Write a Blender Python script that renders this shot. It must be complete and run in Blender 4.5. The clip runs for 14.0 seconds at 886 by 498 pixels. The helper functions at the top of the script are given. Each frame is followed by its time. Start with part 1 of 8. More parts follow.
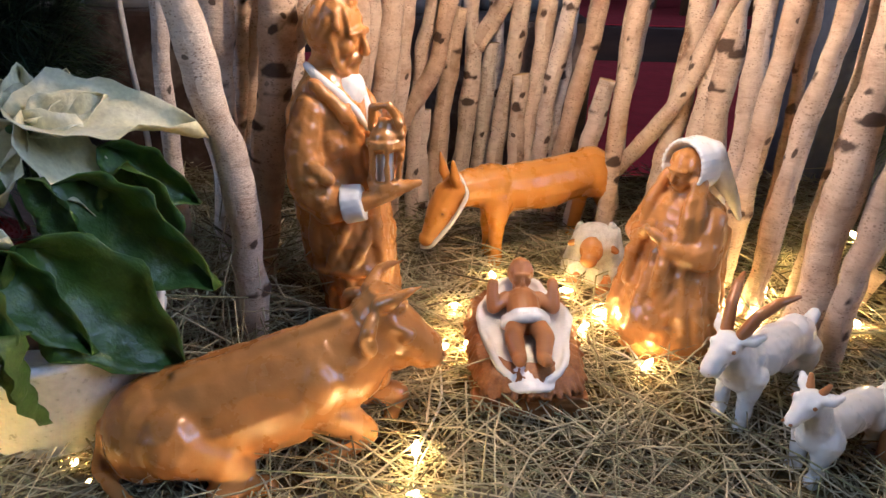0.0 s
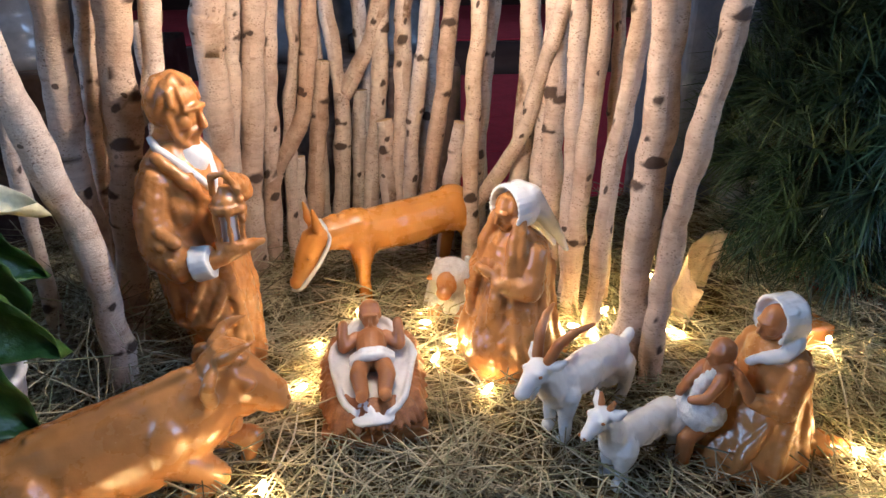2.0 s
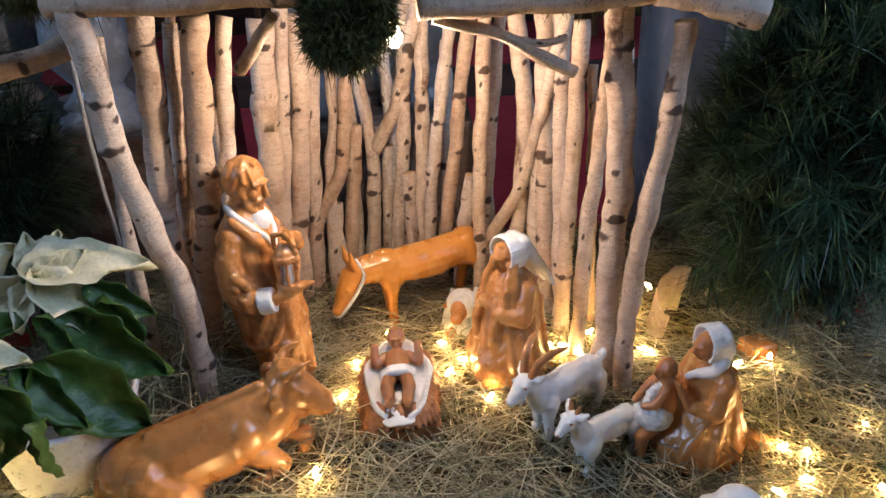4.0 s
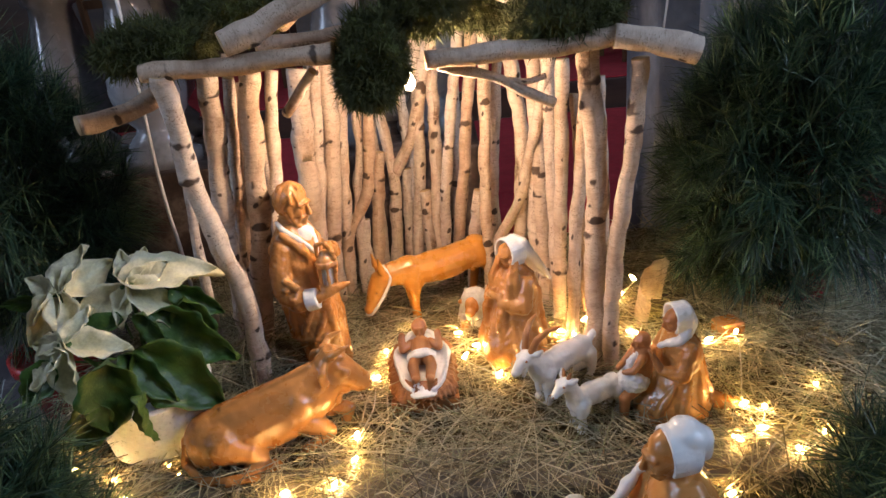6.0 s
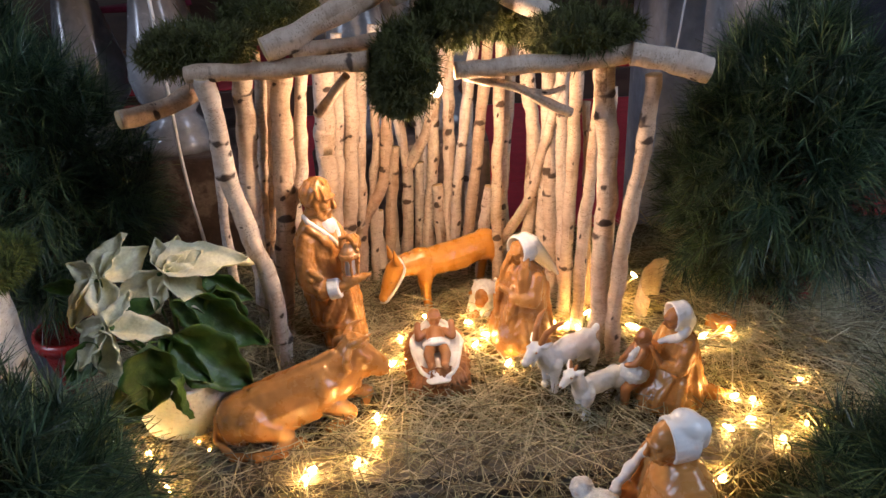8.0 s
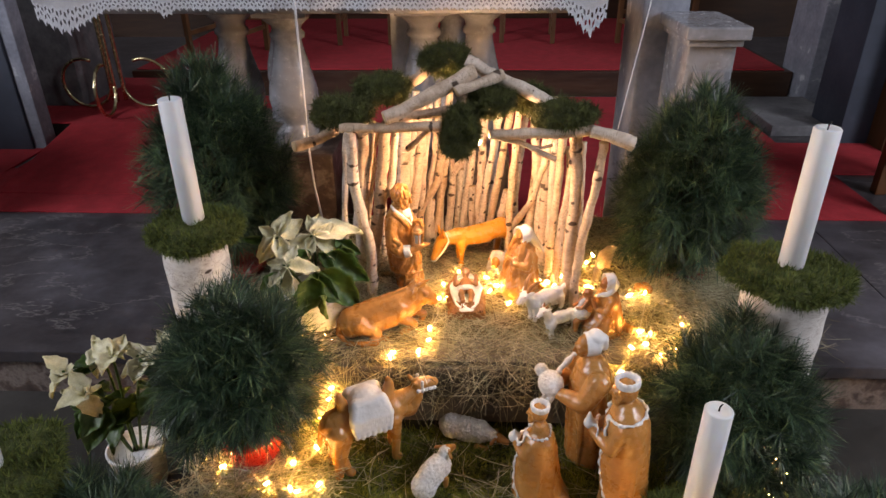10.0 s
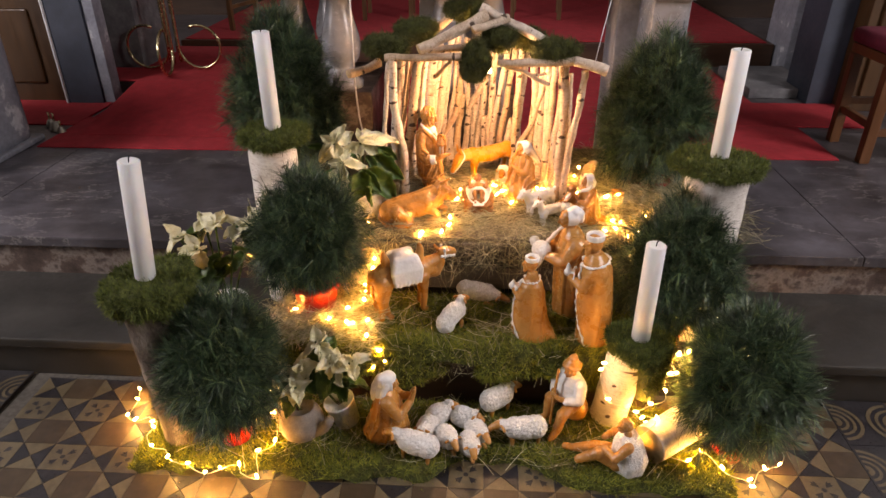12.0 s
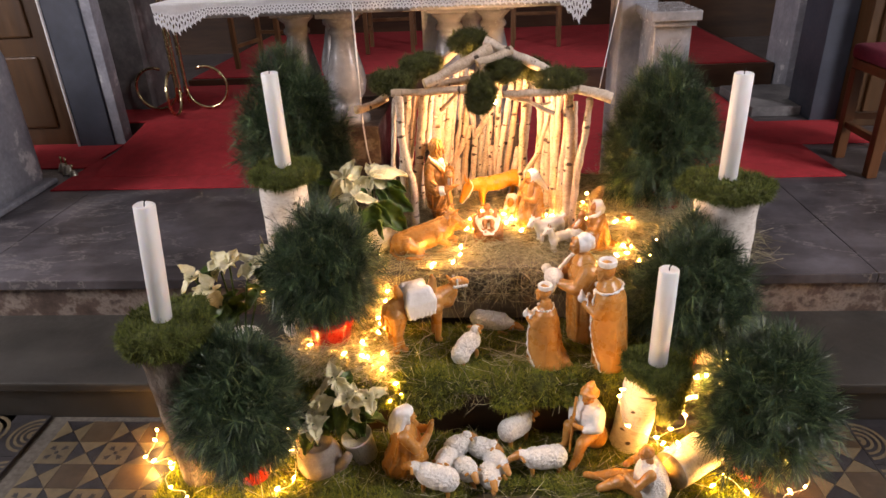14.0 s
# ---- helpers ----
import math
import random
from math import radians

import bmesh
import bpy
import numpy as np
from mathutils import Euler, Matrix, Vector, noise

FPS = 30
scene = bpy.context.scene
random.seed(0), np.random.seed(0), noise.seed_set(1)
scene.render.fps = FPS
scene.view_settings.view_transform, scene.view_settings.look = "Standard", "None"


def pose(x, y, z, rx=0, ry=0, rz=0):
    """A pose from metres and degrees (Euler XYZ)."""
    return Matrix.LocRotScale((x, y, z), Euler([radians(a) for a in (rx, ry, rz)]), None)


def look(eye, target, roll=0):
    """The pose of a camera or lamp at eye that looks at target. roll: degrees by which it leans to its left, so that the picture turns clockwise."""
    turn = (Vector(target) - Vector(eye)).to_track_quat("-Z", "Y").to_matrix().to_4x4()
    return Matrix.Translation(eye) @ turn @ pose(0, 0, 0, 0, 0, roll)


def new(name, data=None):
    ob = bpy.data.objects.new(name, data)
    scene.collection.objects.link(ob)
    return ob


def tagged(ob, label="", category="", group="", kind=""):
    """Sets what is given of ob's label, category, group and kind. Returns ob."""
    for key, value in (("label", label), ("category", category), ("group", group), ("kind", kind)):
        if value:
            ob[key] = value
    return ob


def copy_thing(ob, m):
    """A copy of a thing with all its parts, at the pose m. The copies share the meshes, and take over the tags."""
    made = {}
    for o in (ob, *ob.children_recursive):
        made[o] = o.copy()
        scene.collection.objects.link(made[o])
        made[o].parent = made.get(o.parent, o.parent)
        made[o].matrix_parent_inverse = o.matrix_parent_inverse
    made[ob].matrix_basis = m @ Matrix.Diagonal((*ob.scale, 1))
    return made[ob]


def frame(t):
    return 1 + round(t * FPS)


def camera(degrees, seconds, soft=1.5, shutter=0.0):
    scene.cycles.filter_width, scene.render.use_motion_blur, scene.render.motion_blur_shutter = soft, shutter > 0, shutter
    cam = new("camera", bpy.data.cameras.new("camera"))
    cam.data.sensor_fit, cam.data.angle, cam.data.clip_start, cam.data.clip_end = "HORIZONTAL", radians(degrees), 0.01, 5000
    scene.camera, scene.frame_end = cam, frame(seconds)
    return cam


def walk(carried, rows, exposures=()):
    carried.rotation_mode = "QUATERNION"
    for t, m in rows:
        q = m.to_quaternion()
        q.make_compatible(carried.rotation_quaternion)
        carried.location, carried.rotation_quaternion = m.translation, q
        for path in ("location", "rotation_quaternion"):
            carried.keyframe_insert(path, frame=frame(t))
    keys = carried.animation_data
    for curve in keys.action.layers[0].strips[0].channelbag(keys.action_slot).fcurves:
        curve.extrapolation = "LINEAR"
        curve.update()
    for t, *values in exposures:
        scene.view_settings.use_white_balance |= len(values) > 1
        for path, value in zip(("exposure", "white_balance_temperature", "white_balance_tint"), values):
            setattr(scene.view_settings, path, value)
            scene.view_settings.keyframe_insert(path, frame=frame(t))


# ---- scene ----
cam = camera(68.0, 14.0)
PATH = [
    (0, (0.287, 0.299, 0.852), (0.275, 2.107, -0.004), 1.6),
    (0.5, (0.318, 0.303, 0.875), (0.357, 2.113, 0.025), -0.4),
    (1, (0.347, 0.293, 0.884), (0.421, 2.1, 0.029), -1.5),
    (1.5, (0.385, 0.279, 0.891), (0.485, 2.087, 0.042), -1.2),
    (2, (0.403, 0.257, 0.913), (0.514, 2.072, 0.08), -0.6),
    (2.5, (0.413, 0.225, 0.956), (0.512, 2.046, 0.137), -0.0),
    (3, (0.42, 0.194, 0.98), (0.478, 2.013, 0.15), -0.2),
    (5.5, (0.44, -0.04, 1.081), (0.399, 1.807, 0.313), -5.7),
    (6, (0.443, -0.07, 1.075), (0.384, 1.781, 0.321), -5.7),
    (6.5, (0.441, -0.083, 1.066), (0.39, 1.764, 0.301), -4.4),
    (7, (0.432, -0.089, 1.056), (0.398, 1.758, 0.289), -4.6),
    (9.3, (0.357, -0.405, 1.392), (0.299, 1.384, 0.499), -0.1),
    (9.5, (0.375, -0.528, 1.439), (0.275, 1.258, 0.544), 0.7),
    (10, (0.371, -0.745, 1.489), (0.291, 1.021, 0.553), -0.5),
    (10.5, (0.301, -1.012, 1.479), (0.278, 0.753, 0.54), -0.5),
    (11, (0.324, -1.167, 1.49), (0.293, 0.577, 0.511), -0.2),
    (11.5, (0.376, -1.299, 1.478), (0.285, 0.439, 0.492), -1.0),
    (12, (0.373, -1.348, 1.473), (0.262, 0.404, 0.516), -0.3),
    (12.5, (0.344, -1.365, 1.476), (0.217, 0.403, 0.55), -1.0),
    (13, (0.352, -1.373, 1.479), (0.216, 0.406, 0.575), -2.4),
    (13.5, (0.365, -1.369, 1.48), (0.228, 0.415, 0.587), -2.9),
    (14, (0.359, -1.35, 1.491), (0.225, 0.438, 0.605), -2.6),
]
EXPOSURES = [(0, -0.80, 5600, 12), (1, -0.82, 5300, 9), (2, -0.85, 5200, 8), (3, -0.95, 5250, 8), (6.5, -0.68, 6500, 14), (9.5, -0.36, 7500, 18), (10.0, -0.06, 8400, 20), (10.5, -0.03, 9400, 24), (11.5, 0.18, 10400, 26), (12.5, 0.24, 10200, 26), (14, 0.40, 10200, 26)]
walk(cam, [(t, look(eye, target, roll)) for t, eye, target, roll in PATH], EXPOSURES)

# ---- world and large lights ----
world = bpy.data.worlds.new("world")
scene.world = world
world.use_nodes = True
wn = world.node_tree
sky = wn.nodes.new("ShaderNodeTexSky")
sky.sky_type, sky.sun_disc = "NISHITA", False
sky.sun_elevation, sky.sun_rotation = radians(18), radians(200)
wn.links.new(sky.outputs[0], wn.nodes["Background"].inputs[0])
wn.nodes["Background"].inputs[1].default_value = 0.08


def area_lamp(name, m, w, h, power, colour):
    d = bpy.data.lights.new(name, "AREA")
    d.shape, d.size, d.size_y, d.energy, d.color = "RECTANGLE", w, h, power, colour
    ob = new(name, d)
    ob.matrix_basis = m
    return ob


DAY = (0.60, 0.75, 1.0)
area_lamp("daylight", look((-4.6, -1.0, 3.4), (0, 1.5, 0.4)), 1.3, 2.6, 260, DAY)
area_lamp("daylight", look((4.6, -1.0, 3.4), (0, 1.5, 0.4)), 1.3, 2.6, 240, DAY)
area_lamp("daylight", look((-4.6, 4.2, 3.4), (0, 2.5, 0.4)), 1.3, 2.6, 20, DAY)
area_lamp("daylight", look((4.6, 4.2, 3.4), (0, 2.5, 0.4)), 1.3, 2.6, 20, DAY)


def point_lamp(name, p, power, colour, r):
    d = bpy.data.lights.new(name, "POINT")
    d.energy, d.color, d.shadow_soft_size = power, colour, r
    ob = new(name, d)
    ob.location = p
    return ob


point_lamp("stable_lamp", (0.388, 0.872, 0.930), 10.4, (1.0, 0.69, 0.44), 0.012)

# ---- materials ----
def material(name, colour, rough=0.6, metal=0.0):
    m = bpy.data.materials.new(name)
    m.use_nodes = True
    b = m.node_tree.nodes["Principled BSDF"]
    b.inputs["Base Color"].default_value = (*colour, 1)
    b.inputs["Roughness"].default_value, b.inputs["Metallic"].default_value = rough, metal
    return m


def node(m, kind, **values):
    n = m.node_tree.nodes.new(kind)
    for key, value in values.items():
        n.inputs[key].default_value = value
    return n


def link(m, a, b):
    m.node_tree.links.new(a, b)


def bsdf(m):
    return m.node_tree.nodes["Principled BSDF"]


def coords(m, kind="Object", scale=(1, 1, 1)):
    t, s = node(m, "ShaderNodeTexCoord"), node(m, "ShaderNodeMapping")
    s.inputs["Scale"].default_value = scale
    link(m, t.outputs[kind], s.inputs[0])
    return s.outputs[0]


def ramp(m, fac, stops):
    r = node(m, "ShaderNodeValToRGB")
    while len(r.color_ramp.elements) < len(stops):
        r.color_ramp.elements.new(0.5)
    for e, (p, c) in zip(r.color_ramp.elements, stops):
        e.position, e.color = p, (*c, 1)
    link(m, fac, r.inputs[0])
    return r.outputs[0]


def noise_of(m, vec, scale, detail=4.0, rough=0.6):
    n = node(m, "ShaderNodeTexNoise", Scale=scale, Detail=detail, Roughness=rough)
    link(m, vec, n.inputs["Vector"])
    return n.outputs[0]


def mix(m, fac, a, b, kind="MIX"):
    n = node(m, "ShaderNodeMix")
    n.data_type, n.blend_type = "RGBA", kind
    for s, v in ((n.inputs[0], fac), (n.inputs[6], a), (n.inputs[7], b)):
        if isinstance(v, (int, float)):
            s.default_value = v
        elif isinstance(v, tuple):
            s.default_value = (*v, 1)
        else:
            link(m, v, s)
    return n.outputs[2]


def bump(m, height, strength=0.3, dist=0.002):
    n = node(m, "ShaderNodeBump", Strength=strength, Distance=dist)
    link(m, height, n.inputs["Height"])
    link(m, n.outputs[0], bsdf(m).inputs["Normal"])


def grained(name, stops, scale=20.0, rough=0.6, bumpy=0.3, dist=0.002, stretch=(1, 1, 1), kind="Object", fine=0.0, metal=0.0, per_piece=0.0):
    """A surface of two scales of noise in a ramp of colours, with relief."""
    m = material(name, stops[0][1], rough, metal)
    v = coords(m, kind, stretch)
    if per_piece:
        info = node(m, "ShaderNodeObjectInfo")
        add = node(m, "ShaderNodeVectorMath")
        add.operation = "ADD"
        link(m, v, add.inputs[0])
        link(m, info.outputs["Random"], add.inputs[1])
        v = add.outputs[0]
    big = noise_of(m, v, scale)
    col = ramp(m, big, stops)
    small = noise_of(m, v, scale * 8, 3.0)
    col = mix(m, 0.35, col, mix(m, 1.0, col, ramp(m, small, [(0.25, (0.55,) * 3), (0.75, (1.25,) * 3)]), "MULTIPLY"))
    if per_piece:
        tone = ramp(m, info.outputs["Random"], [(0.0, (1 - per_piece,) * 3), (1.0, (1 + per_piece * 0.6,) * 3)])
        col = mix(m, 1.0, col, tone, "MULTIPLY")
    link(m, col, bsdf(m).inputs["Base Color"])
    rr = ramp(m, small, [(0.3, (max(rough - 0.12, 0.03),) * 3), (0.7, (min(rough + 0.12, 1.0),) * 3)])
    link(m, rr, bsdf(m).inputs["Roughness"])
    if bumpy:
        mixer = node(m, "ShaderNodeMath")
        mixer.operation = "ADD"
        link(m, big, mixer.inputs[0])
        link(m, small, mixer.inputs[1])
        bump(m, mixer.outputs[0], bumpy, dist)
    return m


# glazed terracotta of the figures, its white glaze and the wool
def glaze(name, deep, main, light, rough, coat=0.0, bumpy=0.05):
    """A brushed glaze: broad uneven tone, faint specks, small pits."""
    m = material(name, main, rough)
    v = coords(m)
    col = ramp(m, noise_of(m, v, 13, 5, 0.55), [(0.30, deep), (0.5, main), (0.72, light)])
    col = mix(m, ramp(m, noise_of(m, v, 150, 3), [(0.62, (0, 0, 0)), (0.78, (0.35,) * 3)]), col, deep)
    link(m, col, bsdf(m).inputs["Base Color"])
    link(m, ramp(m, noise_of(m, v, 30, 4), [(0.3, (rough - 0.08,) * 3), (0.7, (rough + 0.10,) * 3)]), bsdf(m).inputs["Roughness"])
    bsdf(m).inputs["Coat Weight"].default_value = coat
    bsdf(m).inputs["Coat Roughness"].default_value = 0.25
    bump(m, noise_of(m, v, 90, 4), bumpy, 0.003)
    return m


CLAY = glaze("glazed_terracotta", (0.37, 0.160, 0.045), (0.50, 0.222, 0.062), (0.58, 0.272, 0.084), 0.28, 0.35, 0.22)
OCHRE = glaze("ochre_glaze", (0.58, 0.24, 0.040), (0.66, 0.29, 0.050), (0.70, 0.33, 0.065), 0.27, 0.30, 0.14)
SKIN = glaze("dark_terracotta", (0.28, 0.110, 0.036), (0.37, 0.155, 0.052), (0.44, 0.195, 0.070), 0.38, 0.08)
STRAWCLAY = grained("brown_glaze", [(0.3, (0.20, 0.075, 0.024)), (0.6, (0.34, 0.14, 0.045)), (0.8, (0.46, 0.21, 0.07))], 60, 0.45, 0.25, 0.002)
GLAZE = glaze("white_glaze", (0.66, 0.65, 0.63), (0.77, 0.77, 0.76), (0.80, 0.80, 0.79), 0.30, 0.2, 0.16)
WOOL = grained("white_wool_glaze", [(0.3, (0.62, 0.61, 0.59)), (0.6, (0.80, 0.80, 0.78))], 120, 0.5, 0.5, 0.003)

# birch bark: UV in metres, x round the stem, y along it
def birch_bark(name, skin, tones):
    """Birch bark: three skin tones from shade to light, and tints that differ from stem to stem."""
    m = material(name, (0.6, 0.5, 0.4), 0.58)
    info = node(m, "ShaderNodeObjectInfo")

    def bark_coords(sx, sy):
        v = coords(m, "UV", (sx, sy, 1.0))
        shift = node(m, "ShaderNodeVectorMath")
        shift.operation = "MULTIPLY_ADD"
        link(m, info.outputs["Random"], shift.inputs[0])
        shift.inputs[1].default_value = (7, 13, 0)
        link(m, v, shift.inputs[2])
        return shift.outputs[0]

    flat, wide = bark_coords(1.0, 1.0), bark_coords(1.0, 3.4)
    base = ramp(m, noise_of(m, flat, 16, 6, 0.68), [(0.26, (0.30, 0.20, 0.145)), (0.36, skin[0]), (0.52, skin[1]), (0.74, skin[2])])
    tone = ramp(m, info.outputs["Random"], tones)
    base = mix(m, 1.0, base, tone, "MULTIPLY")
    base = mix(m, 1.0, base, ramp(m, noise_of(m, wide, 36, 6, 0.72), [(0.30, (0.58, 0.50, 0.44)), (0.42, (0.90, 0.88, 0.86)), (0.7, (1.10,) * 3)]), "MULTIPLY")
    peel = ramp(m, noise_of(m, wide, 7, 4, 0.6), [(0.62, (0, 0, 0)), (0.72, (0.65,) * 3)])
    base = mix(m, peel, base, (0.36, 0.22, 0.13))
    lens = node(m, "ShaderNodeTexVoronoi", Scale=115.0, Randomness=1.0)
    link(m, wide, lens.inputs["Vector"])
    dash = ramp(m, lens.outputs["Distance"], [(0.10, (0.9,) * 3), (0.17, (0, 0, 0))])
    patch = ramp(m, noise_of(m, flat, 14, 2), [(0.44, (0.08,) * 3), (0.58, (1, 1, 1))])
    base = mix(m, mix(m, 1.0, dash, patch, "MULTIPLY"), base, (0.17, 0.095, 0.055))
    speck = node(m, "ShaderNodeTexVoronoi", Scale=230.0, Randomness=1.0)
    link(m, bark_coords(1.0, 1.8), speck.inputs["Vector"])
    fleck = mix(m, 1.0, ramp(m, speck.outputs["Distance"], [(0.22, (0.85,) * 3), (0.34, (0, 0, 0))]), ramp(m, noise_of(m, flat, 28, 3), [(0.42, (0, 0, 0)), (0.60, (1, 1, 1))]), "MULTIPLY")
    base = mix(m, fleck, base, (0.24, 0.15, 0.095))
    rough = ramp(m, noise_of(m, bark_coords(1.0, 0.7), 8.5, 2, 0.5), [(0.67, (0, 0, 0)), (0.73, (1, 1, 1))])
    scaly = ramp(m, noise_of(m, flat, 130, 5, 0.7), [(0.36, (0.10, 0.055, 0.03)), (0.52, (0.30, 0.19, 0.12)), (0.66, (0.58, 0.46, 0.36))])
    base = mix(m, rough, base, scaly)
    knots = node(m, "ShaderNodeTexVoronoi", Scale=30.0, Randomness=1.0)
    warp = node(m, "ShaderNodeVectorMath")
    warp.operation = "MULTIPLY_ADD"
    wob = node(m, "ShaderNodeTexNoise", Scale=90.0, Detail=3.0)
    link(m, flat, wob.inputs["Vector"])
    link(m, wob.outputs["Color"], warp.inputs[0])
    warp.inputs[1].default_value = (0.008, 0.014, 0)
    link(m, bark_coords(1.0, 1.55), warp.inputs[2])
    link(m, warp.outputs[0], knots.inputs["Vector"])
    spot = ramp(m, knots.outputs["Distance"], [(0.10, (1, 1, 1)), (0.125, (0, 0, 0))])
    some = ramp(m, knots.outputs["Color"], [(0.66, (0, 0, 0)), (0.72, (0.9,) * 3)])
    base = mix(m, mix(m, 1.0, spot, some, "MULTIPLY"), base, (0.075, 0.042, 0.026))
    knot = node(m, "ShaderNodeAttribute")
    knot.attribute_name = "knot"
    base = mix(m, ramp(m, knot.outputs["Fac"], [(0.22, (0, 0, 0)), (0.50, (0.96,) * 3)]), base, (0.050, 0.025, 0.014))
    link(m, base, bsdf(m).inputs["Base Color"])
    bump(m, noise_of(m, wide, 80, 6, 0.7), 0.7, 0.004)
    return m


BARK = birch_bark("birch_bark", ((0.50, 0.395, 0.315), (0.68, 0.585, 0.50), (0.80, 0.735, 0.665)), [(0.0, (0.72, 0.57, 0.44)), (0.25, (0.88, 0.77, 0.66)), (0.6, (0.96, 0.90, 0.84)), (1.0, (1.0, 1.0, 1.0))])
LOGBARK = birch_bark("white_log_bark", ((0.62, 0.58, 0.54), (0.78, 0.76, 0.73), (0.86, 0.85, 0.83)), [(0.0, (0.95, 0.93, 0.90)), (1.0, (1.0, 1.0, 1.0))])
DARKBARK = grained("dark_rough_bark", [(0.3, (0.045, 0.032, 0.024)), (0.5, (0.13, 0.10, 0.08)), (0.62, (0.24, 0.20, 0.165)), (0.8, (0.42, 0.37, 0.32))], 22, 0.9, 0.9, 0.01, (1, 1, 0.45))
CUT = grained("cut_birch_wood", [(0.3, (0.42, 0.27, 0.13)), (0.6, (0.56, 0.39, 0.21)), (0.8, (0.62, 0.45, 0.26))], 60, 0.7, 0.3)

HAY = material("hay", (0.4, 0.3, 0.12), 0.55)
isl = node(HAY, "ShaderNodeNewGeometry")
link(HAY, ramp(HAY, isl.outputs["Random Per Island"], [(0.0, (0.11, 0.085, 0.042)), (0.35, (0.32, 0.27, 0.155)), (0.7, (0.62, 0.56, 0.38)), (1.0, (0.28, 0.29, 0.145))]), bsdf(HAY).inputs["Base Color"])
# hay under the strands, coloured dark for the shade between them
BED = grained("shaded_hay_mat", [(0.3, (0.06, 0.042, 0.016)), (0.6, (0.15, 0.105, 0.035)), (0.8, (0.25, 0.18, 0.065))], 30, 0.9, 0.6, 0.01)
# greener, darkened copy of the moss: dimmer light on the log caps is in the colour
DIMMOSS = material("dim_cap_moss", (0.05, 0.08, 0.015), 0.85)
isl = node(DIMMOSS, "ShaderNodeNewGeometry")
link(DIMMOSS, ramp(DIMMOSS, isl.outputs["Random Per Island"], [(0.0, (0.030, 0.050, 0.008)), (0.5, (0.070, 0.100, 0.016)), (1.0, (0.150, 0.165, 0.028))]), bsdf(DIMMOSS).inputs["Base Color"])
MOSS = material("moss", (0.1, 0.12, 0.02), 0.8)
isl = node(MOSS, "ShaderNodeNewGeometry")
mv = coords(MOSS)
mc = ramp(MOSS, isl.outputs["Random Per Island"], [(0.0, (0.08, 0.10, 0.010)), (0.5, (0.185, 0.215, 0.024)), (1.0, (0.33, 0.32, 0.045))])
mc = mix(MOSS, ramp(MOSS, noise_of(MOSS, mv, 14, 3), [(0.50, (0, 0, 0)), (0.74, (0.9,) * 3)]), mc, (0.065, 0.05, 0.018))
link(MOSS, mc, bsdf(MOSS).inputs["Base Color"])
# darker copy of the moss: the roof clumps' shade is put into the colour
SHADEMOSS = grained("shaded_roof_moss", [(0.3, (0.030, 0.036, 0.010)), (0.55, (0.070, 0.078, 0.018)), (0.8, (0.13, 0.125, 0.035))], 45, 0.9, 0.3, 0.004)
SOIL = grained("moss_mat", [(0.3, (0.035, 0.040, 0.010)), (0.55, (0.08, 0.095, 0.018)), (0.8, (0.14, 0.15, 0.028))], 40, 0.95, 0.7, 0.008)
NEEDLE = material("pine_needle", (0.05, 0.09, 0.04), 0.42)
isl = node(NEEDLE, "ShaderNodeNewGeometry")
nc = ramp(NEEDLE, isl.outputs["Random Per Island"], [(0.0, (0.009, 0.026, 0.016)), (0.5, (0.027, 0.062, 0.034)), (0.85, (0.075, 0.130, 0.060)), (1.0, (0.17, 0.21, 0.082))])
nc = mix(NEEDLE, 1.0, nc, ramp(NEEDLE, noise_of(NEEDLE, coords(NEEDLE), 17, 2), [(0.36, (0.62,) * 3), (0.64, (1.45, 1.45, 1.40))]), "MULTIPLY")
link(NEEDLE, nc, bsdf(NEEDLE).inputs["Base Color"])
TWIG = grained("pine_twig", [(0.3, (0.05, 0.03, 0.015)), (0.7, (0.11, 0.07, 0.035))], 50, 0.85, 0.4)

BRACT = grained("cream_bract", [(0.3, (0.62, 0.56, 0.30)), (0.55, (0.78, 0.72, 0.48)), (0.8, (0.83, 0.79, 0.62))], 30, 0.5, 0.25, 0.002)
LEAF = grained("green_leaf", [(0.3, (0.030, 0.072, 0.014)), (0.6, (0.065, 0.135, 0.024)), (0.8, (0.15, 0.22, 0.045))], 40, 0.42, 0.3, 0.002)
for leafy in (BRACT, LEAF):
    bsdf(leafy).inputs["Transmission Weight"].default_value = 0.0
    bsdf(leafy).inputs["Subsurface Weight"].default_value = 0.12
    bsdf(leafy).inputs["Subsurface Radius"].default_value = (0.01, 0.01, 0.004)
RED_POT = grained("red_plastic", [(0.3, (0.32, 0.015, 0.011)), (0.7, (0.43, 0.024, 0.018))], 20, 0.32, 0.06)
WHITE_POT = grained("white_pot", [(0.3, (0.78, 0.78, 0.79)), (0.7, (0.86, 0.86, 0.86))], 18, 0.35, 0.06)
CLAY_POT = grained("old_clay_pot", [(0.3, (0.17, 0.135, 0.11)), (0.6, (0.26, 0.215, 0.175)), (0.8, (0.35, 0.30, 0.25))], 25, 0.85, 0.35)
WAX = glaze("white_wax", (0.70, 0.70, 0.69), (0.74, 0.74, 0.73), (0.77, 0.77, 0.76), 0.45, 0.0, 0.03)
bsdf(WAX).inputs["Subsurface Weight"].default_value = 0.25
bsdf(WAX).inputs["Subsurface Radius"].default_value = (0.02, 0.012, 0.008)
WICK = material("charred_wick", (0.02, 0.017, 0.015), 0.9)
WIRE = material("clear_cable", (0.55, 0.52, 0.44), 0.35)

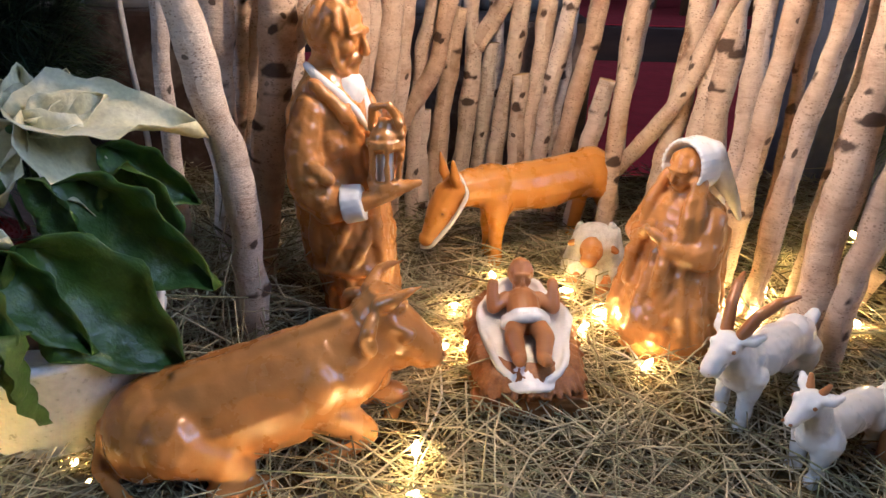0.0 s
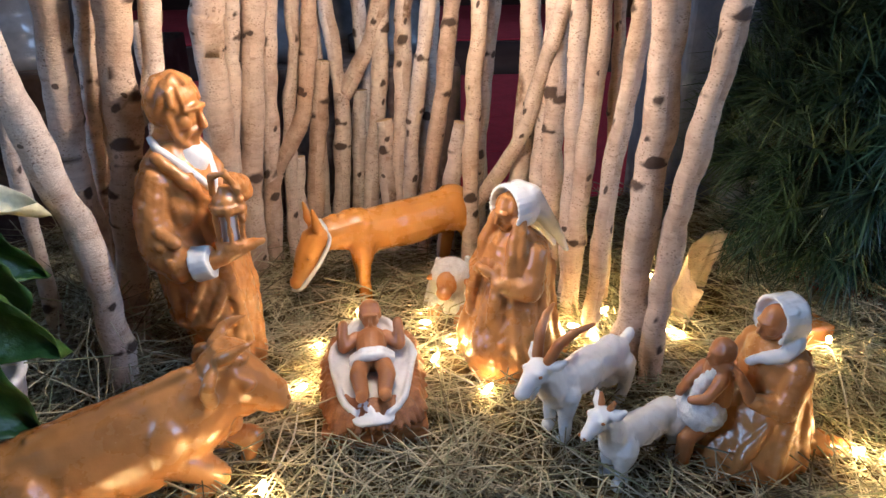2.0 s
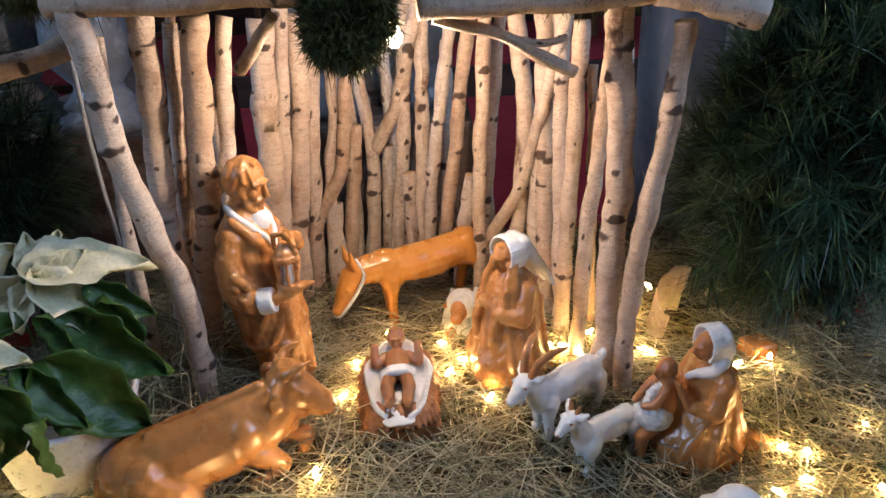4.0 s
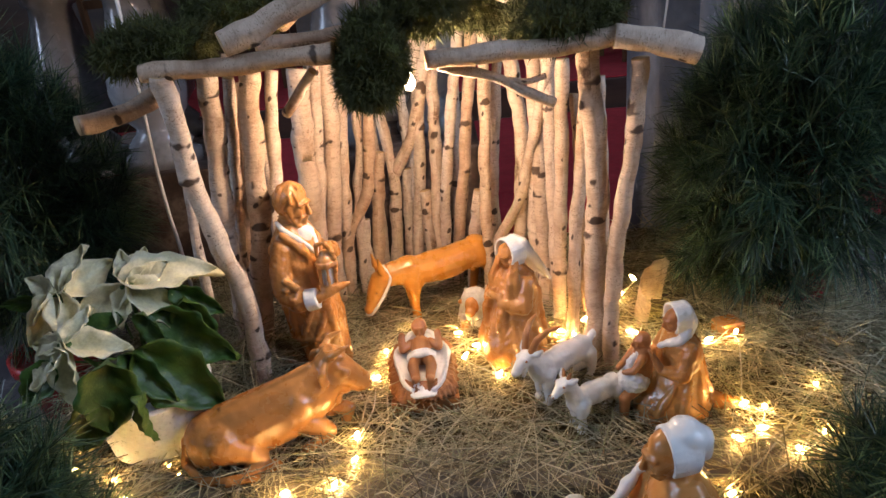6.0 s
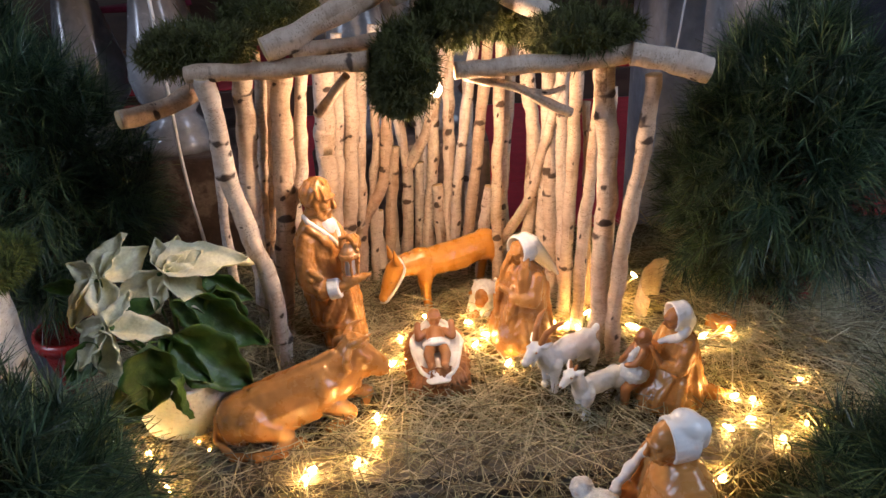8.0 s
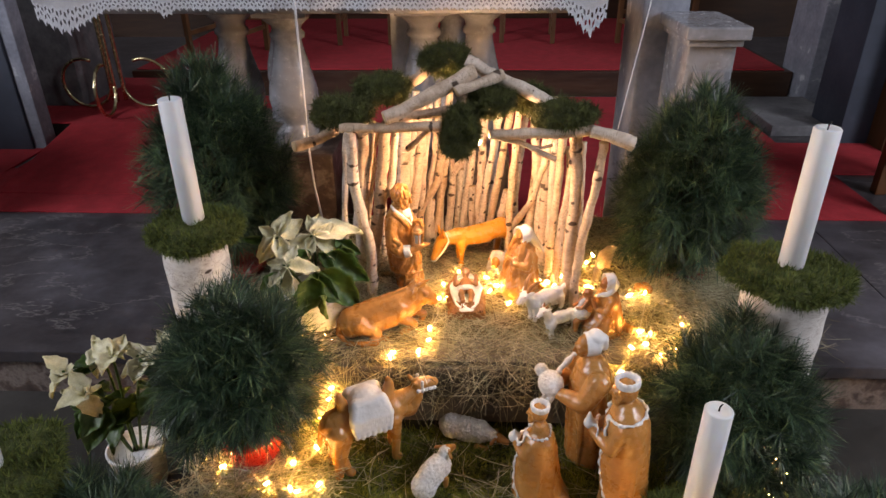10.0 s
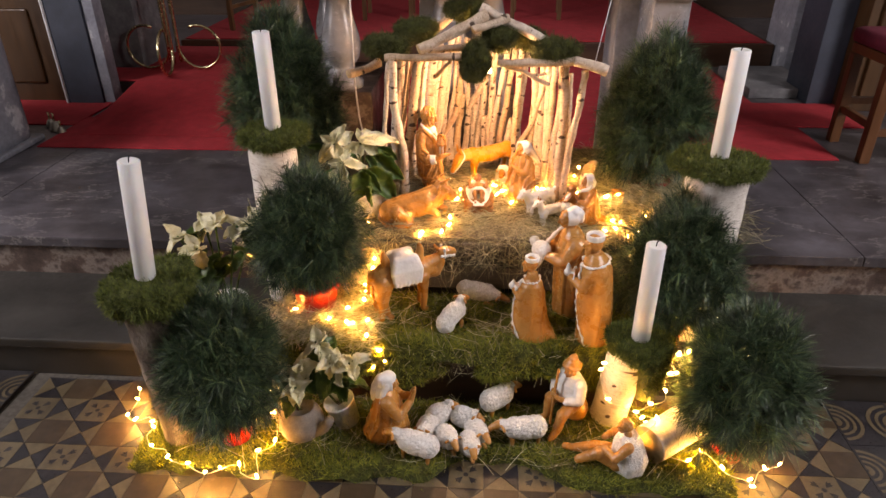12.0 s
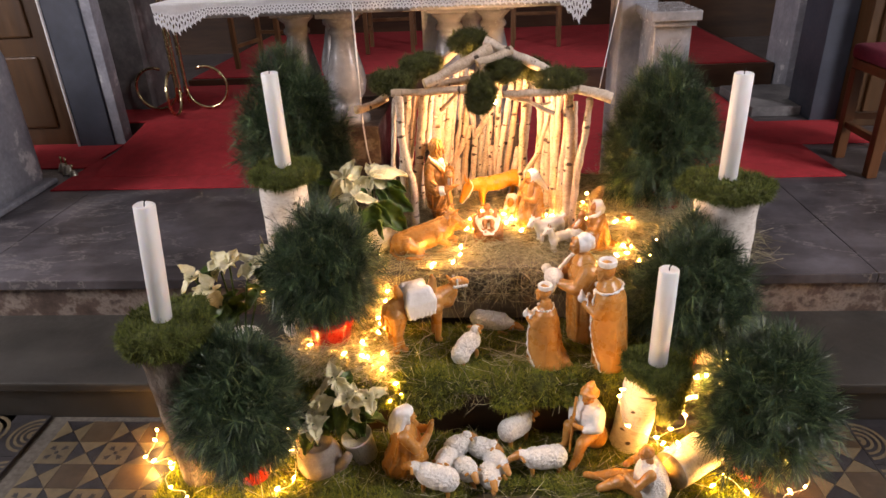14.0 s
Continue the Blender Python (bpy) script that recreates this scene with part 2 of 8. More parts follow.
BULB = material("led_glow", (1, 0.8, 0.5), 0.4)
bsdf(BULB).inputs["Emission Color"].default_value = (1.0, 0.60, 0.19, 1)
bsdf(BULB).inputs["Emission Strength"].default_value = 500.0
LAMPGLASS = material("lamp_glow", (1, 0.8, 0.6), 0.4)
bsdf(LAMPGLASS).inputs["Emission Color"].default_value = (1.0, 0.72, 0.42, 1)
bsdf(LAMPGLASS).inputs["Emission Strength"].default_value = 120.0

# stone, tiles, cloth, wood
MARBLE = material("grey_marble_slab", (0.3, 0.3, 0.3), 0.34)
v = coords(MARBLE)
warp = noise_of(MARBLE, v, 2.2, 5, 0.65)
col = ramp(MARBLE, warp, [(0.32, (0.030, 0.024, 0.022)), (0.46, (0.070, 0.059, 0.054)), (0.56, (0.125, 0.108, 0.100)), (0.70, (0.22, 0.20, 0.19))])
streak = noise_of(MARBLE, coords(MARBLE, "Object", (2.2, 5.5, 1.0)), 1.6, 6, 0.7)
col = mix(MARBLE, ramp(MARBLE, streak, [(0.50, (0, 0, 0)), (0.78, (0.60,) * 3)]), col, (0.21, 0.18, 0.162))
col = mix(MARBLE, ramp(MARBLE, noise_of(MARBLE, v, 30, 4), [(0.5, (0, 0, 0)), (0.75, (0.35,) * 3)]), col, (0.12, 0.09, 0.075))
col = mix(MARBLE, 1.0, col, (0.66, 0.70, 0.84), "MULTIPLY")
col = mix(MARBLE, ramp(MARBLE, noise_of(MARBLE, coords(MARBLE, "Object", (1.0, 2.6, 1.0)), 1.3, 8, 0.62), [(0.492, (0, 0, 0)), (0.50, (0.40,) * 3), (0.508, (0, 0, 0))]), col, (0.36, 0.33, 0.31))
link(MARBLE, col, bsdf(MARBLE).inputs["Base Color"])
bump(MARBLE, noise_of(MARBLE, v, 45, 4), 0.08, 0.002)
REDMARBLE = grained("red_brown_marble", [(0.3, (0.05, 0.034, 0.028)), (0.5, (0.115, 0.076, 0.062)), (0.60, (0.26, 0.21, 0.18)), (0.70, (0.08, 0.054, 0.046))], 13, 0.4, 0.12)
STEPSTONE = grained("dark_step_stone", [(0.3, (0.020, 0.019, 0.016)), (0.55, (0.034, 0.031, 0.027)), (0.8, (0.054, 0.050, 0.043))], 5, 0.5, 0.15)
CARPET = grained("red_carpet", [(0.3, (0.33, 0.015, 0.021)), (0.6, (0.44, 0.022, 0.031)), (0.8, (0.50, 0.036, 0.046))], 14, 0.95, 0.5, 0.004)
TILE_CREAM = grained("cream_cement_tile", [(0.3, (0.104, 0.077, 0.044)), (0.6, (0.142, 0.109, 0.064)), (0.8, (0.180, 0.141, 0.088))], 25, 0.4, 0.1, 0.001, per_piece=0.14)
TILE_BLACK = grained("black_cement_tile", [(0.3, (0.013, 0.012, 0.014)), (0.6, (0.024, 0.022, 0.025)), (0.8, (0.042, 0.039, 0.040))], 30, 0.38, 0.1, 0.001, per_piece=0.2)
TILE_TAN = grained("brown_cement_tile", [(0.3, (0.050, 0.032, 0.018)), (0.6, (0.076, 0.050, 0.029)), (0.8, (0.108, 0.074, 0.045))], 22, 0.42, 0.1, 0.001, per_piece=0.2)
GROUT = grained("grey_joint", [(0.3, (0.07, 0.06, 0.05)), (0.7, (0.13, 0.115, 0.095))], 60, 0.95, 0.4)
ALTAR = grained("grey_altar_marble", [(0.3, (0.19, 0.19, 0.20)), (0.52, (0.29, 0.29, 0.305)), (0.65, (0.235, 0.22, 0.22)), (0.8, (0.37, 0.37, 0.385))], 7, 0.18, 0.05)
LACE = grained("white_lace", [(0.3, (0.72, 0.73, 0.76)), (0.7, (0.82, 0.83, 0.85))], 60, 0.8, 0.3)
BRASS = grained("polished_brass", [(0.3, (0.66, 0.53, 0.30)), (0.7, (0.80, 0.68, 0.42))], 12, 0.2, 0.03, metal=1.0)
WOOD = grained("brown_wood", [(0.3, (0.085, 0.038, 0.016)), (0.55, (0.16, 0.075, 0.032)), (0.8, (0.24, 0.12, 0.052))], 6, 0.42, 0.15, 0.002, (1, 1, 0.12))
DARKWOOD = grained("dark_wood", [(0.3, (0.028, 0.014, 0.009)), (0.6, (0.065, 0.032, 0.018)), (0.8, (0.10, 0.05, 0.028))], 7, 0.42, 0.12, 0.002, (0.15, 1, 1))
PLANK = grained("grey_plank", [(0.3, (0.10, 0.085, 0.07)), (0.55, (0.18, 0.155, 0.125)), (0.8, (0.27, 0.235, 0.19))], 12, 0.85, 0.4, 0.003, (0.12, 1, 1), per_piece=0.15)
PLASTER = grained("worn_grey_plaster", [(0.3, (0.17, 0.18, 0.215)), (0.5, (0.24, 0.255, 0.295)), (0.60, (0.28, 0.295, 0.335)), (0.66, (0.56, 0.57, 0.60))], 6, 0.85, 0.4, 0.006)
BLUEPAINT = grained("dark_blue_paint", [(0.3, (0.028, 0.036, 0.052)), (0.6, (0.045, 0.056, 0.078)), (0.8, (0.07, 0.08, 0.10))], 5, 0.6, 0.15)
WALL = grained("church_wall", [(0.3, (0.30, 0.29, 0.28)), (0.55, (0.42, 0.41, 0.40)), (0.8, (0.52, 0.51, 0.5))], 2.5, 0.9, 0.3, 0.006)
MAROON = grained("maroon_velvet", [(0.3, (0.12, 0.008, 0.022)), (0.7, (0.19, 0.014, 0.036))], 25, 0.9, 0.3)
STEEL = grained("dull_metal", [(0.3, (0.45, 0.42, 0.36)), (0.7, (0.6, 0.57, 0.5))], 30, 0.35, 0.1, metal=1.0)
DOORWOOD = grained("old_door_wood", [(0.3, (0.030, 0.011, 0.003)), (0.55, (0.060, 0.024, 0.006)), (0.8, (0.10, 0.042, 0.012))], 6, 0.5, 0.2, 0.003, (1, 1, 0.12))
# darkened copy of the plaster: shade of the recess and plinth is in the colour
DIMPLASTER = grained("shaded_grey_plaster", [(0.3, (0.09, 0.09, 0.095)), (0.5, (0.15, 0.15, 0.155)), (0.62, (0.20, 0.20, 0.205)), (0.78, (0.36, 0.36, 0.37))], 6, 0.85, 0.4, 0.006)
STOOLWOOD = grained("reddish_stool_wood", [(0.3, (0.10, 0.034, 0.012)), (0.6, (0.17, 0.062, 0.022)), (0.8, (0.23, 0.09, 0.034))], 7, 0.4, 0.12, 0.002, (1, 1, 0.12))
WHITE_PAINT = grained("white_paint", [(0.3, (0.6, 0.61, 0.64)), (0.7, (0.72, 0.73, 0.76))], 8, 0.6, 0.1)

# ---- builders ----
def mesh_of(name, bm, mats, smooth=True):
    me = bpy.data.meshes.new(name)
    bm.to_mesh(me)
    bm.free()
    for m in mats if isinstance(mats, (list, tuple)) else [mats]:
        me.materials.append(m)
    if smooth:
        me.polygons.foreach_set("use_smooth", [True] * len(me.polygons))
    return me


def part(name, bm, material, parent=None, label="", smooth=True):
    ob = new(name, mesh_of(name, bm, material, smooth))
    if parent is not None:
        ob.parent = parent
    if label:
        tagged(ob, label)
    return ob


def thing(name, label, category, group="", kind="", at=None):
    ob = new(name)
    ob.empty_display_size = 0.05
    if at is not None:
        ob.matrix_basis = at
    return tagged(ob, label, category, group, kind)


def box(bm, lo, hi, bev=0.0):
    got = bmesh.ops.create_cube(bm, size=1.0)["verts"]
    c, s = [(a + b) / 2 for a, b in zip(lo, hi)], [b - a for a, b in zip(lo, hi)]
    for v in got:
        v.co = Vector((c[0] + v.co.x * s[0], c[1] + v.co.y * s[1], c[2] + v.co.z * s[2]))
    if bev:
        edges = list({e for v in got for e in v.link_edges})
        bmesh.ops.bevel(bm, geom=edges, offset=bev, segments=2, profile=0.6, affect="EDGES")
    return bm


def boxes(*specs, bev=0.004):
    bm = bmesh.new()
    for lo, hi in specs:
        box(bm, lo, hi, bev)
    return bm


def spin(bm, profile, seg=24, centre=(0, 0, 0), cap=True, wob=0.0):
    """A turned form from (radius, height) pairs."""
    rings = []
    for r, z in profile:
        rings.append([bm.verts.new((centre[0] + r * math.cos(a) * (1 + wob * math.sin(3 * a + z * 9)), centre[1] + r * math.sin(a), centre[2] + z)) for a in (2 * math.pi * k / seg for k in range(seg))])
    for a, b in zip(rings, rings[1:]):
        for k in range(seg):
            bm.faces.new((a[k], a[(k + 1) % seg], b[(k + 1) % seg], b[k]))
    if cap:
        bm.faces.new(rings[0][::-1])
        bm.faces.new(rings[-1])
    return bm


def frame_of(d):
    d = Vector(d).normalized()
    side = d.cross(Vector((0, 0, 1)) if abs(d.z) < 0.9 else Vector((1, 0, 0))).normalized()
    return side, d.cross(side)


def carry(d, side):
    """The side vector kept square to d as a path bends."""
    d = Vector(d).normalized()
    s = side - d * side.dot(d)
    s.normalize()
    return s, d.cross(s)


def smooth_path(points, step):
    """Catmull-Rom points along a path, about step apart."""
    p = [Vector(q) for q in points]
    p = [p[0] * 2 - p[1]] + p + [p[-1] * 2 - p[-2]]
    out = []
    for a, b, c, d in zip(p, p[1:], p[2:], p[3:]):
        n = max(1, int((c - b).length / step))
        for k in range(n):
            t = k / n
            out.append(0.5 * (2 * b + (c - a) * t + (2 * a - 5 * b + 4 * c - d) * t * t + (3 * b - a - 3 * c + d) * t ** 3))
    out.append(p[-2])
    return out


def tube(bm, points, r, seg=8, step=0.02, cap=True):
    """A tube along points; r is a number or a function of 0..1."""
    path = smooth_path(points, step)
    rings = []
    s = frame_of(path[1] - path[0])[0]
    for k, q in enumerate(path):
        d = path[min(k + 1, len(path) - 1)] - path[max(k - 1, 0)]
        s, u = carry(d, s)
        rad = r(k / (len(path) - 1)) if callable(r) else r
        rings.append([bm.verts.new(q + rad * (math.cos(a) * s + math.sin(a) * u)) for a in (2 * math.pi * j / seg for j in range(seg))])
    for a, b in zip(rings, rings[1:]):
        for j in range(seg):
            bm.faces.new((a[j], a[(j + 1) % seg], b[(j + 1) % seg], b[j]))
    if cap:
        bm.faces.new(rings[0][::-1])
        bm.faces.new(rings[-1])
    return bm


def birch(name, points, r, parent, rng, seg=18, taper=0.9, knots=None, label="", bark=None):
    """A birch stem with cut ends, knots and swellings; its UV is in metres."""
    path = smooth_path(points, 0.0065)
    if r < 0.03:
        lean = Vector((rng.uniform(0, 50), 0, 0))
        path = [q + 0.26 * r * noise.noise_vector(q * 16 + lean) + 0.16 * r * noise.noise_vector(q * 42 + lean) for q in path]
    length = sum((b - a).length for a, b in zip(path, path[1:]))
    bm = bmesh.new()
    uvl = bm.loops.layers.uv.new("UVMap")
    kl = bm.verts.layers.float.new("knot")
    if knots is None:
        knots = max(4, int(length / 0.044))
    marks = [(rng.uniform(0.03, 0.97) * length, rng.uniform(0, 2 * math.pi), rng.uniform(0.14, 0.30) if rng.random() < 0.6 else rng.uniform(0.30, 0.50)) for _ in range(knots)]
    rings, along = [], 0.0
    ph = rng.uniform(0, 9)
    swell = 0.065 if r < 0.05 else 0.012
    high = 0.26 if r < 0.05 else 0.03
    s = frame_of(path[1] - path[0])[0]
    for k, q in enumerate(path):
        if k:
            along += (q - path[k - 1]).length
        d = path[min(k + 1, len(path) - 1)] - path[max(k - 1, 0)]
        s, u = carry(d, s)
        base = r * (1 + (taper - 1) * (1 - along / length))
        ring = []
        for j in range(seg):
            a = 2 * math.pi * j / seg
            rad = base * (1 + swell * math.sin(along * 55 + ph) + swell * noise.noise(Vector((math.cos(a) * 1.5 + ph, math.sin(a) * 1.5, along * 45))))
            dark = 0.0
            for pos, ang, size in marks:
                ringed = math.exp(-((along - pos - 0.004 * math.cos(a - ang)) / 0.0028) ** 2) * (size > 0.3) * max(0.0, 0.35 + 0.65 * math.cos(a - ang) + 0.5 * noise.noise(Vector((a * 2, pos * 90, ph))))
                rad += 0.13 * base * ringed * (r < 0.05)
                dark = max(dark, 0.85 * ringed)
                da = abs((a - ang + math.pi) % (2 * math.pi) - math.pi) * r
                off = along - pos + 0.25 * da * da / r
                e = math.exp(-(off / (0.30 * min(r, 0.03) * size + 0.003)) ** 2 - (da / (1.15 * min(r, 0.03) * size)) ** 2)
                rad += high * r * size * math.exp(-((along - pos) / (0.7 * r * size + 0.004)) ** 2 - (da / (1.4 * r * size)) ** 2)
                dark = max(dark, min(1.0, 1.35 * e * (1 + 0.5 * noise.noise(Vector((a * 4, along * 200, ph))))))
            v = bm.verts.new(q + rad * (math.cos(a) * s + math.sin(a) * u))
            v[kl] = max(0.0, dark)
            ring.append(v)
        rings.append((ring, along))
    for (a, va), (b, vb) in zip(rings, rings[1:]):
        for j in range(seg):
            f = bm.faces.new((a[j], a[(j + 1) % seg], b[(j + 1) % seg], b[j]))
            for loop, (uu, vv) in zip(f.loops, ((j, va), (j + 1, va), (j + 1, vb), (j, vb))):
                loop[uvl].uv = (uu / seg * 2 * math.pi * r, vv)
    for ring, flip in ((rings[0][0], True), (rings[-1][0], False)):
        mid = bm.verts.new(sum((v.co for v in ring), Vector()) / seg)
        for j in range(seg):
            tri = (ring[j], ring[(j + 1) % seg], mid)
            f = bm.faces.new(tri[::-1] if flip else tri)
            f.material_index = 1
    return part(name, bm, [bark or BARK, CUT], parent, label)


# soft forms for the figures
def blob(bm, c, r, rot=(0, 0, 0)):
    r = (r, r, r) if isinstance(r, (int, float)) else r
    m = pose(*c, *rot) @ Matrix.Diagonal((*r, 1))
    bmesh.ops.create_icosphere(bm, subdivisions=3, radius=1.0, matrix=m)


def limb(bm, *stops):
    """A chain of rounded limbs through (x, y, z, radius) stops."""
    for a, b in zip(stops, stops[1:]):
        p, q = Vector(a[:3]), Vector(b[:3])
        d = q - p
        bmesh.ops.create_cone(bm, cap_ends=True, segments=14, radius1=a[3], radius2=b[3], depth=d.length, matrix=Matrix.Translation((p + q) / 2) @ d.to_track_quat("Z", "Y").to_matrix().to_4x4())
    for a in stops:
        bmesh.ops.create_icosphere(bm, subdivisions=2, radius=a[3], matrix=Matrix.Translation(a[:3]))


def loft(bm, rings, folds=0, depth=0.0, seg=40, lean=0.0):
    """A robe from rings of (z, half width along x, half width along y, x, y), with folds that fade upward."""
    rows = []
    top = rings[-1][0]
    for z, rx, ry, cx, cy in rings:
        fade = depth * max(0.0, 1 - z / top) ** 0.7
        rows.append([bm.verts.new((cx + rx * math.cos(a) * (1 + fade * math.sin(folds * a + 1.3 * math.sin(a * 2) + z * lean)), cy + ry * math.sin(a) * (1 + fade * math.sin(folds * a + 1.3 * math.sin(a * 2) + z * lean)), z)) for a in (2 * math.pi * k / seg for k in range(seg))])
    for a, b in zip(rows, rows[1:]):
        for k in range(seg):
            bm.faces.new((a[k], a[(k + 1) % seg], b[(k + 1) % seg], b[k]))
    bm.faces.new(rows[0][::-1])
    bm.faces.new(rows[-1])


def melted(bm, voxel, rounds):
    """The outer skin of overlapping forms, melted together."""
    me = bpy.data.meshes.new("form")
    bm.to_mesh(me)
    bm.free()
    ob = new("form", me)
    mod = ob.modifiers.new("skin", "REMESH")
    mod.mode, mod.voxel_size = "VOXEL", voxel
    if rounds:
        soft = ob.modifiers.new("soft", "SMOOTH")
        soft.factor, soft.iterations = 0.5, rounds
    got = bpy.data.meshes.new_from_object(ob.evaluated_get(bpy.context.evaluated_depsgraph_get()))
    bpy.data.objects.remove(ob)
    bpy.data.meshes.remove(me)
    return got


def statue(name, label, category, layers, m, voxel=0.0026, group="", scale=1.0, kind=""):
    """One figure from layers of (bmesh, material, rounds of smoothing, bump height, bump size), melted each and joined."""
    out, mats = bmesh.new(), []
    for bm, mat, rounds, amp, size in layers:
        if scale != 1.0:
            bmesh.ops.scale(bm, vec=(scale,) * 3, verts=bm.verts)
        bmesh.ops.recalc_face_normals(bm, faces=bm.faces)
        me = melted(bm, voxel, rounds)
        n0 = len(out.verts)
        f0 = len(out.faces)
        out.from_mesh(me)
        bpy.data.meshes.remove(me)
        out.verts.ensure_lookup_table()
        out.faces.ensure_lookup_table()
        if amp:
            new_verts = out.verts[n0:]
            for f in out.faces[f0:]:
                f.normal_update()
            moves = []
            for v in new_verts:
                v.normal_update()
                p = v.co / size
                moves.append(v.normal * amp * (noise.noise(p) + 0.5 * noise.noise(p * 2.1 + Vector((5, 3, 1)))))
            for v, d in zip(new_verts, moves):
                v.co += d
        if mat not in mats:
            mats.append(mat)
        for f in out.faces[f0:]:
            f.material_index = mats.index(mat)
    ob = new(name, mesh_of(name, out, mats))
    ob.matrix_basis = m
    return tagged(ob, label, category, group, kind)


# many small strips at once
def strips(name, root, tip, sag, width, mat, parent=None, sides=2, segs=2, label="", kind="", fat=0.35):
    """Thin tapering strands: roots, tips, bend vectors and widths as arrays."""
    n = len(root)
    t = np.linspace(0, 1, segs + 1)
    d = tip - root
    side = np.cross(d, np.array([0.0, 0.0, 1.0]) + 0.35 * np.random.normal(size=(n, 3)))
    side /= np.linalg.norm(side, axis=1, keepdims=True) + 1e-9
    up = np.cross(side, d)
    up /= np.linalg.norm(up, axis=1, keepdims=True) + 1e-9
    verts, faces = [], []
    offs = [(1, 0), (-1, 0)] if sides == 2 else [(math.cos(a), math.sin(a)) for a in (0.5, 2.6, 4.7)]
    k = len(offs)
    pts = np.zeros((n, segs + 1, k, 3))
    for i, s in enumerate(t):
        c = root + d * s + sag * (4 * s * (1 - s) if sides == 3 else s * s)[..., None] if np.ndim(s) else root + d * s + sag * (4 * s * (1 - s) if sides == 3 else s * s)
        w = width[:, None] * (1 - (1 - fat) * s)
        for j, (a, b) in enumerate(offs):
            pts[:, i, j] = c + w * (a * side + b * up)
    verts = pts.reshape(-1, 3)
    base = (np.arange(n) * (segs + 1) * k)[:, None]
    quads = []
    for i in range(segs):
        for j in range(k if k > 2 else 1):
            quads.append(np.stack([base[:, 0] + i * k + j, base[:, 0] + i * k + (j + 1) % k, base[:, 0] + (i + 1) * k + (j + 1) % k, base[:, 0] + (i + 1) * k + j], 1))
    faces = np.concatenate(quads)
    me = bpy.data.meshes.new(name)
    me.vertices.add(len(verts))
    me.vertices.foreach_set("co", verts.ravel())
    me.loops.add(len(faces) * 4)
    me.loops.foreach_set("vertex_index", faces.ravel().astype(np.int32))
    me.polygons.add(len(faces))
    me.polygons.foreach_set("loop_start", (np.arange(len(faces)) * 4).astype(np.int32))
    me.polygons.foreach_set("use_smooth", np.ones(len(faces), bool))
    me.update(calc_edges=True)
    me.materials.append(mat)
    ob = new(name, me)
    if parent is not None:
        ob.parent = parent
    if label or kind:
        tagged(ob, label, kind=kind)
    return ob


def mound(name, x0, x1, y0, y1, height, step, mat, parent=None):
    """A sheet over a rectangle at height(x, y), with a skirt to the ground below."""
    nx, ny = int((x1 - x0) / step) + 1, int((y1 - y0) / step) + 1
    bm = bmesh.new()
    grid = [[bm.verts.new((x0 + i * step, y0 + j * step, height(x0 + i * step, y0 + j * step))) for i in range(nx)] for j in range(ny)]
    for j in range(ny - 1):
        for i in range(nx - 1):
            bm.faces.new((grid[j][i], grid[j][i + 1], grid[j + 1][i + 1], grid[j + 1][i]))
    return part(name, bm, mat, parent)

# ---- the large structure ----
STEP_Y, PLAT_Y, STEP_Z, PLAT_Z = 0.385, 0.805, 0.147, 0.315


def structure(name, bm, mat, label, category, smooth=False):
    return tagged(part(name, bm, mat, smooth=smooth), label, category, kind="structure")


structure("floor", boxes(((-4.8, -6, -0.3), (4.8, 0.6, -0.012)), bev=0), GROUT, "grey mortar bed under patterned cement floor tiles", "floor")
bm = boxes(((-4.6, STEP_Y, -0.05), (4.6, 1.2, STEP_Z - 0.035)), bev=0.003)
box(bm, (-4.6, STEP_Y - 0.018, STEP_Z - 0.035), (4.6, 1.2, STEP_Z), 0.008)
structure("step_1", bm, STEPSTONE, "low dark grey stone step with rounded edge", "step")
platform = thing("platform", "grey veined marble slabs of the chancel platform", "platform", kind="structure", at=pose(0, 0, 0))
for a, b in zip((-4.6, -1.7, 0.1, 1.75), (-1.7, 0.1, 1.75, 4.6)):
    part("slab", boxes(((a + 0.001, PLAT_Y - 0.02, PLAT_Z - 0.04), (b - 0.001, 2.2, PLAT_Z)), bev=0.004), MARBLE, platform, smooth=False)
    part("slab", boxes(((a + 0.001, 2.202, PLAT_Z - 0.04), (b - 0.001, 6.6, PLAT_Z)), bev=0.004), MARBLE, platform, smooth=False)
structure("platform_riser", boxes(((-4.6, PLAT_Y, STEP_Z), (4.6, 6.5, PLAT_Z - 0.041)), bev=0), REDMARBLE, "red-brown marble riser under the platform slabs", "step")
# carpets on the platform and the dais
bm = bmesh.new()
box(bm, (-1.93, 1.76, PLAT_Z), (2.10, 2.27, PLAT_Z + 0.008), 0.003)
box(bm, (-1.90, 2.272, PLAT_Z), (2.50, 2.73, PLAT_Z + 0.0085), 0.003)
box(bm, (-1.90, 2.732, PLAT_Z), (2.02, 3.66, PLAT_Z + 0.008), 0.003)
box(bm, (-2.60, 2.12, PLAT_Z), (-1.932, 2.9, PLAT_Z + 0.008), 0.003)
structure("carpet", bm, CARPET, "red carpet laid over the marble platform", "carpet")
bm = bmesh.new()
box(bm, (-1.95, 3.70, PLAT_Z), (2.48, 6.4, 0.48), 0.004)
structure("dais", bm, DARKWOOD, "dark wooden dais step behind the altar", "dais")
structure("dais_carpet", boxes(((-1.93, 3.74, 0.48), (2.44, 6.38, 0.488)), bev=0.003), CARPET, "red carpet on the wooden dais", "carpet")
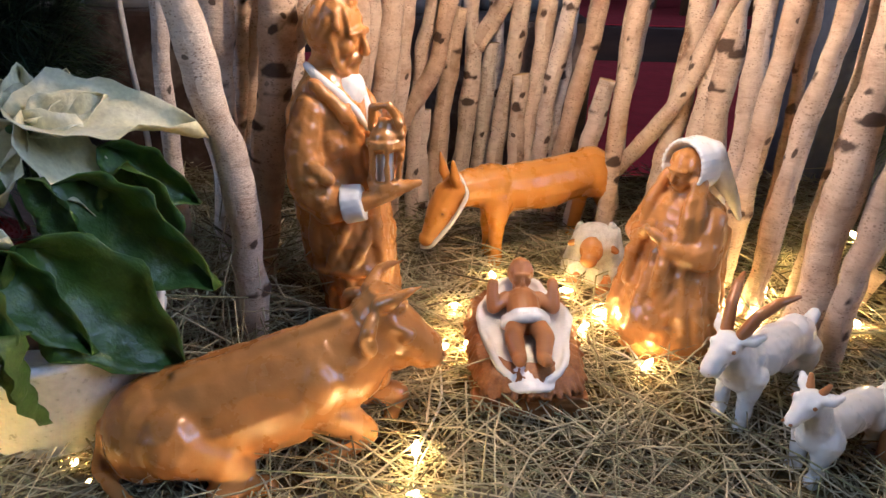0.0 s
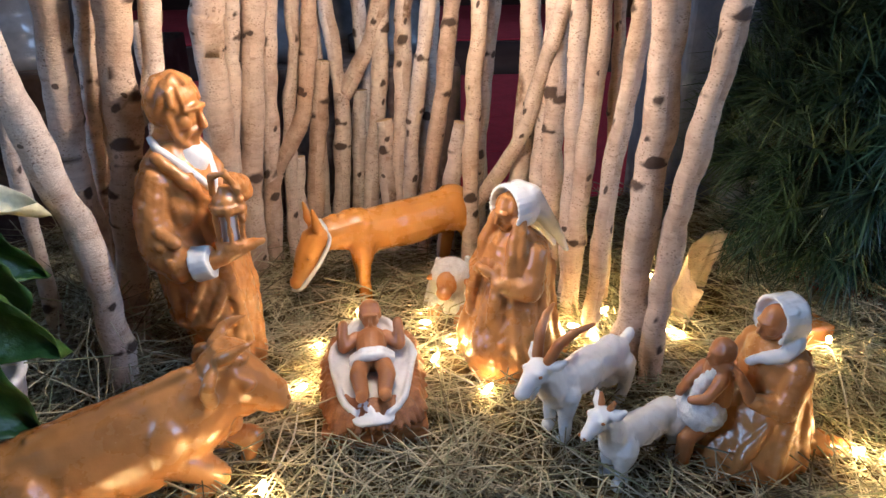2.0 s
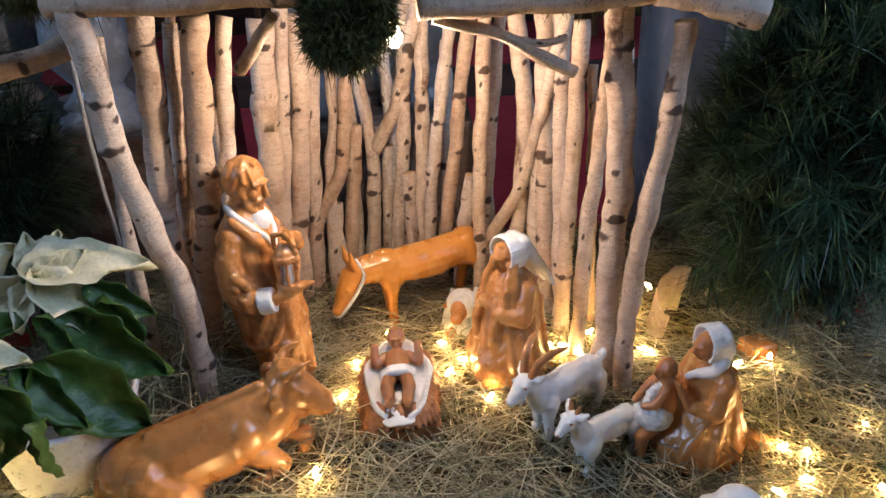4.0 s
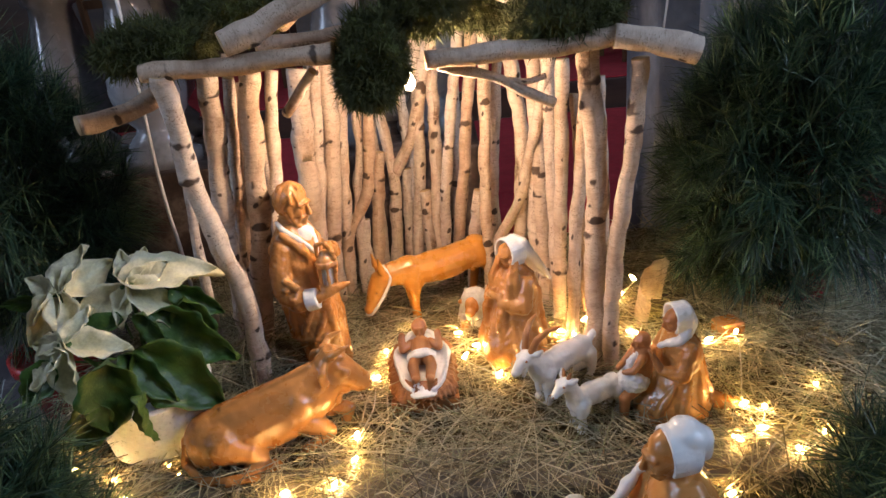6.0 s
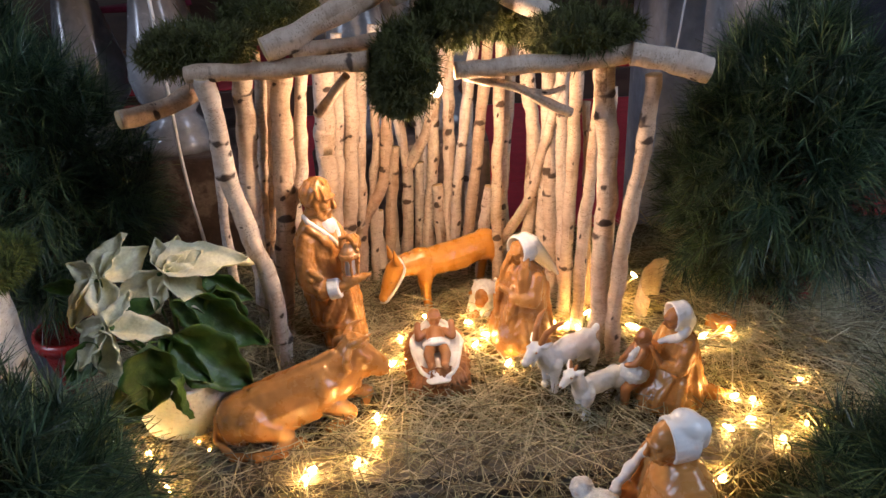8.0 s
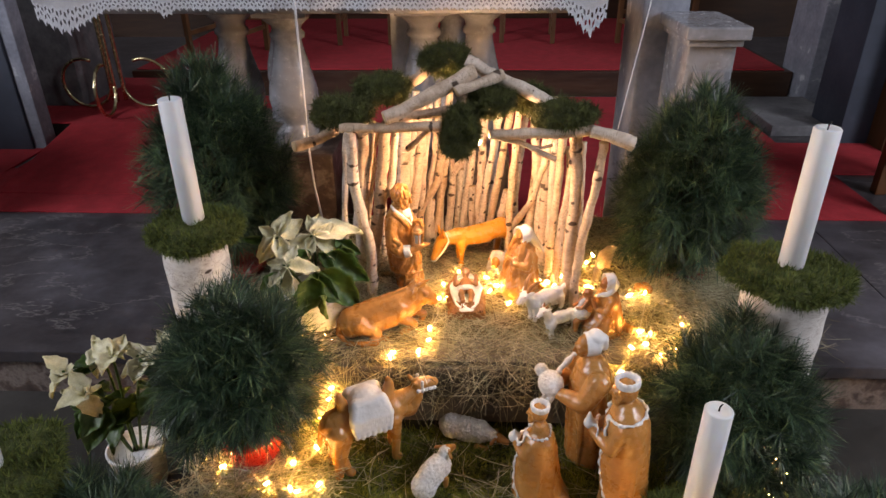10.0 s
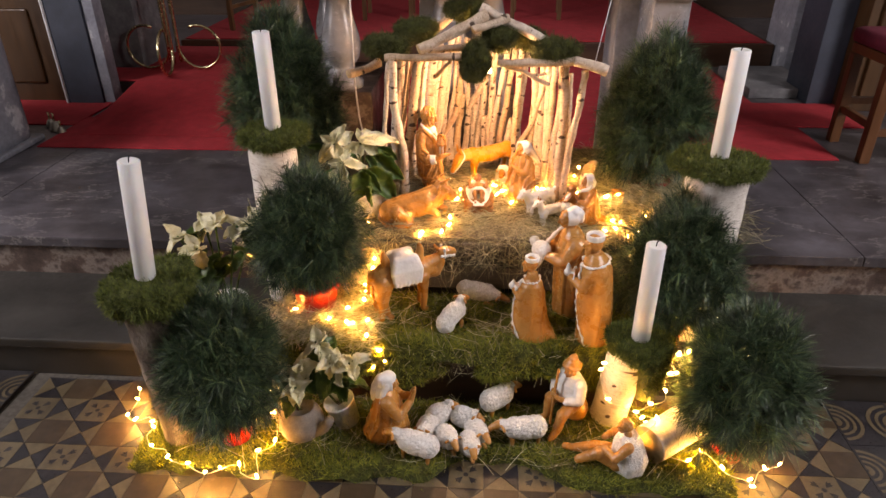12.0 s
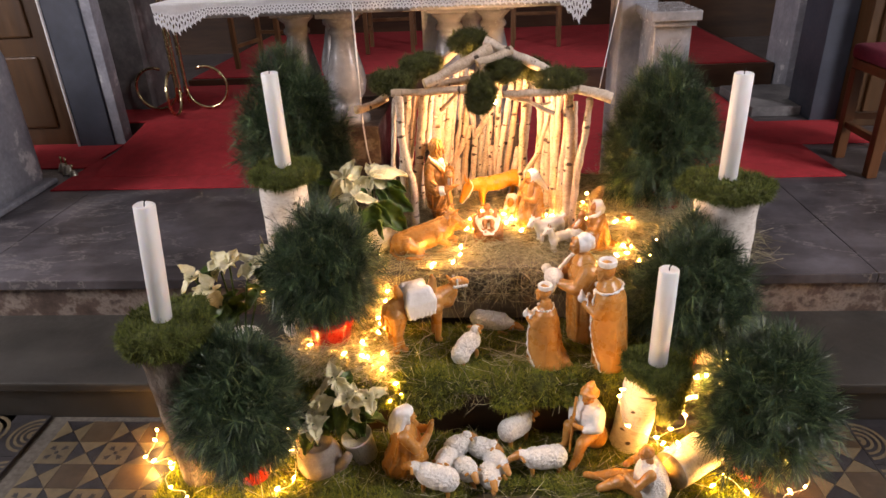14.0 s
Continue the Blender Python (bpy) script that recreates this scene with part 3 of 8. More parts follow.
# church shell with window openings
for side in (-1, 1):
    x0, x1 = (4.8, 5.2) if side > 0 else (-5.2, -4.8)
    bm = bmesh.new()
    ys = [-6.2, -1.7, -0.3, 3.5, 4.9, 7.0]
    for a, b in zip(ys[::2], ys[1::2]):
        box(bm, (x0, a, -0.3), (x1, b, 6.0))
    for a, b in zip(ys[1::2], ys[2::2]):
        box(bm, (x0, a, -0.3), (x1, b, 2.0))
        box(bm, (x0, a, 4.8), (x1, b, 6.0))
    structure("wall_east" if side > 0 else "wall_west", bm, WALL, "plain plastered church wall with tall window openings", "wall")
structure("wall_north", boxes(((-4.8, 6.6, -0.3), (4.8, 7.0, 6.0)), bev=0), WALL, "plain plastered chancel end wall", "wall")
structure("wall_south", boxes(((-4.8, -6.4, -0.3), (4.8, -6.0, 6.0)), bev=0), WALL, "plain plastered nave end wall", "wall")
structure("ceiling", boxes(((-5.2, -6.4, 6.0), (5.2, 7.0, 6.3)), bev=0), WALL, "plain plastered church ceiling", "ceiling")

# ---- the birch stable ----
rng = random.Random(5)
stable = thing("stable", "small nativity stable of white birch sticks with a log roof frame", "stable", at=pose(0, 0, 0))
LEFT = [
    (0.018, (0.074, 0.800, 0.998), (0.070, 0.816, 0.928), (0.071, 0.832, 0.844), (0.079, 0.846, 0.743), (0.095, 0.858, 0.642), (0.093, 0.870, 0.488), (0.091, 0.880, 0.360)),
    (0.020, (0.094, 0.920, 0.986), (0.079, 0.932, 0.897), (0.058, 0.945, 0.709), (0.045, 0.969, 0.360)),
    (0.012, (0.107, 0.965, 0.967), (0.078, 0.974, 0.776), (0.060, 0.983, 0.651), (0.040, 1.004, 0.360)),
    (0.014, (0.115, 0.990, 0.955), (0.093, 0.990, 0.829), (0.072, 0.990, 0.648), (0.060, 0.990, 0.360)),
    (0.021, (0.151, 0.930, 0.978), (0.134, 0.935, 0.884), (0.116, 0.940, 0.725), (0.085, 0.945, 0.535), (0.070, 0.950, 0.360)),
    (0.013, (0.174, 0.970, 0.971), (0.156, 0.963, 0.859), (0.148, 0.957, 0.786), (0.118, 0.950, 0.742)),
    (0.010, (0.046, 0.900, 0.960), (0.033, 0.900, 0.820), (0.025, 0.900, 0.727), (0.021, 0.900, 0.606), (0.018, 0.900, 0.360)),
    (0.008, (0.077, 1.020, 0.880), (0.060, 1.020, 0.755), (0.050, 1.020, 0.360)),
]
BACK_A = [
    (0.024, (0.189, 1.096, 0.958), (0.178, 1.102, 0.858), (0.171, 1.108, 0.795), (0.150, 1.120, 0.360)),
    (0.014, (0.197, 1.129, 0.851), (0.185, 1.133, 0.743), (0.168, 1.138, 0.603), (0.155, 1.147, 0.360)),
    (0.019, (0.226, 1.146, 0.957), (0.218, 1.147, 0.814), (0.201, 1.148, 0.704), (0.186, 1.148, 0.586), (0.175, 1.148, 0.360)),
    (0.015, (0.236, 1.174, 0.850), (0.220, 1.176, 0.694), (0.205, 1.178, 0.508), (0.198, 1.180, 0.360)),
    (0.012, (0.263, 1.193, 0.845), (0.257, 1.193, 0.756), (0.243, 1.192, 0.687), (0.225, 1.187, 0.360)),
    (0.014, (0.289, 1.180, 0.851), (0.271, 1.180, 0.724), (0.251, 1.180, 0.672), (0.215, 1.178, 0.610), (0.203, 1.172, 0.520), (0.198, 1.168, 0.360)),
    (0.016, (0.293, 1.219, 0.770), (0.265, 1.214, 0.540), (0.255, 1.210, 0.360)),
    (0.016, (0.245, 1.200, 0.636), (0.244, 1.200, 0.547), (0.242, 1.200, 0.360)),
]
BACK_B = [
    (0.013, (0.303, 1.240, 0.828), (0.313, 1.240, 0.740), (0.317, 1.240, 0.714)),
    (0.014, (0.394, 1.200, 0.909), (0.362, 1.220, 0.799), (0.320, 1.240, 0.716)),
    (0.016, (0.317, 1.240, 0.722), (0.311, 1.240, 0.630), (0.302, 1.240, 0.527), (0.290, 1.240, 0.360)),
    (0.014, (0.341, 1.260, 0.723), (0.329, 1.260, 0.516), (0.322, 1.260, 0.360)),
    (0.015, (0.382, 1.220, 0.875), (0.374, 1.220, 0.764), (0.351, 1.221, 0.544), (0.340, 1.222, 0.360)),
    (0.015, (0.414, 1.205, 0.917), (0.404, 1.203, 0.708), (0.392, 1.200, 0.549), (0.385, 1.196, 0.360)),
    (0.014, (0.378, 1.190, 0.690), (0.379, 1.190, 0.555), (0.380, 1.190, 0.360)),
    (0.013, (0.457, 1.172, 0.918), (0.431, 1.181, 0.758), (0.412, 1.189, 0.591), (0.398, 1.200, 0.360)),
]
BACK_C = [
    (0.014, (0.482, 1.152, 0.909), (0.456, 1.162, 0.716), (0.436, 1.172, 0.571), (0.420, 1.187, 0.360)),
    (0.013, (0.505, 1.100, 0.904), (0.496, 1.100, 0.730), (0.492, 1.100, 0.523), (0.489, 1.100, 0.360)),
    (0.012, (0.532, 1.160, 0.894), (0.516, 1.160, 0.712), (0.505, 1.160, 0.570), (0.495, 1.160, 0.360)),
    (0.015, (0.484, 1.150, 0.694), (0.467, 1.150, 0.565), (0.450, 1.150, 0.360)),
    (0.012, (0.591, 1.030, 0.865), (0.573, 1.053, 0.769), (0.550, 1.077, 0.679), (0.518, 1.105, 0.614), (0.480, 1.138, 0.545)),
    (0.017, (0.558, 1.095, 0.881), (0.565, 1.093, 0.780), (0.556, 1.091, 0.617), (0.542, 1.088, 0.360)),
    (0.018, (0.590, 1.060, 0.846), (0.584, 1.062, 0.703), (0.580, 1.065, 0.532), (0.576, 1.068, 0.360)),
]
RIGHT = [
    (0.014, (0.606, 1.022, 0.852), (0.607, 1.015, 0.715), (0.610, 1.009, 0.556), (0.614, 1.002, 0.360)),
    (0.014, (0.622, 0.980, 0.946), (0.618, 0.980, 0.803), (0.611, 0.980, 0.612), (0.602, 0.980, 0.360)),
    (0.013, (0.654, 0.930, 0.960), (0.640, 0.930, 0.804), (0.628, 0.930, 0.652), (0.622, 0.930, 0.493), (0.617, 0.930, 0.360)),
    (0.020, (0.634, 0.862, 0.974), (0.648, 0.870, 0.827), (0.650, 0.870, 0.693), (0.648, 0.870, 0.596), (0.643, 0.870, 0.360)),
    (0.015, (0.704, 0.845, 0.954), (0.703, 0.846, 0.885), (0.684, 0.847, 0.744), (0.668, 0.849, 0.585), (0.668, 0.850, 0.475), (0.668, 0.851, 0.360)),
    (0.010, (0.673, 0.950, 0.920), (0.680, 0.950, 0.759), (0.679, 0.950, 0.556), (0.678, 0.950, 0.360)),
    (0.009, (0.643, 1.000, 0.889), (0.648, 1.000, 0.747), (0.662, 1.000, 0.360)),
]
for row in LEFT + BACK_A + BACK_B + BACK_C + RIGHT:
    stops = [Vector(q) for q in row[1:]]
    if 0.80 < stops[0].z < 0.95 and stops[0].y > 1.0:
        up = (stops[0] - stops[1]).normalized()
        stops.insert(0, stops[0] + up * (rng.uniform(0.985, 1.02) - stops[0].z) / up.z)
    birch("stick", stops, row[0] * 0.86, stable, rng)
# a second, looser row behind the first closes most of the gaps
for k in range(7):
    a = k / 6
    x = 0.10 + 0.50 * a + rng.uniform(-0.008, 0.008)
    y = 1.03 + 0.235 * math.sin(math.pi * min(1.0, a * 1.02)) ** 0.75 + rng.uniform(0.015, 0.03)
    r0 = rng.uniform(0.010, 0.015)
    top = rng.uniform(0.84, 0.99)
    lean = rng.uniform(-0.02, 0.03)
    birch("stick", [(x + lean, y, top), (x + lean * 0.4 + rng.uniform(-0.006, 0.006), y, 0.62), (x, y, 0.36)], r0, stable, rng)
BEAMS = [
    (0.013, (0.050, 0.800, 1.000), (0.154, 0.810, 0.999), (0.300, 0.820, 1.003)),
    (0.014, (0.415, 0.818, 0.980), (0.523, 0.827, 0.983), (0.600, 0.830, 0.981), (0.672, 0.836, 0.986)),
    (0.018, (0.666, 0.830, 0.985), (0.716, 0.820, 0.975), (0.772, 0.810, 0.959)),
    (0.015, (-0.083, 0.860, 0.933), (-0.039, 0.895, 0.938), (0.013, 0.930, 0.953)),
    (0.0075, (0.433, 0.835, 0.970), (0.505, 0.842, 0.948), (0.550, 0.850, 0.922), (0.590, 0.862, 0.902)),
    (0.0045, (0.520, 0.843, 0.943), (0.552, 0.850, 0.937), (0.578, 0.858, 0.941)),
    (0.0075, (0.262, 0.845, 0.977), (0.232, 0.868, 0.945), (0.205, 0.890, 0.918)),
    (0.018, (0.159, 0.800, 1.025), (0.270, 0.840, 1.072), (0.377, 0.880, 1.121)),
    (0.017, (0.359, 0.920, 1.139), (0.466, 0.910, 1.086), (0.588, 0.900, 1.032)),
    (0.014, (0.334, 0.840, 1.079), (0.447, 0.900, 1.110)),
    (0.013, (0.192, 0.850, 1.013), (0.342, 0.900, 1.020)),
    (0.015, (0.180, 1.050, 1.030), (0.325, 1.000, 1.150)),
]
for row in BEAMS:
    birch("beam", row[1:], row[0], stable, rng, knots=2)

# ---- bases, hay and moss ----
def crib_ground(x, y):
    n = noise.noise(Vector((x * 6, y * 6, 0.3))) * 0.012 + noise.noise(Vector((x * 22, y * 22, 4))) * 0.006
    edge = max(0.0, 0.655 - y) * (1.0 if 0.22 < x < 0.72 else 0.45)
    side = max(0.0, (x - 1.02) / 0.25, (-0.16 - x) / 0.22)
    return 0.456 + 0.11 * (min(y, 0.98) - 0.75) + n - 1.6 * edge - 0.13 * min(side, 1.0)


base_box = thing("crib_platform", "grey plank box carrying the crib above the steps", "stand", at=pose(0, 0, 0))
for k in range(2):
    part("plank", boxes(((-0.12, 0.590, 0.262 + 0.088 * k), (0.98, 0.608, 0.347 + 0.088 * k)), bev=0.003), PLANK, base_box, smooth=False)
for k in range(8):
    part("plank", boxes(((-0.14, 0.604 + 0.1 * k, 0.4365 - 0.0006 * (k % 2)), (1.10, 0.700 + 0.1 * k, 0.4495 - 0.0006 * (k % 2))) if k == 0 else ((-0.14, 0.604 + 0.1 * k, 0.415), (1.10, 0.700 + 0.1 * k, 0.430)), bev=0.002), PLANK, base_box, smooth=False)
for lo, hi in (((-0.10, 0.63, STEP_Z), (-0.02, 0.80, 0.414)), ((0.88, 0.63, STEP_Z), (0.96, 0.80, 0.414)), ((-0.10, 0.81, PLAT_Z), (-0.02, 1.38, 0.414)), ((0.88, 0.81, PLAT_Z), (0.96, 1.38, 0.414))):
    part("block", boxes((lo, hi), bev=0.002), PLANK, base_box, smooth=False)
hay = thing("hay", "dry golden hay strewn over the crib floor", "hay", kind="stuff", at=pose(0, 0, 0))
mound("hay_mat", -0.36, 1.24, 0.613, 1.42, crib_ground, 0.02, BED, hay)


def strewn(n, x0, x1, y0, y1, ground, lift, lo, hi, seed, tilt=0.25):
    r = np.random.RandomState(seed)
    x, y = r.uniform(x0, x1, n), r.uniform(y0, y1, n)
    z = np.array([ground(a, b) for a, b in zip(x, y)]) + r.uniform(-0.004, lift, n)
    ang, length = r.uniform(0, 2 * np.pi, n), r.uniform(lo, hi, n)
    el = r.normal(0, tilt, n) * 0.6
    d = np.stack([np.cos(ang) * np.cos(el), np.sin(ang) * np.cos(el), np.sin(el)], 1) * length[:, None]
    c = np.stack([x, y, z], 1)
    sag = r.normal(0, 0.06, (n, 3)) * length[:, None]
    return c - d / 2, c + d / 2, sag, r.uniform(0.0004, 0.0012, n)


strips("straw", *strewn(800, -0.12, 0.96, 0.560, 0.592, lambda x, y: 0.345, 0.115, 0.06, 0.20, 9, 1.6), HAY, hay, sides=3, segs=3, fat=0.7)
strips("straw", *strewn(480, -0.12, 0.96, 0.575, 0.69, lambda x, y: 0.452, 0.012, 0.06, 0.24, 19, 0.12), HAY, hay, sides=3, segs=3, fat=0.7)
strips("straw", *strewn(380, -0.20, 0.95, 0.30, 0.55, lambda x, y: 0.255, 0.02, 0.04, 0.14, 10, 0.5), HAY, hay, sides=3, segs=3, fat=0.7)
strips("straw", *strewn(450, -0.50, 0.95, 0.0, 0.27, lambda x, y: 0.035, 0.02, 0.04, 0.13, 11, 0.5), HAY, hay, sides=3, segs=3, fat=0.7)
strips("straw", *strewn(12500, -0.30, 1.20, 0.64, 1.36, crib_ground, 0.020, 0.05, 0.22, 3), HAY, hay, sides=3, segs=3, fat=0.7)

strips("straw", *strewn(900, 1.02, 1.42, 0.84, 1.34, lambda x, y: max(0.322, crib_ground(x, y)), 0.018, 0.05, 0.18, 15, 0.4), HAY, hay, sides=3, segs=3, fat=0.7)
strips("straw", *strewn(1100, 0.82, 1.16, 0.82, 1.02, lambda x, y: crib_ground(x, y) + 0.035 * math.exp(-((x - 1.0) / 0.10) ** 2), 0.03, 0.06, 0.20, 16, 0.5), HAY, hay, sides=3, segs=3, fat=0.7)
strips("straw", *strewn(260, 0.0, 0.10, 0.84, 1.0, crib_ground, 0.07, 0.08, 0.22, 17, 1.1), HAY, hay, sides=3, segs=3, fat=0.7)


def heap(x, y):
    return 0.256 + 0.02 * math.exp(-((x + 0.10) / 0.14) ** 2 - ((y - 0.36) / 0.10) ** 2)


strips("straw", *strewn(1500, -0.30, 0.06, 0.24, 0.56, heap, 0.03, 0.05, 0.17, 12, 0.7), HAY, hay, sides=3, segs=3, fat=0.7)
strips("straw", *strewn(700, -0.46, -0.14, 0.54, 0.80, lambda x, y: 0.34 + 0.2 * (y - 0.54), 0.06, 0.06, 0.18, 13, 0.7), HAY, hay, sides=3, segs=3, fat=0.7)
strips("straw", *strewn(260, 0.05, 0.6, 0.262, 0.285, lambda x, y: 0.16, 0.08, 0.05, 0.15, 14, 1.2), HAY, hay, sides=3, segs=3, fat=0.7)


def mid_ground(x, y):
    n = noise.noise(Vector((x * 9, y * 9, 7.3))) * 0.014 + noise.noise(Vector((x * 26, y * 26, 2))) * 0.008
    return 0.246 + n - max(0.0, (0.275 - y)) * 1.4


def low_ground(x, y):
    n = noise.noise(Vector((x * 8, y * 8, 17.3))) * 0.014 + noise.noise(Vector((x * 26, y * 26, 12))) * 0.008
    e = 0.05 * noise.noise(Vector((x * 7, 3.1, 0.4))) + 0.085 * min(1.0, max(0.0, (x - 0.24) / 0.10)) * min(1.0, max(0.0, (0.66 - x) / 0.10))
    return 0.026 + n - 0.10 * max(0.0, (-0.035 + e - y) / 0.05)


mid_base = thing("moss_base", "low wooden ledge under the mossy middle level", "base", at=pose(0, 0, 0))
part("board", boxes(((-0.28, 0.275, 0.205), (0.92, 0.58, 0.225)), bev=0.002), PLANK, mid_base, smooth=False)
part("front_board", boxes(((-0.28, 0.285, 0.0), (0.92, 0.300, 0.204)), bev=0.002), DARKWOOD, mid_base, smooth=False)


def moss_field(label, x0, x1, y0, y1, ground, blades, seed, name="moss"):
    t = thing(name, label, "moss", kind="stuff", at=pose(0, 0, 0))
    mound("moss_mat", x0, x1, y0, y1, ground, 0.012, SOIL, t)
    r = np.random.RandomState(seed)
    x, y = r.uniform(x0, x1, blades), r.uniform(y0, y1, blades)
    z = np.array([ground(a, b) for a, b in zip(x, y)])
    root = np.stack([x, y, z - 0.002], 1)
    d = r.normal(0, 1, (blades, 3)) * (0.010, 0.010, 0.006) + (0, 0, 0.010)
    strips("moss_blades", root, root + d, r.normal(0, 0.003, (blades, 3)), r.uniform(0.0008, 0.0018, blades), MOSS, t, segs=1, fat=0.2)
    return t


moss_field("green moss carpet with dry patches on the middle level", -0.24, 0.92, 0.245, 0.58, mid_ground, 42000, 4)
moss_field("green moss carpet on the floor tiles", -0.62, 1.10, -0.05, 0.275, low_ground, 52000, 6)

# ---- pine balls in red pots ----
def pine(at, centre, radius, tall, pot_r, pot_h, seed, tufts=620, taper=0.30):
    """A dwarf pine: pot, stem, twigs and a crown of needle tufts. centre is above the pot's foot."""
    t = thing("potted_pine", "round dwarf pine with long dark green needles in a red pot", "potted plant", "pines round the crib", at=pose(*at))
    bm = bmesh.new()
    spin(bm, [(pot_r * 0.72, 0), (pot_r * 0.95, pot_h * 0.8), (pot_r * 0.96, pot_h * 0.82), (pot_r * 1.05, pot_h * 0.83), (pot_r * 1.06, pot_h), (pot_r * 0.95, pot_h), (pot_r * 0.93, pot_h * 0.9)], 28)
    part("pot", bm, RED_POT, t, "red plastic plant pot")
    r = np.random.RandomState(seed)
    cz = centre
    part("trunk", tube(bmesh.new(), [(0, 0, pot_h * 0.85), (0.006, 0.004, (pot_h + cz) / 2), (-0.004, 0.002, cz + tall * 0.4)], lambda s: 0.011 - 0.006 * s, 8), TWIG, t)
    # shoots on and inside an uneven ellipsoid, each a brush of long needles
    u = r.normal(size=(tufts, 3))
    u /= np.linalg.norm(u, axis=1, keepdims=True)
    lump = np.array([1 + 0.14 * noise.noise(Vector(a) * 2.3 + Vector((seed, 0, 0))) + 0.10 * noise.noise(Vector(a) * 6) for a in u])
    rad = r.uniform(0.12, 1.0, tufts) ** 0.42 * lump
    c = u * rad[:, None] * (radius, radius, tall) * 0.80
    c[:, :2] *= (1.0 - taper * c[:, 2:] / tall)
    c += (0, 0, cz)
    k = 46
    lead = u + r.normal(0, 0.30, u.shape) + (0, 0, 0.38)
    lead /= np.linalg.norm(lead, axis=1, keepdims=True)
    lead = np.repeat(lead, k, 0)
    up = r.uniform(-0.030, 0.012, tufts * k)
    root = np.repeat(c, k, 0) + lead * up[:, None]
    ring = r.normal(size=(tufts * k, 3))
    ring -= lead * np.sum(ring * lead, 1)[:, None]
    ring /= np.linalg.norm(ring, axis=1, keepdims=True)
    out = lead * r.uniform(0.45, 1.1, tufts * k)[:, None] + ring * r.uniform(0.45, 0.95, tufts * k)[:, None]
    out /= np.linalg.norm(out, axis=1, keepdims=True)
    ln = r.uniform(0.034, 0.058, tufts * k) * radius / 0.18
    tip = root + out * ln[:, None]
    sag = np.zeros_like(root)
    sag[:, 2] = -r.uniform(-0.10, 0.25, tufts * k) * ln
    strips("crown", root, tip, sag, r.uniform(0.0008, 0.0014, tufts * k), NEEDLE, t, segs=2, fat=0.25)
    bm = bmesh.new()
    for q in c[:: max(1, tufts // 90)]:
        tube(bm, [(0, 0, cz - tall * 0.3), tuple(q * (0.5, 0.5, 0.5) + np.array((0, 0, cz * 0.5 - tall * 0.05))), tuple(q)], lambda s: 0.004 - 0.0028 * s, 4, 0.05, False)
    part("branchwork", bm, TWIG, t)
    return t


pine((-0.384, 1.09, PLAT_Z), 0.490, 0.250, 0.370, 0.09, 0.15, 11, 700, 0.48)
pine((-0.154, 0.44, 0.238), 0.322, 0.214, 0.235, 0.075, 0.135, 12)
pine((-0.345, 0.085, 0.030), 0.283, 0.200, 0.265, 0.062, 0.12, 13)
pine((1.005, 1.02, 0.404), 0.372, 0.232, 0.335, 0.078, 0.112, 14, 700, 0.50)
pine((0.990, 0.46, STEP_Z), 0.300, 0.225, 0.290, 0.055, 0.09, 15)
pine((1.118, 0.125, 0.0), 0.288, 0.208, 0.270, 0.060, 0.07, 16)

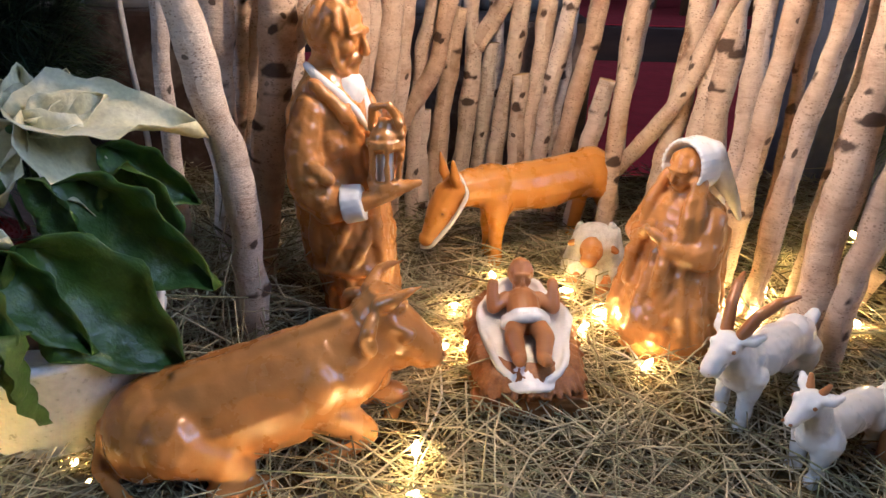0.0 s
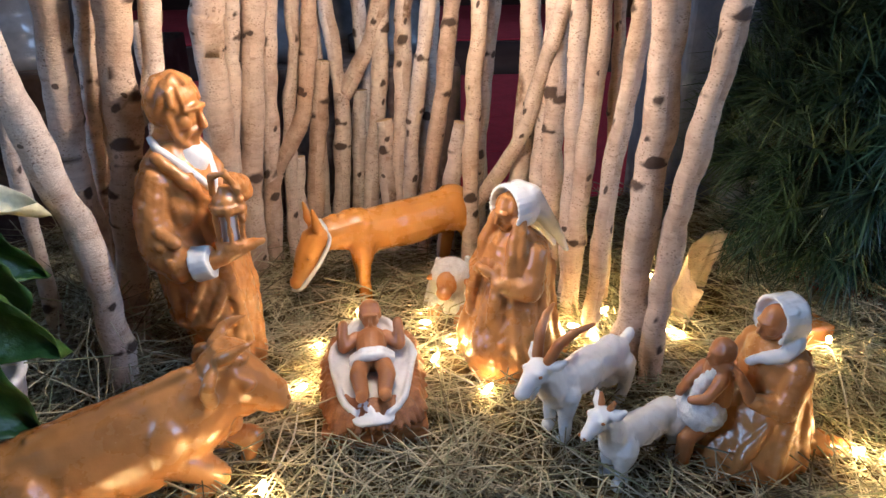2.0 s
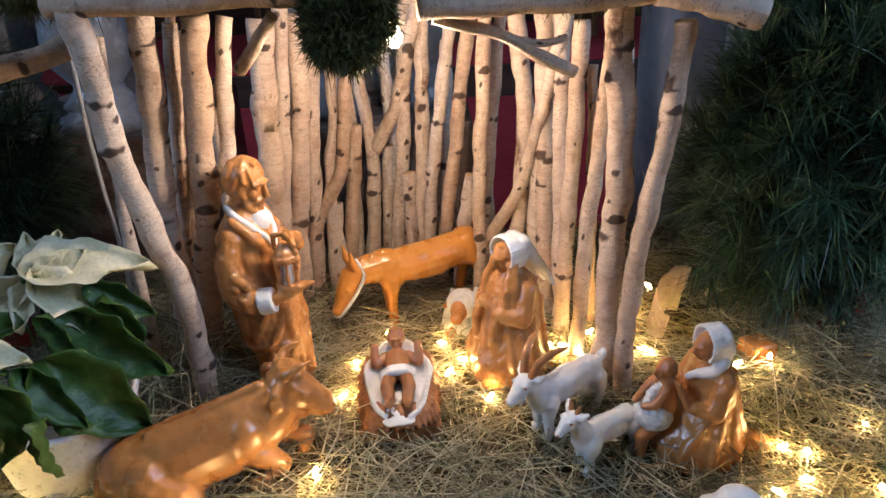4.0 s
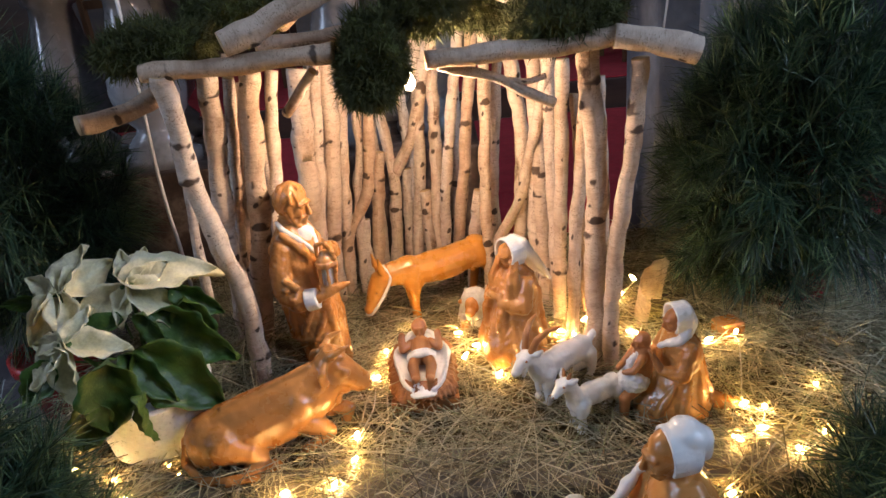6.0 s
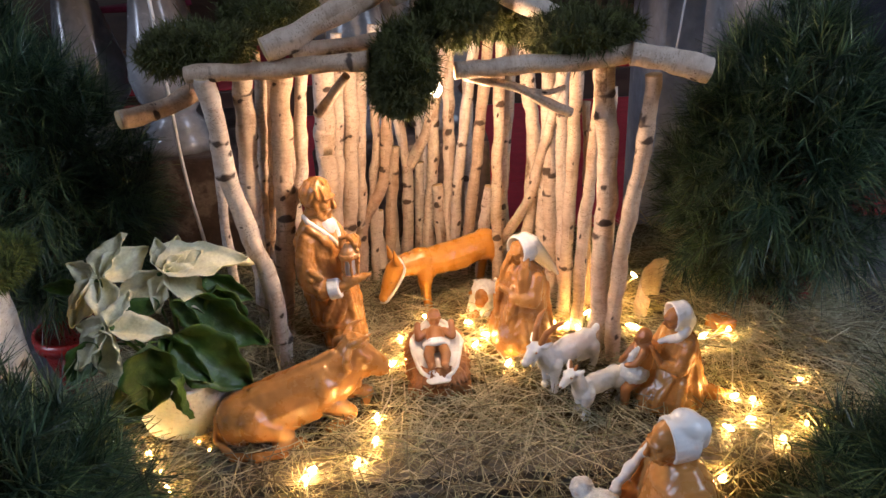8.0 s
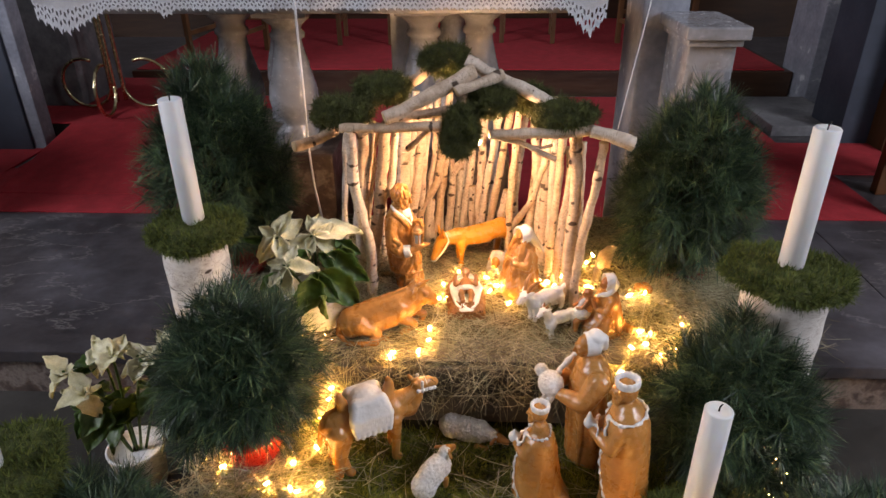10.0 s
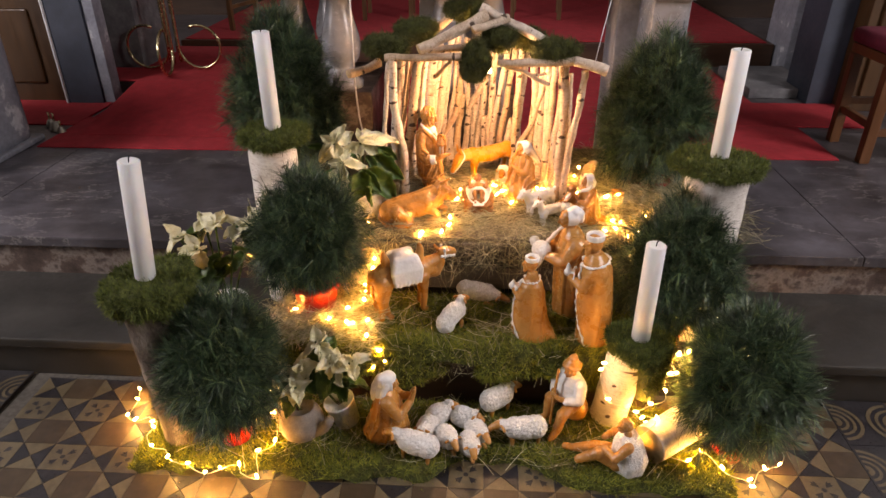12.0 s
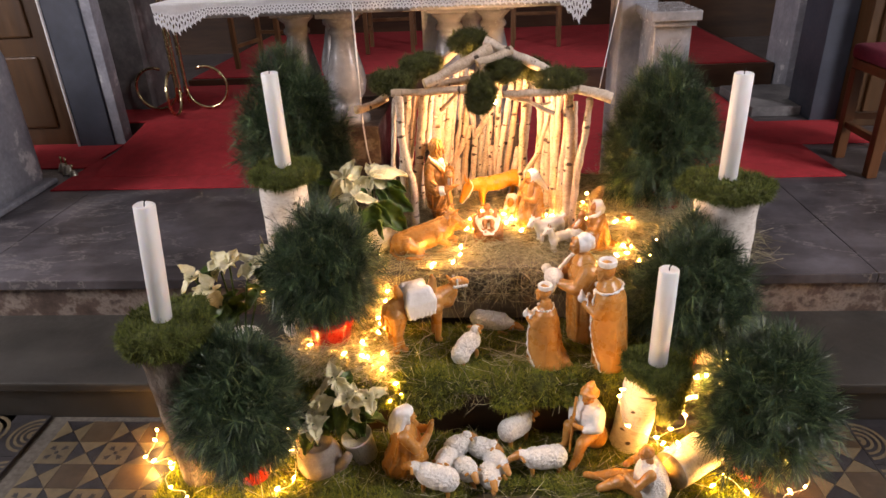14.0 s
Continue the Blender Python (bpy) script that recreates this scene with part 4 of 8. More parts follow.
# ---- candles on birch logs ----
def candle_log(x, y, foot, top, r, candle_h, lean=(0, 0), seed=1, cx=0.0, cy=0.0, bark=None, cap=(1.35, 0.05, 0.05), side=(0.0, 0.0), tilt=0.0):
    """cap: the moss cushion's width over the log's, its rise and its overhang; side: where it hangs lower."""
    rg = random.Random(seed)
    log = thing("birch_log", "upright dark rough-barked log standing as a candle base" if bark else "upright birch log with white bark standing as a candle base", "log", "candle logs", at=pose(0, 0, 0))
    birch("log_stem", [(x, y, foot), (x + lean[0] * 0.5, y + lean[1] * 0.5, (foot + top) / 2), (x + lean[0], y + lean[1], top)], r, log, rg, 36, 1.0, 14, bark=bark or LOGBARK)
    mx, my = x + lean[0] + cx, y + lean[1] + cy
    moss = thing("moss_cushion", "green moss cushion wrapped over the log top", "moss", "candle moss", kind="stuff", at=pose(0, 0, 0))
    bm = bmesh.new()
    bmesh.ops.create_icosphere(bm, subdivisions=5, radius=1.0)
    for v in bm.verts:
        a = math.atan2(v.co.y, v.co.x)
        wide = cap[0] * (1 + 0.16 * noise.noise(Vector((math.cos(a) * 1.5, math.sin(a) * 1.5, seed))) + 0.10 * noise.noise(Vector((math.cos(a) * 4, math.sin(a) * 4, seed))))
        hang = max(0.0, math.cos(a) * side[0] + math.sin(a) * side[1])
        z = v.co.z * (cap[1] * 0.6 if v.co.z > 0 else (cap[2] + hang) * (0.8 + 0.8 * noise.noise(Vector((math.cos(a) * 3, math.sin(a) * 3, seed + 4)))))
        flat = (v.co.x ** 2 + v.co.y ** 2) ** 0.5
        push = (max(flat, 1e-4) ** 0.55) / max(flat, 1e-4) if v.co.z < 0 else 1.0
        v.co = Vector((mx + v.co.x * push * r * wide, my + v.co.y * push * r * wide, top + z))
        v.co += 0.010 * noise.noise_vector(v.co * 28) + 0.005 * noise.noise_vector(v.co * 70)
    bm.normal_update()
    pts = np.array([v.co for v in bm.verts])
    nor = np.array([v.normal for v in bm.verts])
    part("moss_mat", bm, SOIL, moss)
    r0 = np.random.RandomState(seed)
    n = 14000
    pick = r0.randint(0, len(pts), n)
    root = pts[pick] + r0.normal(0, 0.003, (n, 3)) - nor[pick] * 0.003
    strips("moss_blades", root, root + nor[pick] * 0.008 + r0.normal(0, 0.006, (n, 3)), r0.normal(0, 0.002, (n, 3)), r0.uniform(0.0008, 0.0017, n), DIMMOSS, moss, segs=1, fat=0.2)
    c = thing("candle", "tall unlit white pillar candle standing on moss", "candle", "four advent candles", at=pose(mx, my, top + 0.016, 0, tilt, 0))
    cr = 0.0265
    wax = part("wax", spin(bmesh.new(), [(cr - 0.001, 0), (cr, 0.002), (cr * 1.01, candle_h * 0.5), (cr, candle_h - 0.003), (cr - 0.003, candle_h), (cr * 0.6, candle_h - 0.003), (0.004, candle_h - 0.005)], 32), WAX, c)
    part("wick", tube(bmesh.new(), [(0, 0, candle_h - 0.006), (0.001, 0.001, candle_h + 0.006), (0.004, 0, candle_h + 0.012)], 0.0016, 6, 0.004), WICK, wax, "short charred wick")


candle_log(-0.333, 0.718, STEP_Z, 0.766, 0.080, 0.313, seed=21, cx=0.013, cap=(1.42, 0.035, 0.030))
candle_log(-0.500, 0.115, 0.0, 0.556, 0.076, 0.332, (-0.025, -0.01), seed=22, cx=0.010, bark=DARKBARK, cap=(1.56, 0.026, 0.085), tilt=5.5)
candle_log(0.786, 0.245, 0.0, 0.325, 0.056, 0.305, (0.034, -0.02), seed=23, cx=0.022, cy=-0.005, cap=(1.62, 0.034, 0.035), side=(0.17, -0.06))
candle_log(1.093, 0.562, STEP_Z, 0.752, 0.092, 0.318, seed=24, cx=-0.012, cy=-0.01, cap=(1.38, 0.034, 0.026))

# ---- glazed figures ----
def head(bm, x, y, z, r, beard=False, hair=True, down=0.0):
    """A head facing +x, r half its height, tipped forward by down degrees."""
    b = bmesh.new()
    blob(b, (-0.12, 0, 0.16), (0.80, 0.70, 0.82))
    blob(b, (0.20, 0, -0.20), (0.54, 0.54, 0.70))
    blob(b, (0.40, 0, -0.70), (0.32, 0.34, 0.24))
    limb(b, (0.76, 0, 0.16, 0.085), (0.86, 0, -0.06, 0.10), (0.95, 0, -0.24, 0.14))
    limb(b, (0.56, -0.44, 0.18, 0.10), (0.74, -0.18, 0.24, 0.11), (0.74, 0.18, 0.24, 0.11), (0.56, 0.44, 0.18, 0.10))
    limb(b, (0.74, -0.18, -0.50, 0.07), (0.80, 0, -0.47, 0.085), (0.74, 0.18, -0.50, 0.07))
    limb(b, (0.70, -0.12, -0.62, 0.07), (0.74, 0.12, -0.62, 0.07))
    for s in (-1, 1):
        blob(b, (0.46, s * 0.36, -0.24), (0.26, 0.20, 0.24))
        blob(b, (0.64, s * 0.24, 0.03), (0.10, 0.13, 0.09))
    limb(b, (-0.15, 0, -0.5, 0.42), (-0.28, 0, -1.35, 0.46))
    if hair:
        blob(b, (-0.30, 0, 0.10), (0.68, 0.76, 0.84))
        for k in range(30):
            az = -180 + 360 * k / 30
            low = 58 if abs(az) < 38 else (8 if abs(az) < 75 else -12 - 30 * (abs(az) - 75) / 105)
            row = []
            for f in (0.0, 0.34, 0.67, 1.0):
                el, a = radians(84 + (low - 84) * f), radians(az + 16 * math.sin(2.4 * f + k))
                row.append((-0.12 + 0.80 * math.cos(el) * math.cos(a), 0.74 * math.cos(el) * math.sin(a), 0.17 + 0.83 * math.sin(el), 0.085 + 0.03 * math.sin(k * 2.7)))
            limb(b, *row)
    if beard:
        for s in (-1, 1):
            limb(b, (0.10, s * 0.56, -0.10, 0.12), (0.26, s * 0.54, -0.46, 0.15), (0.46, s * 0.36, -0.84, 0.17), (0.62, s * 0.13, -1.06, 0.14))
            limb(b, (0.80, s * 0.04, -0.37, 0.06), (0.70, s * 0.26, -0.50, 0.075), (0.56, s * 0.36, -0.72, 0.08))
        limb(b, (0.66, 0, -0.72, 0.16), (0.70, 0, -1.02, 0.15), (0.70, 0, -1.20, 0.08))
    bmesh.ops.transform(b, matrix=pose(x, y, z, 0, down, 0) @ Matrix.Scale(r, 4), verts=b.verts)
    tmp = bpy.data.meshes.new("head")
    b.to_mesh(tmp)
    b.free()
    bm.from_mesh(tmp)
    bpy.data.meshes.remove(tmp)


CLAYP = (CLAY, 2, 0.0012, 0.014)
WHITEP = (GLAZE, 4, 0.0005, 0.012)


def drape(bm, *lines):
    """Ridges of cloth from (x, y, z, r) to (x, y, z, r)."""
    for line in lines:
        limb(bm, *[(x * 0.90, y * 0.90, z, r * 0.8) for x, y, z, r in line])


def on_robe(rings, z, a, deep=0.0):
    """The point of a robe's surface at height z and angle a."""
    for lo, hi in zip(rings, rings[1:]):
        if z <= hi[0]:
            break
    f = min(1.0, max(0.0, (z - lo[0]) / (hi[0] - lo[0])))
    rx, ry, cx, cy = (p + (q - p) * f for p, q in zip(lo[1:], hi[1:]))
    return cx + (rx - deep) * math.cos(a), cy + (ry - deep) * math.sin(a), z


def cloth(bm, rings, folds, seed):
    """A robe over rings of (z, rx, ry, x, y) with folds: (top z, top angle, foot z, foot angle, radius)."""
    loft(bm, rings, 5, 0.03, lean=20)
    r = random.Random(seed)
    for z1, a1, z0, a0, w in folds:
        stops = []
        for k in range(6):
            f = k / 5
            a = radians(a1 + (a0 - a1) * f ** 1.3 + 4 * math.sin(3 * f + seed))
            wide = w * (0.35 + 0.65 * math.sin(math.pi * (0.12 + 0.78 * f)))
            stops.append((*on_robe(rings, z1 + (z0 - z1) * f, a, wide * 0.25), wide))
        limb(bm, *stops)


def stub(bm, p, q, r1, r2):
    """A short open sleeve end from p to q."""
    p, q = Vector(p), Vector(q)
    bmesh.ops.create_cone(bm, cap_ends=True, segments=18, radius1=r1, radius2=r2, depth=(q - p).length, matrix=Matrix.Translation((p + q) / 2) @ (q - p).to_track_quat("Z", "Y").to_matrix().to_4x4())


def plate(bm, outline, height, thick, n=40):
    """A wavy sheet: outline(a) gives the radius, height(x, y) its rise."""
    tops, lows = [], []
    for k in range(n):
        a = 2 * math.pi * k / n
        rx, ry = outline(a)
        row = []
        for f in (0.33, 0.66, 0.9, 1.0):
            x, y = rx * f * math.cos(a), ry * f * math.sin(a)
            row.append((x, y, height(x, y)))
        tops.append([bm.verts.new(q) for q in row])
        lows.append([bm.verts.new((q[0], q[1], q[2] - thick)) for q in row])
    ct, cl = bm.verts.new((0, 0, height(0, 0))), bm.verts.new((0, 0, height(0, 0) - thick))
    for k in range(n):
        j = (k + 1) % n
        bm.faces.new((ct, tops[k][0], tops[j][0]))
        bm.faces.new((cl, lows[j][0], lows[k][0]))
        for i in range(3):
            bm.faces.new((tops[k][i], tops[k][i + 1], tops[j][i + 1], tops[j][i]))
            bm.faces.new((lows[j][i], lows[j][i + 1], lows[k][i + 1], lows[k][i]))
        bm.faces.new((tops[k][3], lows[k][3], lows[j][3], tops[j][3]))


def joseph():
    c, w = bmesh.new(), bmesh.new()
    rings = [(0, 0.034, 0.036, 0.022, 0), (0.04, 0.038, 0.038, 0.020, 0), (0.072, 0.041, 0.041, 0.016, 0), (0.080, 0.046, 0.046, 0.012, 0), (0.12, 0.045, 0.046, 0.008, 0), (0.17, 0.041, 0.045, 0.001, 0), (0.21, 0.038, 0.046, -0.004, 0), (0.240, 0.034, 0.044, -0.008, 0), (0.258, 0.025, 0.034, -0.008, 0), (0.272, 0.016, 0.019, -0.004, 0)]
    cloth(c, rings, [(0.235, 215, 0.085, 205, 0.008), (0.20, 245, 0.085, 228, 0.007), (0.15, 258, 0.085, 248, 0.008), (0.14, 300, 0.085, 262, 0.007), (0.13, 325, 0.080, 290, 0.007), (0.24, 330, 0.05, 340, 0.009), (0.11, 345, 0.030, 305, 0.006), (0.075, 330, 0.004, 300, 0.007), (0.075, 285, 0.004, 275, 0.007), (0.06, 250, 0.004, 245, 0.007), (0.23, 160, 0.05, 165, 0.010), (0.23, 100, 0.03, 110, 0.010), (0.21, 60, 0.03, 50, 0.010), (0.075, 5, 0.003, 10, 0.010)], 3)
    # coat front edge falling from the collar, and its hem
    limb(c, (-0.004, -0.036, 0.262, 0.006), (0.020, -0.030, 0.240, 0.007), (0.034, -0.014, 0.205, 0.006), (0.044, -0.016, 0.14, 0.005), (0.052, -0.016, 0.078, 0.005))
    limb(c, (-0.004, 0.036, 0.262, 0.006), (0.022, 0.026, 0.238, 0.007), (0.035, 0.006, 0.205, 0.006))
    limb(c, *[(*on_robe(rings, 0.083, radians(a), 0.002), 0.0065) for a in range(150, 331, 20)])
    head(c, 0.004, 0, 0.303, 0.0325, True, True, 14)
    limb(c, (-0.010, -0.036, 0.238, 0.016), (-0.012, -0.047, 0.205, 0.018), (-0.004, -0.052, 0.170, 0.020), (0.014, -0.050, 0.156, 0.019), (0.030, -0.047, 0.158, 0.0165))
    for p, q in (((-0.022, -0.058, 0.200, 0.004), (0.006, -0.066, 0.180, 0.005)), ((-0.018, -0.062, 0.178, 0.004), (0.014, -0.066, 0.166, 0.005)), ((0.002, -0.062, 0.196, 0.005), (0.018, -0.060, 0.184, 0.007))):
        limb(c, p, q)
    limb(c, (0.044, -0.044, 0.160, 0.0090), (0.060, -0.038, 0.166, 0.0085), (0.076, -0.028, 0.173, 0.006), (0.092, -0.022, 0.178, 0.0035))
    limb(c, (0.058, -0.034, 0.170, 0.006), (0.078, -0.018, 0.174, 0.0045))
    limb(c, (-0.010, 0.036, 0.238, 0.016), (0.022, 0.044, 0.200, 0.016), (0.050, 0.020, 0.214, 0.013))
    limb(c, (0.052, 0.020, 0.220, 0.010), (0.058, -0.006, 0.232, 0.010))
    for k in range(4):
        limb(c, (0.052 + 0.003 * k, -0.006, 0.240 - 0.009 * k, 0.0042), (0.066 + 0.002 * k, -0.020, 0.240 - 0.010 * k, 0.0040), (0.076, -0.028, 0.232 - 0.010 * k, 0.0036))
    # the lantern in his hands
    lx, ly = 0.060, -0.028
    for z in (0.176, 0.214):
        bmesh.ops.create_cone(c, cap_ends=True, segments=16, radius1=0.0165, radius2=0.0165, depth=0.007, matrix=Matrix.Translation((lx, ly, z)))
    for a in range(6):
        limb(c, (lx + 0.0135 * math.cos(a * 1.047), ly + 0.0135 * math.sin(a * 1.047), 0.176, 0.0028), (lx + 0.0135 * math.cos(a * 1.047), ly + 0.0135 * math.sin(a * 1.047), 0.214, 0.0028))
    limb(c, (lx, ly, 0.216, 0.014), (lx, ly, 0.230, 0.007))
    limb(c, (lx - 0.014, ly, 0.226, 0.003), (lx - 0.010, ly - 0.004, 0.246, 0.003), (lx + 0.006, ly - 0.004, 0.250, 0.003), (lx + 0.014, ly, 0.228, 0.003))
    # shirt collar: two pointed flaps meeting in a V
    for s in (-1, 1):
        limb(w, (-0.022, s * 0.013, 0.274, 0.0036), (-0.006, s * 0.027, 0.268, 0.0046), (0.014, s * 0.024, 0.252, 0.0052), (0.027, s * 0.012, 0.234, 0.0042), (0.032, s * 0.002, 0.218, 0.0024))
    blob(w, (0.010, 0, 0.252), (0.019, 0.017, 0.020), (0, 30, 0))
    stub(w, (0.027, -0.0485, 0.157), (0.045, -0.0440, 0.1605), 0.0185, 0.0170)
    limb(w, (lx, ly, 0.180, 0.0085), (lx, ly, 0.210, 0.0085))
    return [(c, CLAY, 3, 0.0016, 0.012), (w, GLAZE, 2, 0.0006, 0.010)]


def hood(w, x, z, r, tail=True, y=0.0, back=1.0):
    """A veil round the head that leaves the face free."""
    rim, rows = 20, []
    for k in range(rim + 1):
        a = -2.25 + 4.5 * k / rim
        limb(w, (x + r * 0.34, y + r * 1.0 * math.sin(a), z + r * 1.06 * math.cos(a), r * 0.11), (x - r * 0.1, y + r * 0.93 * math.sin(a), z + r * 1.0 * math.cos(a), r * 0.17), (x - r * 0.65, y + r * 0.7 * math.sin(a), z + r * 0.8 * math.cos(a), r * 0.36))
    blob(w, (x - r * 0.55, y, z + r * 0.05), (r * 0.70, r * 0.98, r * 1.12))
    if tail:
        for q in (-0.35, 0.35):
            limb(w, (x - r * 0.8, y + q * r, z - r * 0.2, r * 0.66), (x - r * 1.45 * back, y + q * r * 1.3, z - r * 1.7, r * 0.56), (x - r * 2.1 * back, y + q * r * 0.8, z - r * 3.1, r * 0.30))


def mary():
    c, w = bmesh.new(), bmesh.new()
    rings = [(0, 0.060, 0.058, -0.002, 0), (0.03, 0.064, 0.062, 0.002, 0), (0.06, 0.058, 0.059, 0.004, 0), (0.09, 0.049, 0.053, 0, 0), (0.12, 0.043, 0.048, -0.003, 0), (0.15, 0.040, 0.048, -0.005, 0), (0.175, 0.032, 0.041, -0.006, 0), (0.188, 0.019, 0.024, -0.004, 0), (0.20, 0.012, 0.013, -0.002, 0)]
    cloth(c, rings, [(0.15, 30, 0.02, 25, 0.008), (0.13, 10, 0.01, 2, 0.009), (0.12, 48, 0.03, 62, 0.008), (0.10, 70, 0.01, 80, 0.009), (0.14, 95, 0.01, 105, 0.009), (0.11, 60, 0.06, 20, 0.006), (0.09, 62, 0.04, 15, 0.006), (0.15, 130, 0.01, 140, 0.009), (0.14, -30, 0.01, -40, 0.009), (0.12, -70, 0.01, -80, 0.009)], 5)
    blob(c, (0.042, 0.012, 0.038), (0.030, 0.036, 0.042))
    blob(c, (-0.046, 0.004, 0.018), (0.040, 0.045, 0.026))
    head(c, 0.008, 0, 0.212, 0.0225, False, True, 10)
    for s in (-1, 1):
        limb(c, (-0.004, s * 0.036, 0.168, 0.014), (0.012, s * 0.046, 0.128, 0.015), (0.040, s * 0.020, 0.134, 0.010))
        limb(c, (0.038, s * 0.018, 0.136, 0.007), (0.050, s * 0.004, 0.152, 0.0055))
        limb(c, (0.012, s * 0.019, 0.205, 0.006), (0.024, s * 0.026, 0.170, 0.008), (0.028, s * 0.028, 0.140, 0.006))
        limb(c, (0.008, s * 0.024, 0.205, 0.005), (0.016, s * 0.032, 0.172, 0.007), (0.018, s * 0.036, 0.138, 0.005))
        limb(c, (0.034, s * 0.012, 0.150, 0.006), (0.045, s * 0.022, 0.118, 0.008), (0.050, s * 0.020, 0.085, 0.006))
    hood(w, 0.006, 0.217, 0.0255, False)
    for q in (-0.010, 0.0, 0.010):
        limb(w, (-0.014, q, 0.230, 0.015), (-0.036, q * 1.5, 0.200, 0.011), (-0.056, q * 2.0, 0.172, 0.007), (-0.070, q * 2.2, 0.150, 0.003))
    return [(c, CLAY, 2, 0.0013, 0.011), (w, GLAZE, 2, 0.0004, 0.012)]


def seated_mother():
    c, w, d, n = bmesh.new(), bmesh.new(), bmesh.new(), bmesh.new()
    rings = [(0, 0.070, 0.052, 0.004, 0), (0.03, 0.066, 0.050, 0.004, 0), (0.06, 0.048, 0.045, 0, 0), (0.09, 0.035, 0.041, -0.004, 0), (0.12, 0.032, 0.041, -0.004, 0), (0.142, 0.027, 0.036, -0.003, 0), (0.155, 0.015, 0.018, 0, 0)]
    cloth(c, rings, [(0.13, 200, 0.01, 205, 0.008), (0.11, 240, 0.01, 235, 0.008), (0.09, 120, 0.01, 115, 0.008), (0.08, 90, 0.01, 80, 0.009), (0.07, 60, 0.01, 40, 0.008), (0.11, 160, 0.02, 160, 0.008)], 4)
    limb(c, (-0.045, 0.01, 0.02, 0.022), (-0.078, 0.02, 0.012, 0.014), (-0.10, 0.025, 0.010, 0.008))
    head(d, 0.010, 0, 0.175, 0.0205, False, False, 10)
    for s in (-1, 1):
        limb(c, (-0.002, s * 0.034, 0.135, 0.014), (0.014, s * 0.042, 0.096, 0.014), (0.040, s * 0.026, 0.100, 0.009))
    limb(d, (0.042, 0.026, 0.102, 0.007), (0.052, 0.018, 0.124, 0.0055))
    for q in (-0.004, 0.0, 0.004):
        limb(d, (0.050, 0.018 + q, 0.118, 0.003), (0.056, 0.016 + q * 1.2, 0.134, 0.0024))
    # the child beside her
    head(d, 0.062, -0.006, 0.142, 0.0165, False, True, 0)
    limb(d, (0.060, -0.006, 0.122, 0.016), (0.060, -0.006, 0.085, 0.018))
    limb(d, (0.066, 0.008, 0.118, 0.0075), (0.082, 0.010, 0.098, 0.006), (0.094, 0.002, 0.094, 0.005))
    limb(d, (0.066, -0.022, 0.118, 0.0075), (0.086, -0.022, 0.096, 0.006), (0.098, -0.014, 0.094, 0.005))
    limb(d, (0.07, 0.0, 0.06, 0.012), (0.094, 0.004, 0.045, 0.010), (0.094, 0.004, 0.01, 0.008))
    blob(n, (0.074, -0.006, 0.072), (0.026, 0.027, 0.022))
    limb(n, (0.068, -0.002, 0.124, 0.006), (0.080, -0.004, 0.106, 0.008), (0.080, -0.006, 0.088, 0.010))
    hood(w, 0.007, 0.178, 0.0235, False)
    limb(w, (-0.014, 0.0, 0.168, 0.017), (-0.008, 0.0, 0.150, 0.017))
    limb(w, (-0.004, 0.020, 0.160, 0.009), (0.010, 0.022, 0.146, 0.008), (0.026, 0.012, 0.142, 0.007), (0.036, 0.004, 0.134, 0.004))
    return [(c, CLAY, 2, 0.0012, 0.011), (d, SKIN, 1, 0.0005, 0.010), (w, GLAZE, 3, 0.0012, 0.010), (n, WOOL, 2, 0.0016, 0.005)]


def rope(w, pts, r=0.0036):
    path = smooth_path(pts, 0.005)
    for k, q in enumerate(path):
        blob(w, (q.x + 0.0016 * math.sin(k * 1.3), q.y + 0.0016 * math.cos(k * 1.7), q.z), r * (1.0 + 0.22 * math.sin(k * 1.1)))


def crown(w, x, z, r):
    for k in range(14):
        a, b = 2 * math.pi * k / 14, 2 * math.pi * (k + 1) / 14
        limb(w, (x + r * math.cos(a), r * math.sin(a), z, r * 0.26), (x + r * math.cos(b), r * math.sin(b), z, r * 0.26))
        limb(w, (x + r * math.cos(a), r * math.sin(a), z, r * 0.24), (x + r * 1.08 * math.cos(a), r * 1.08 * math.sin(a), z + r * 0.5, r * 0.24))


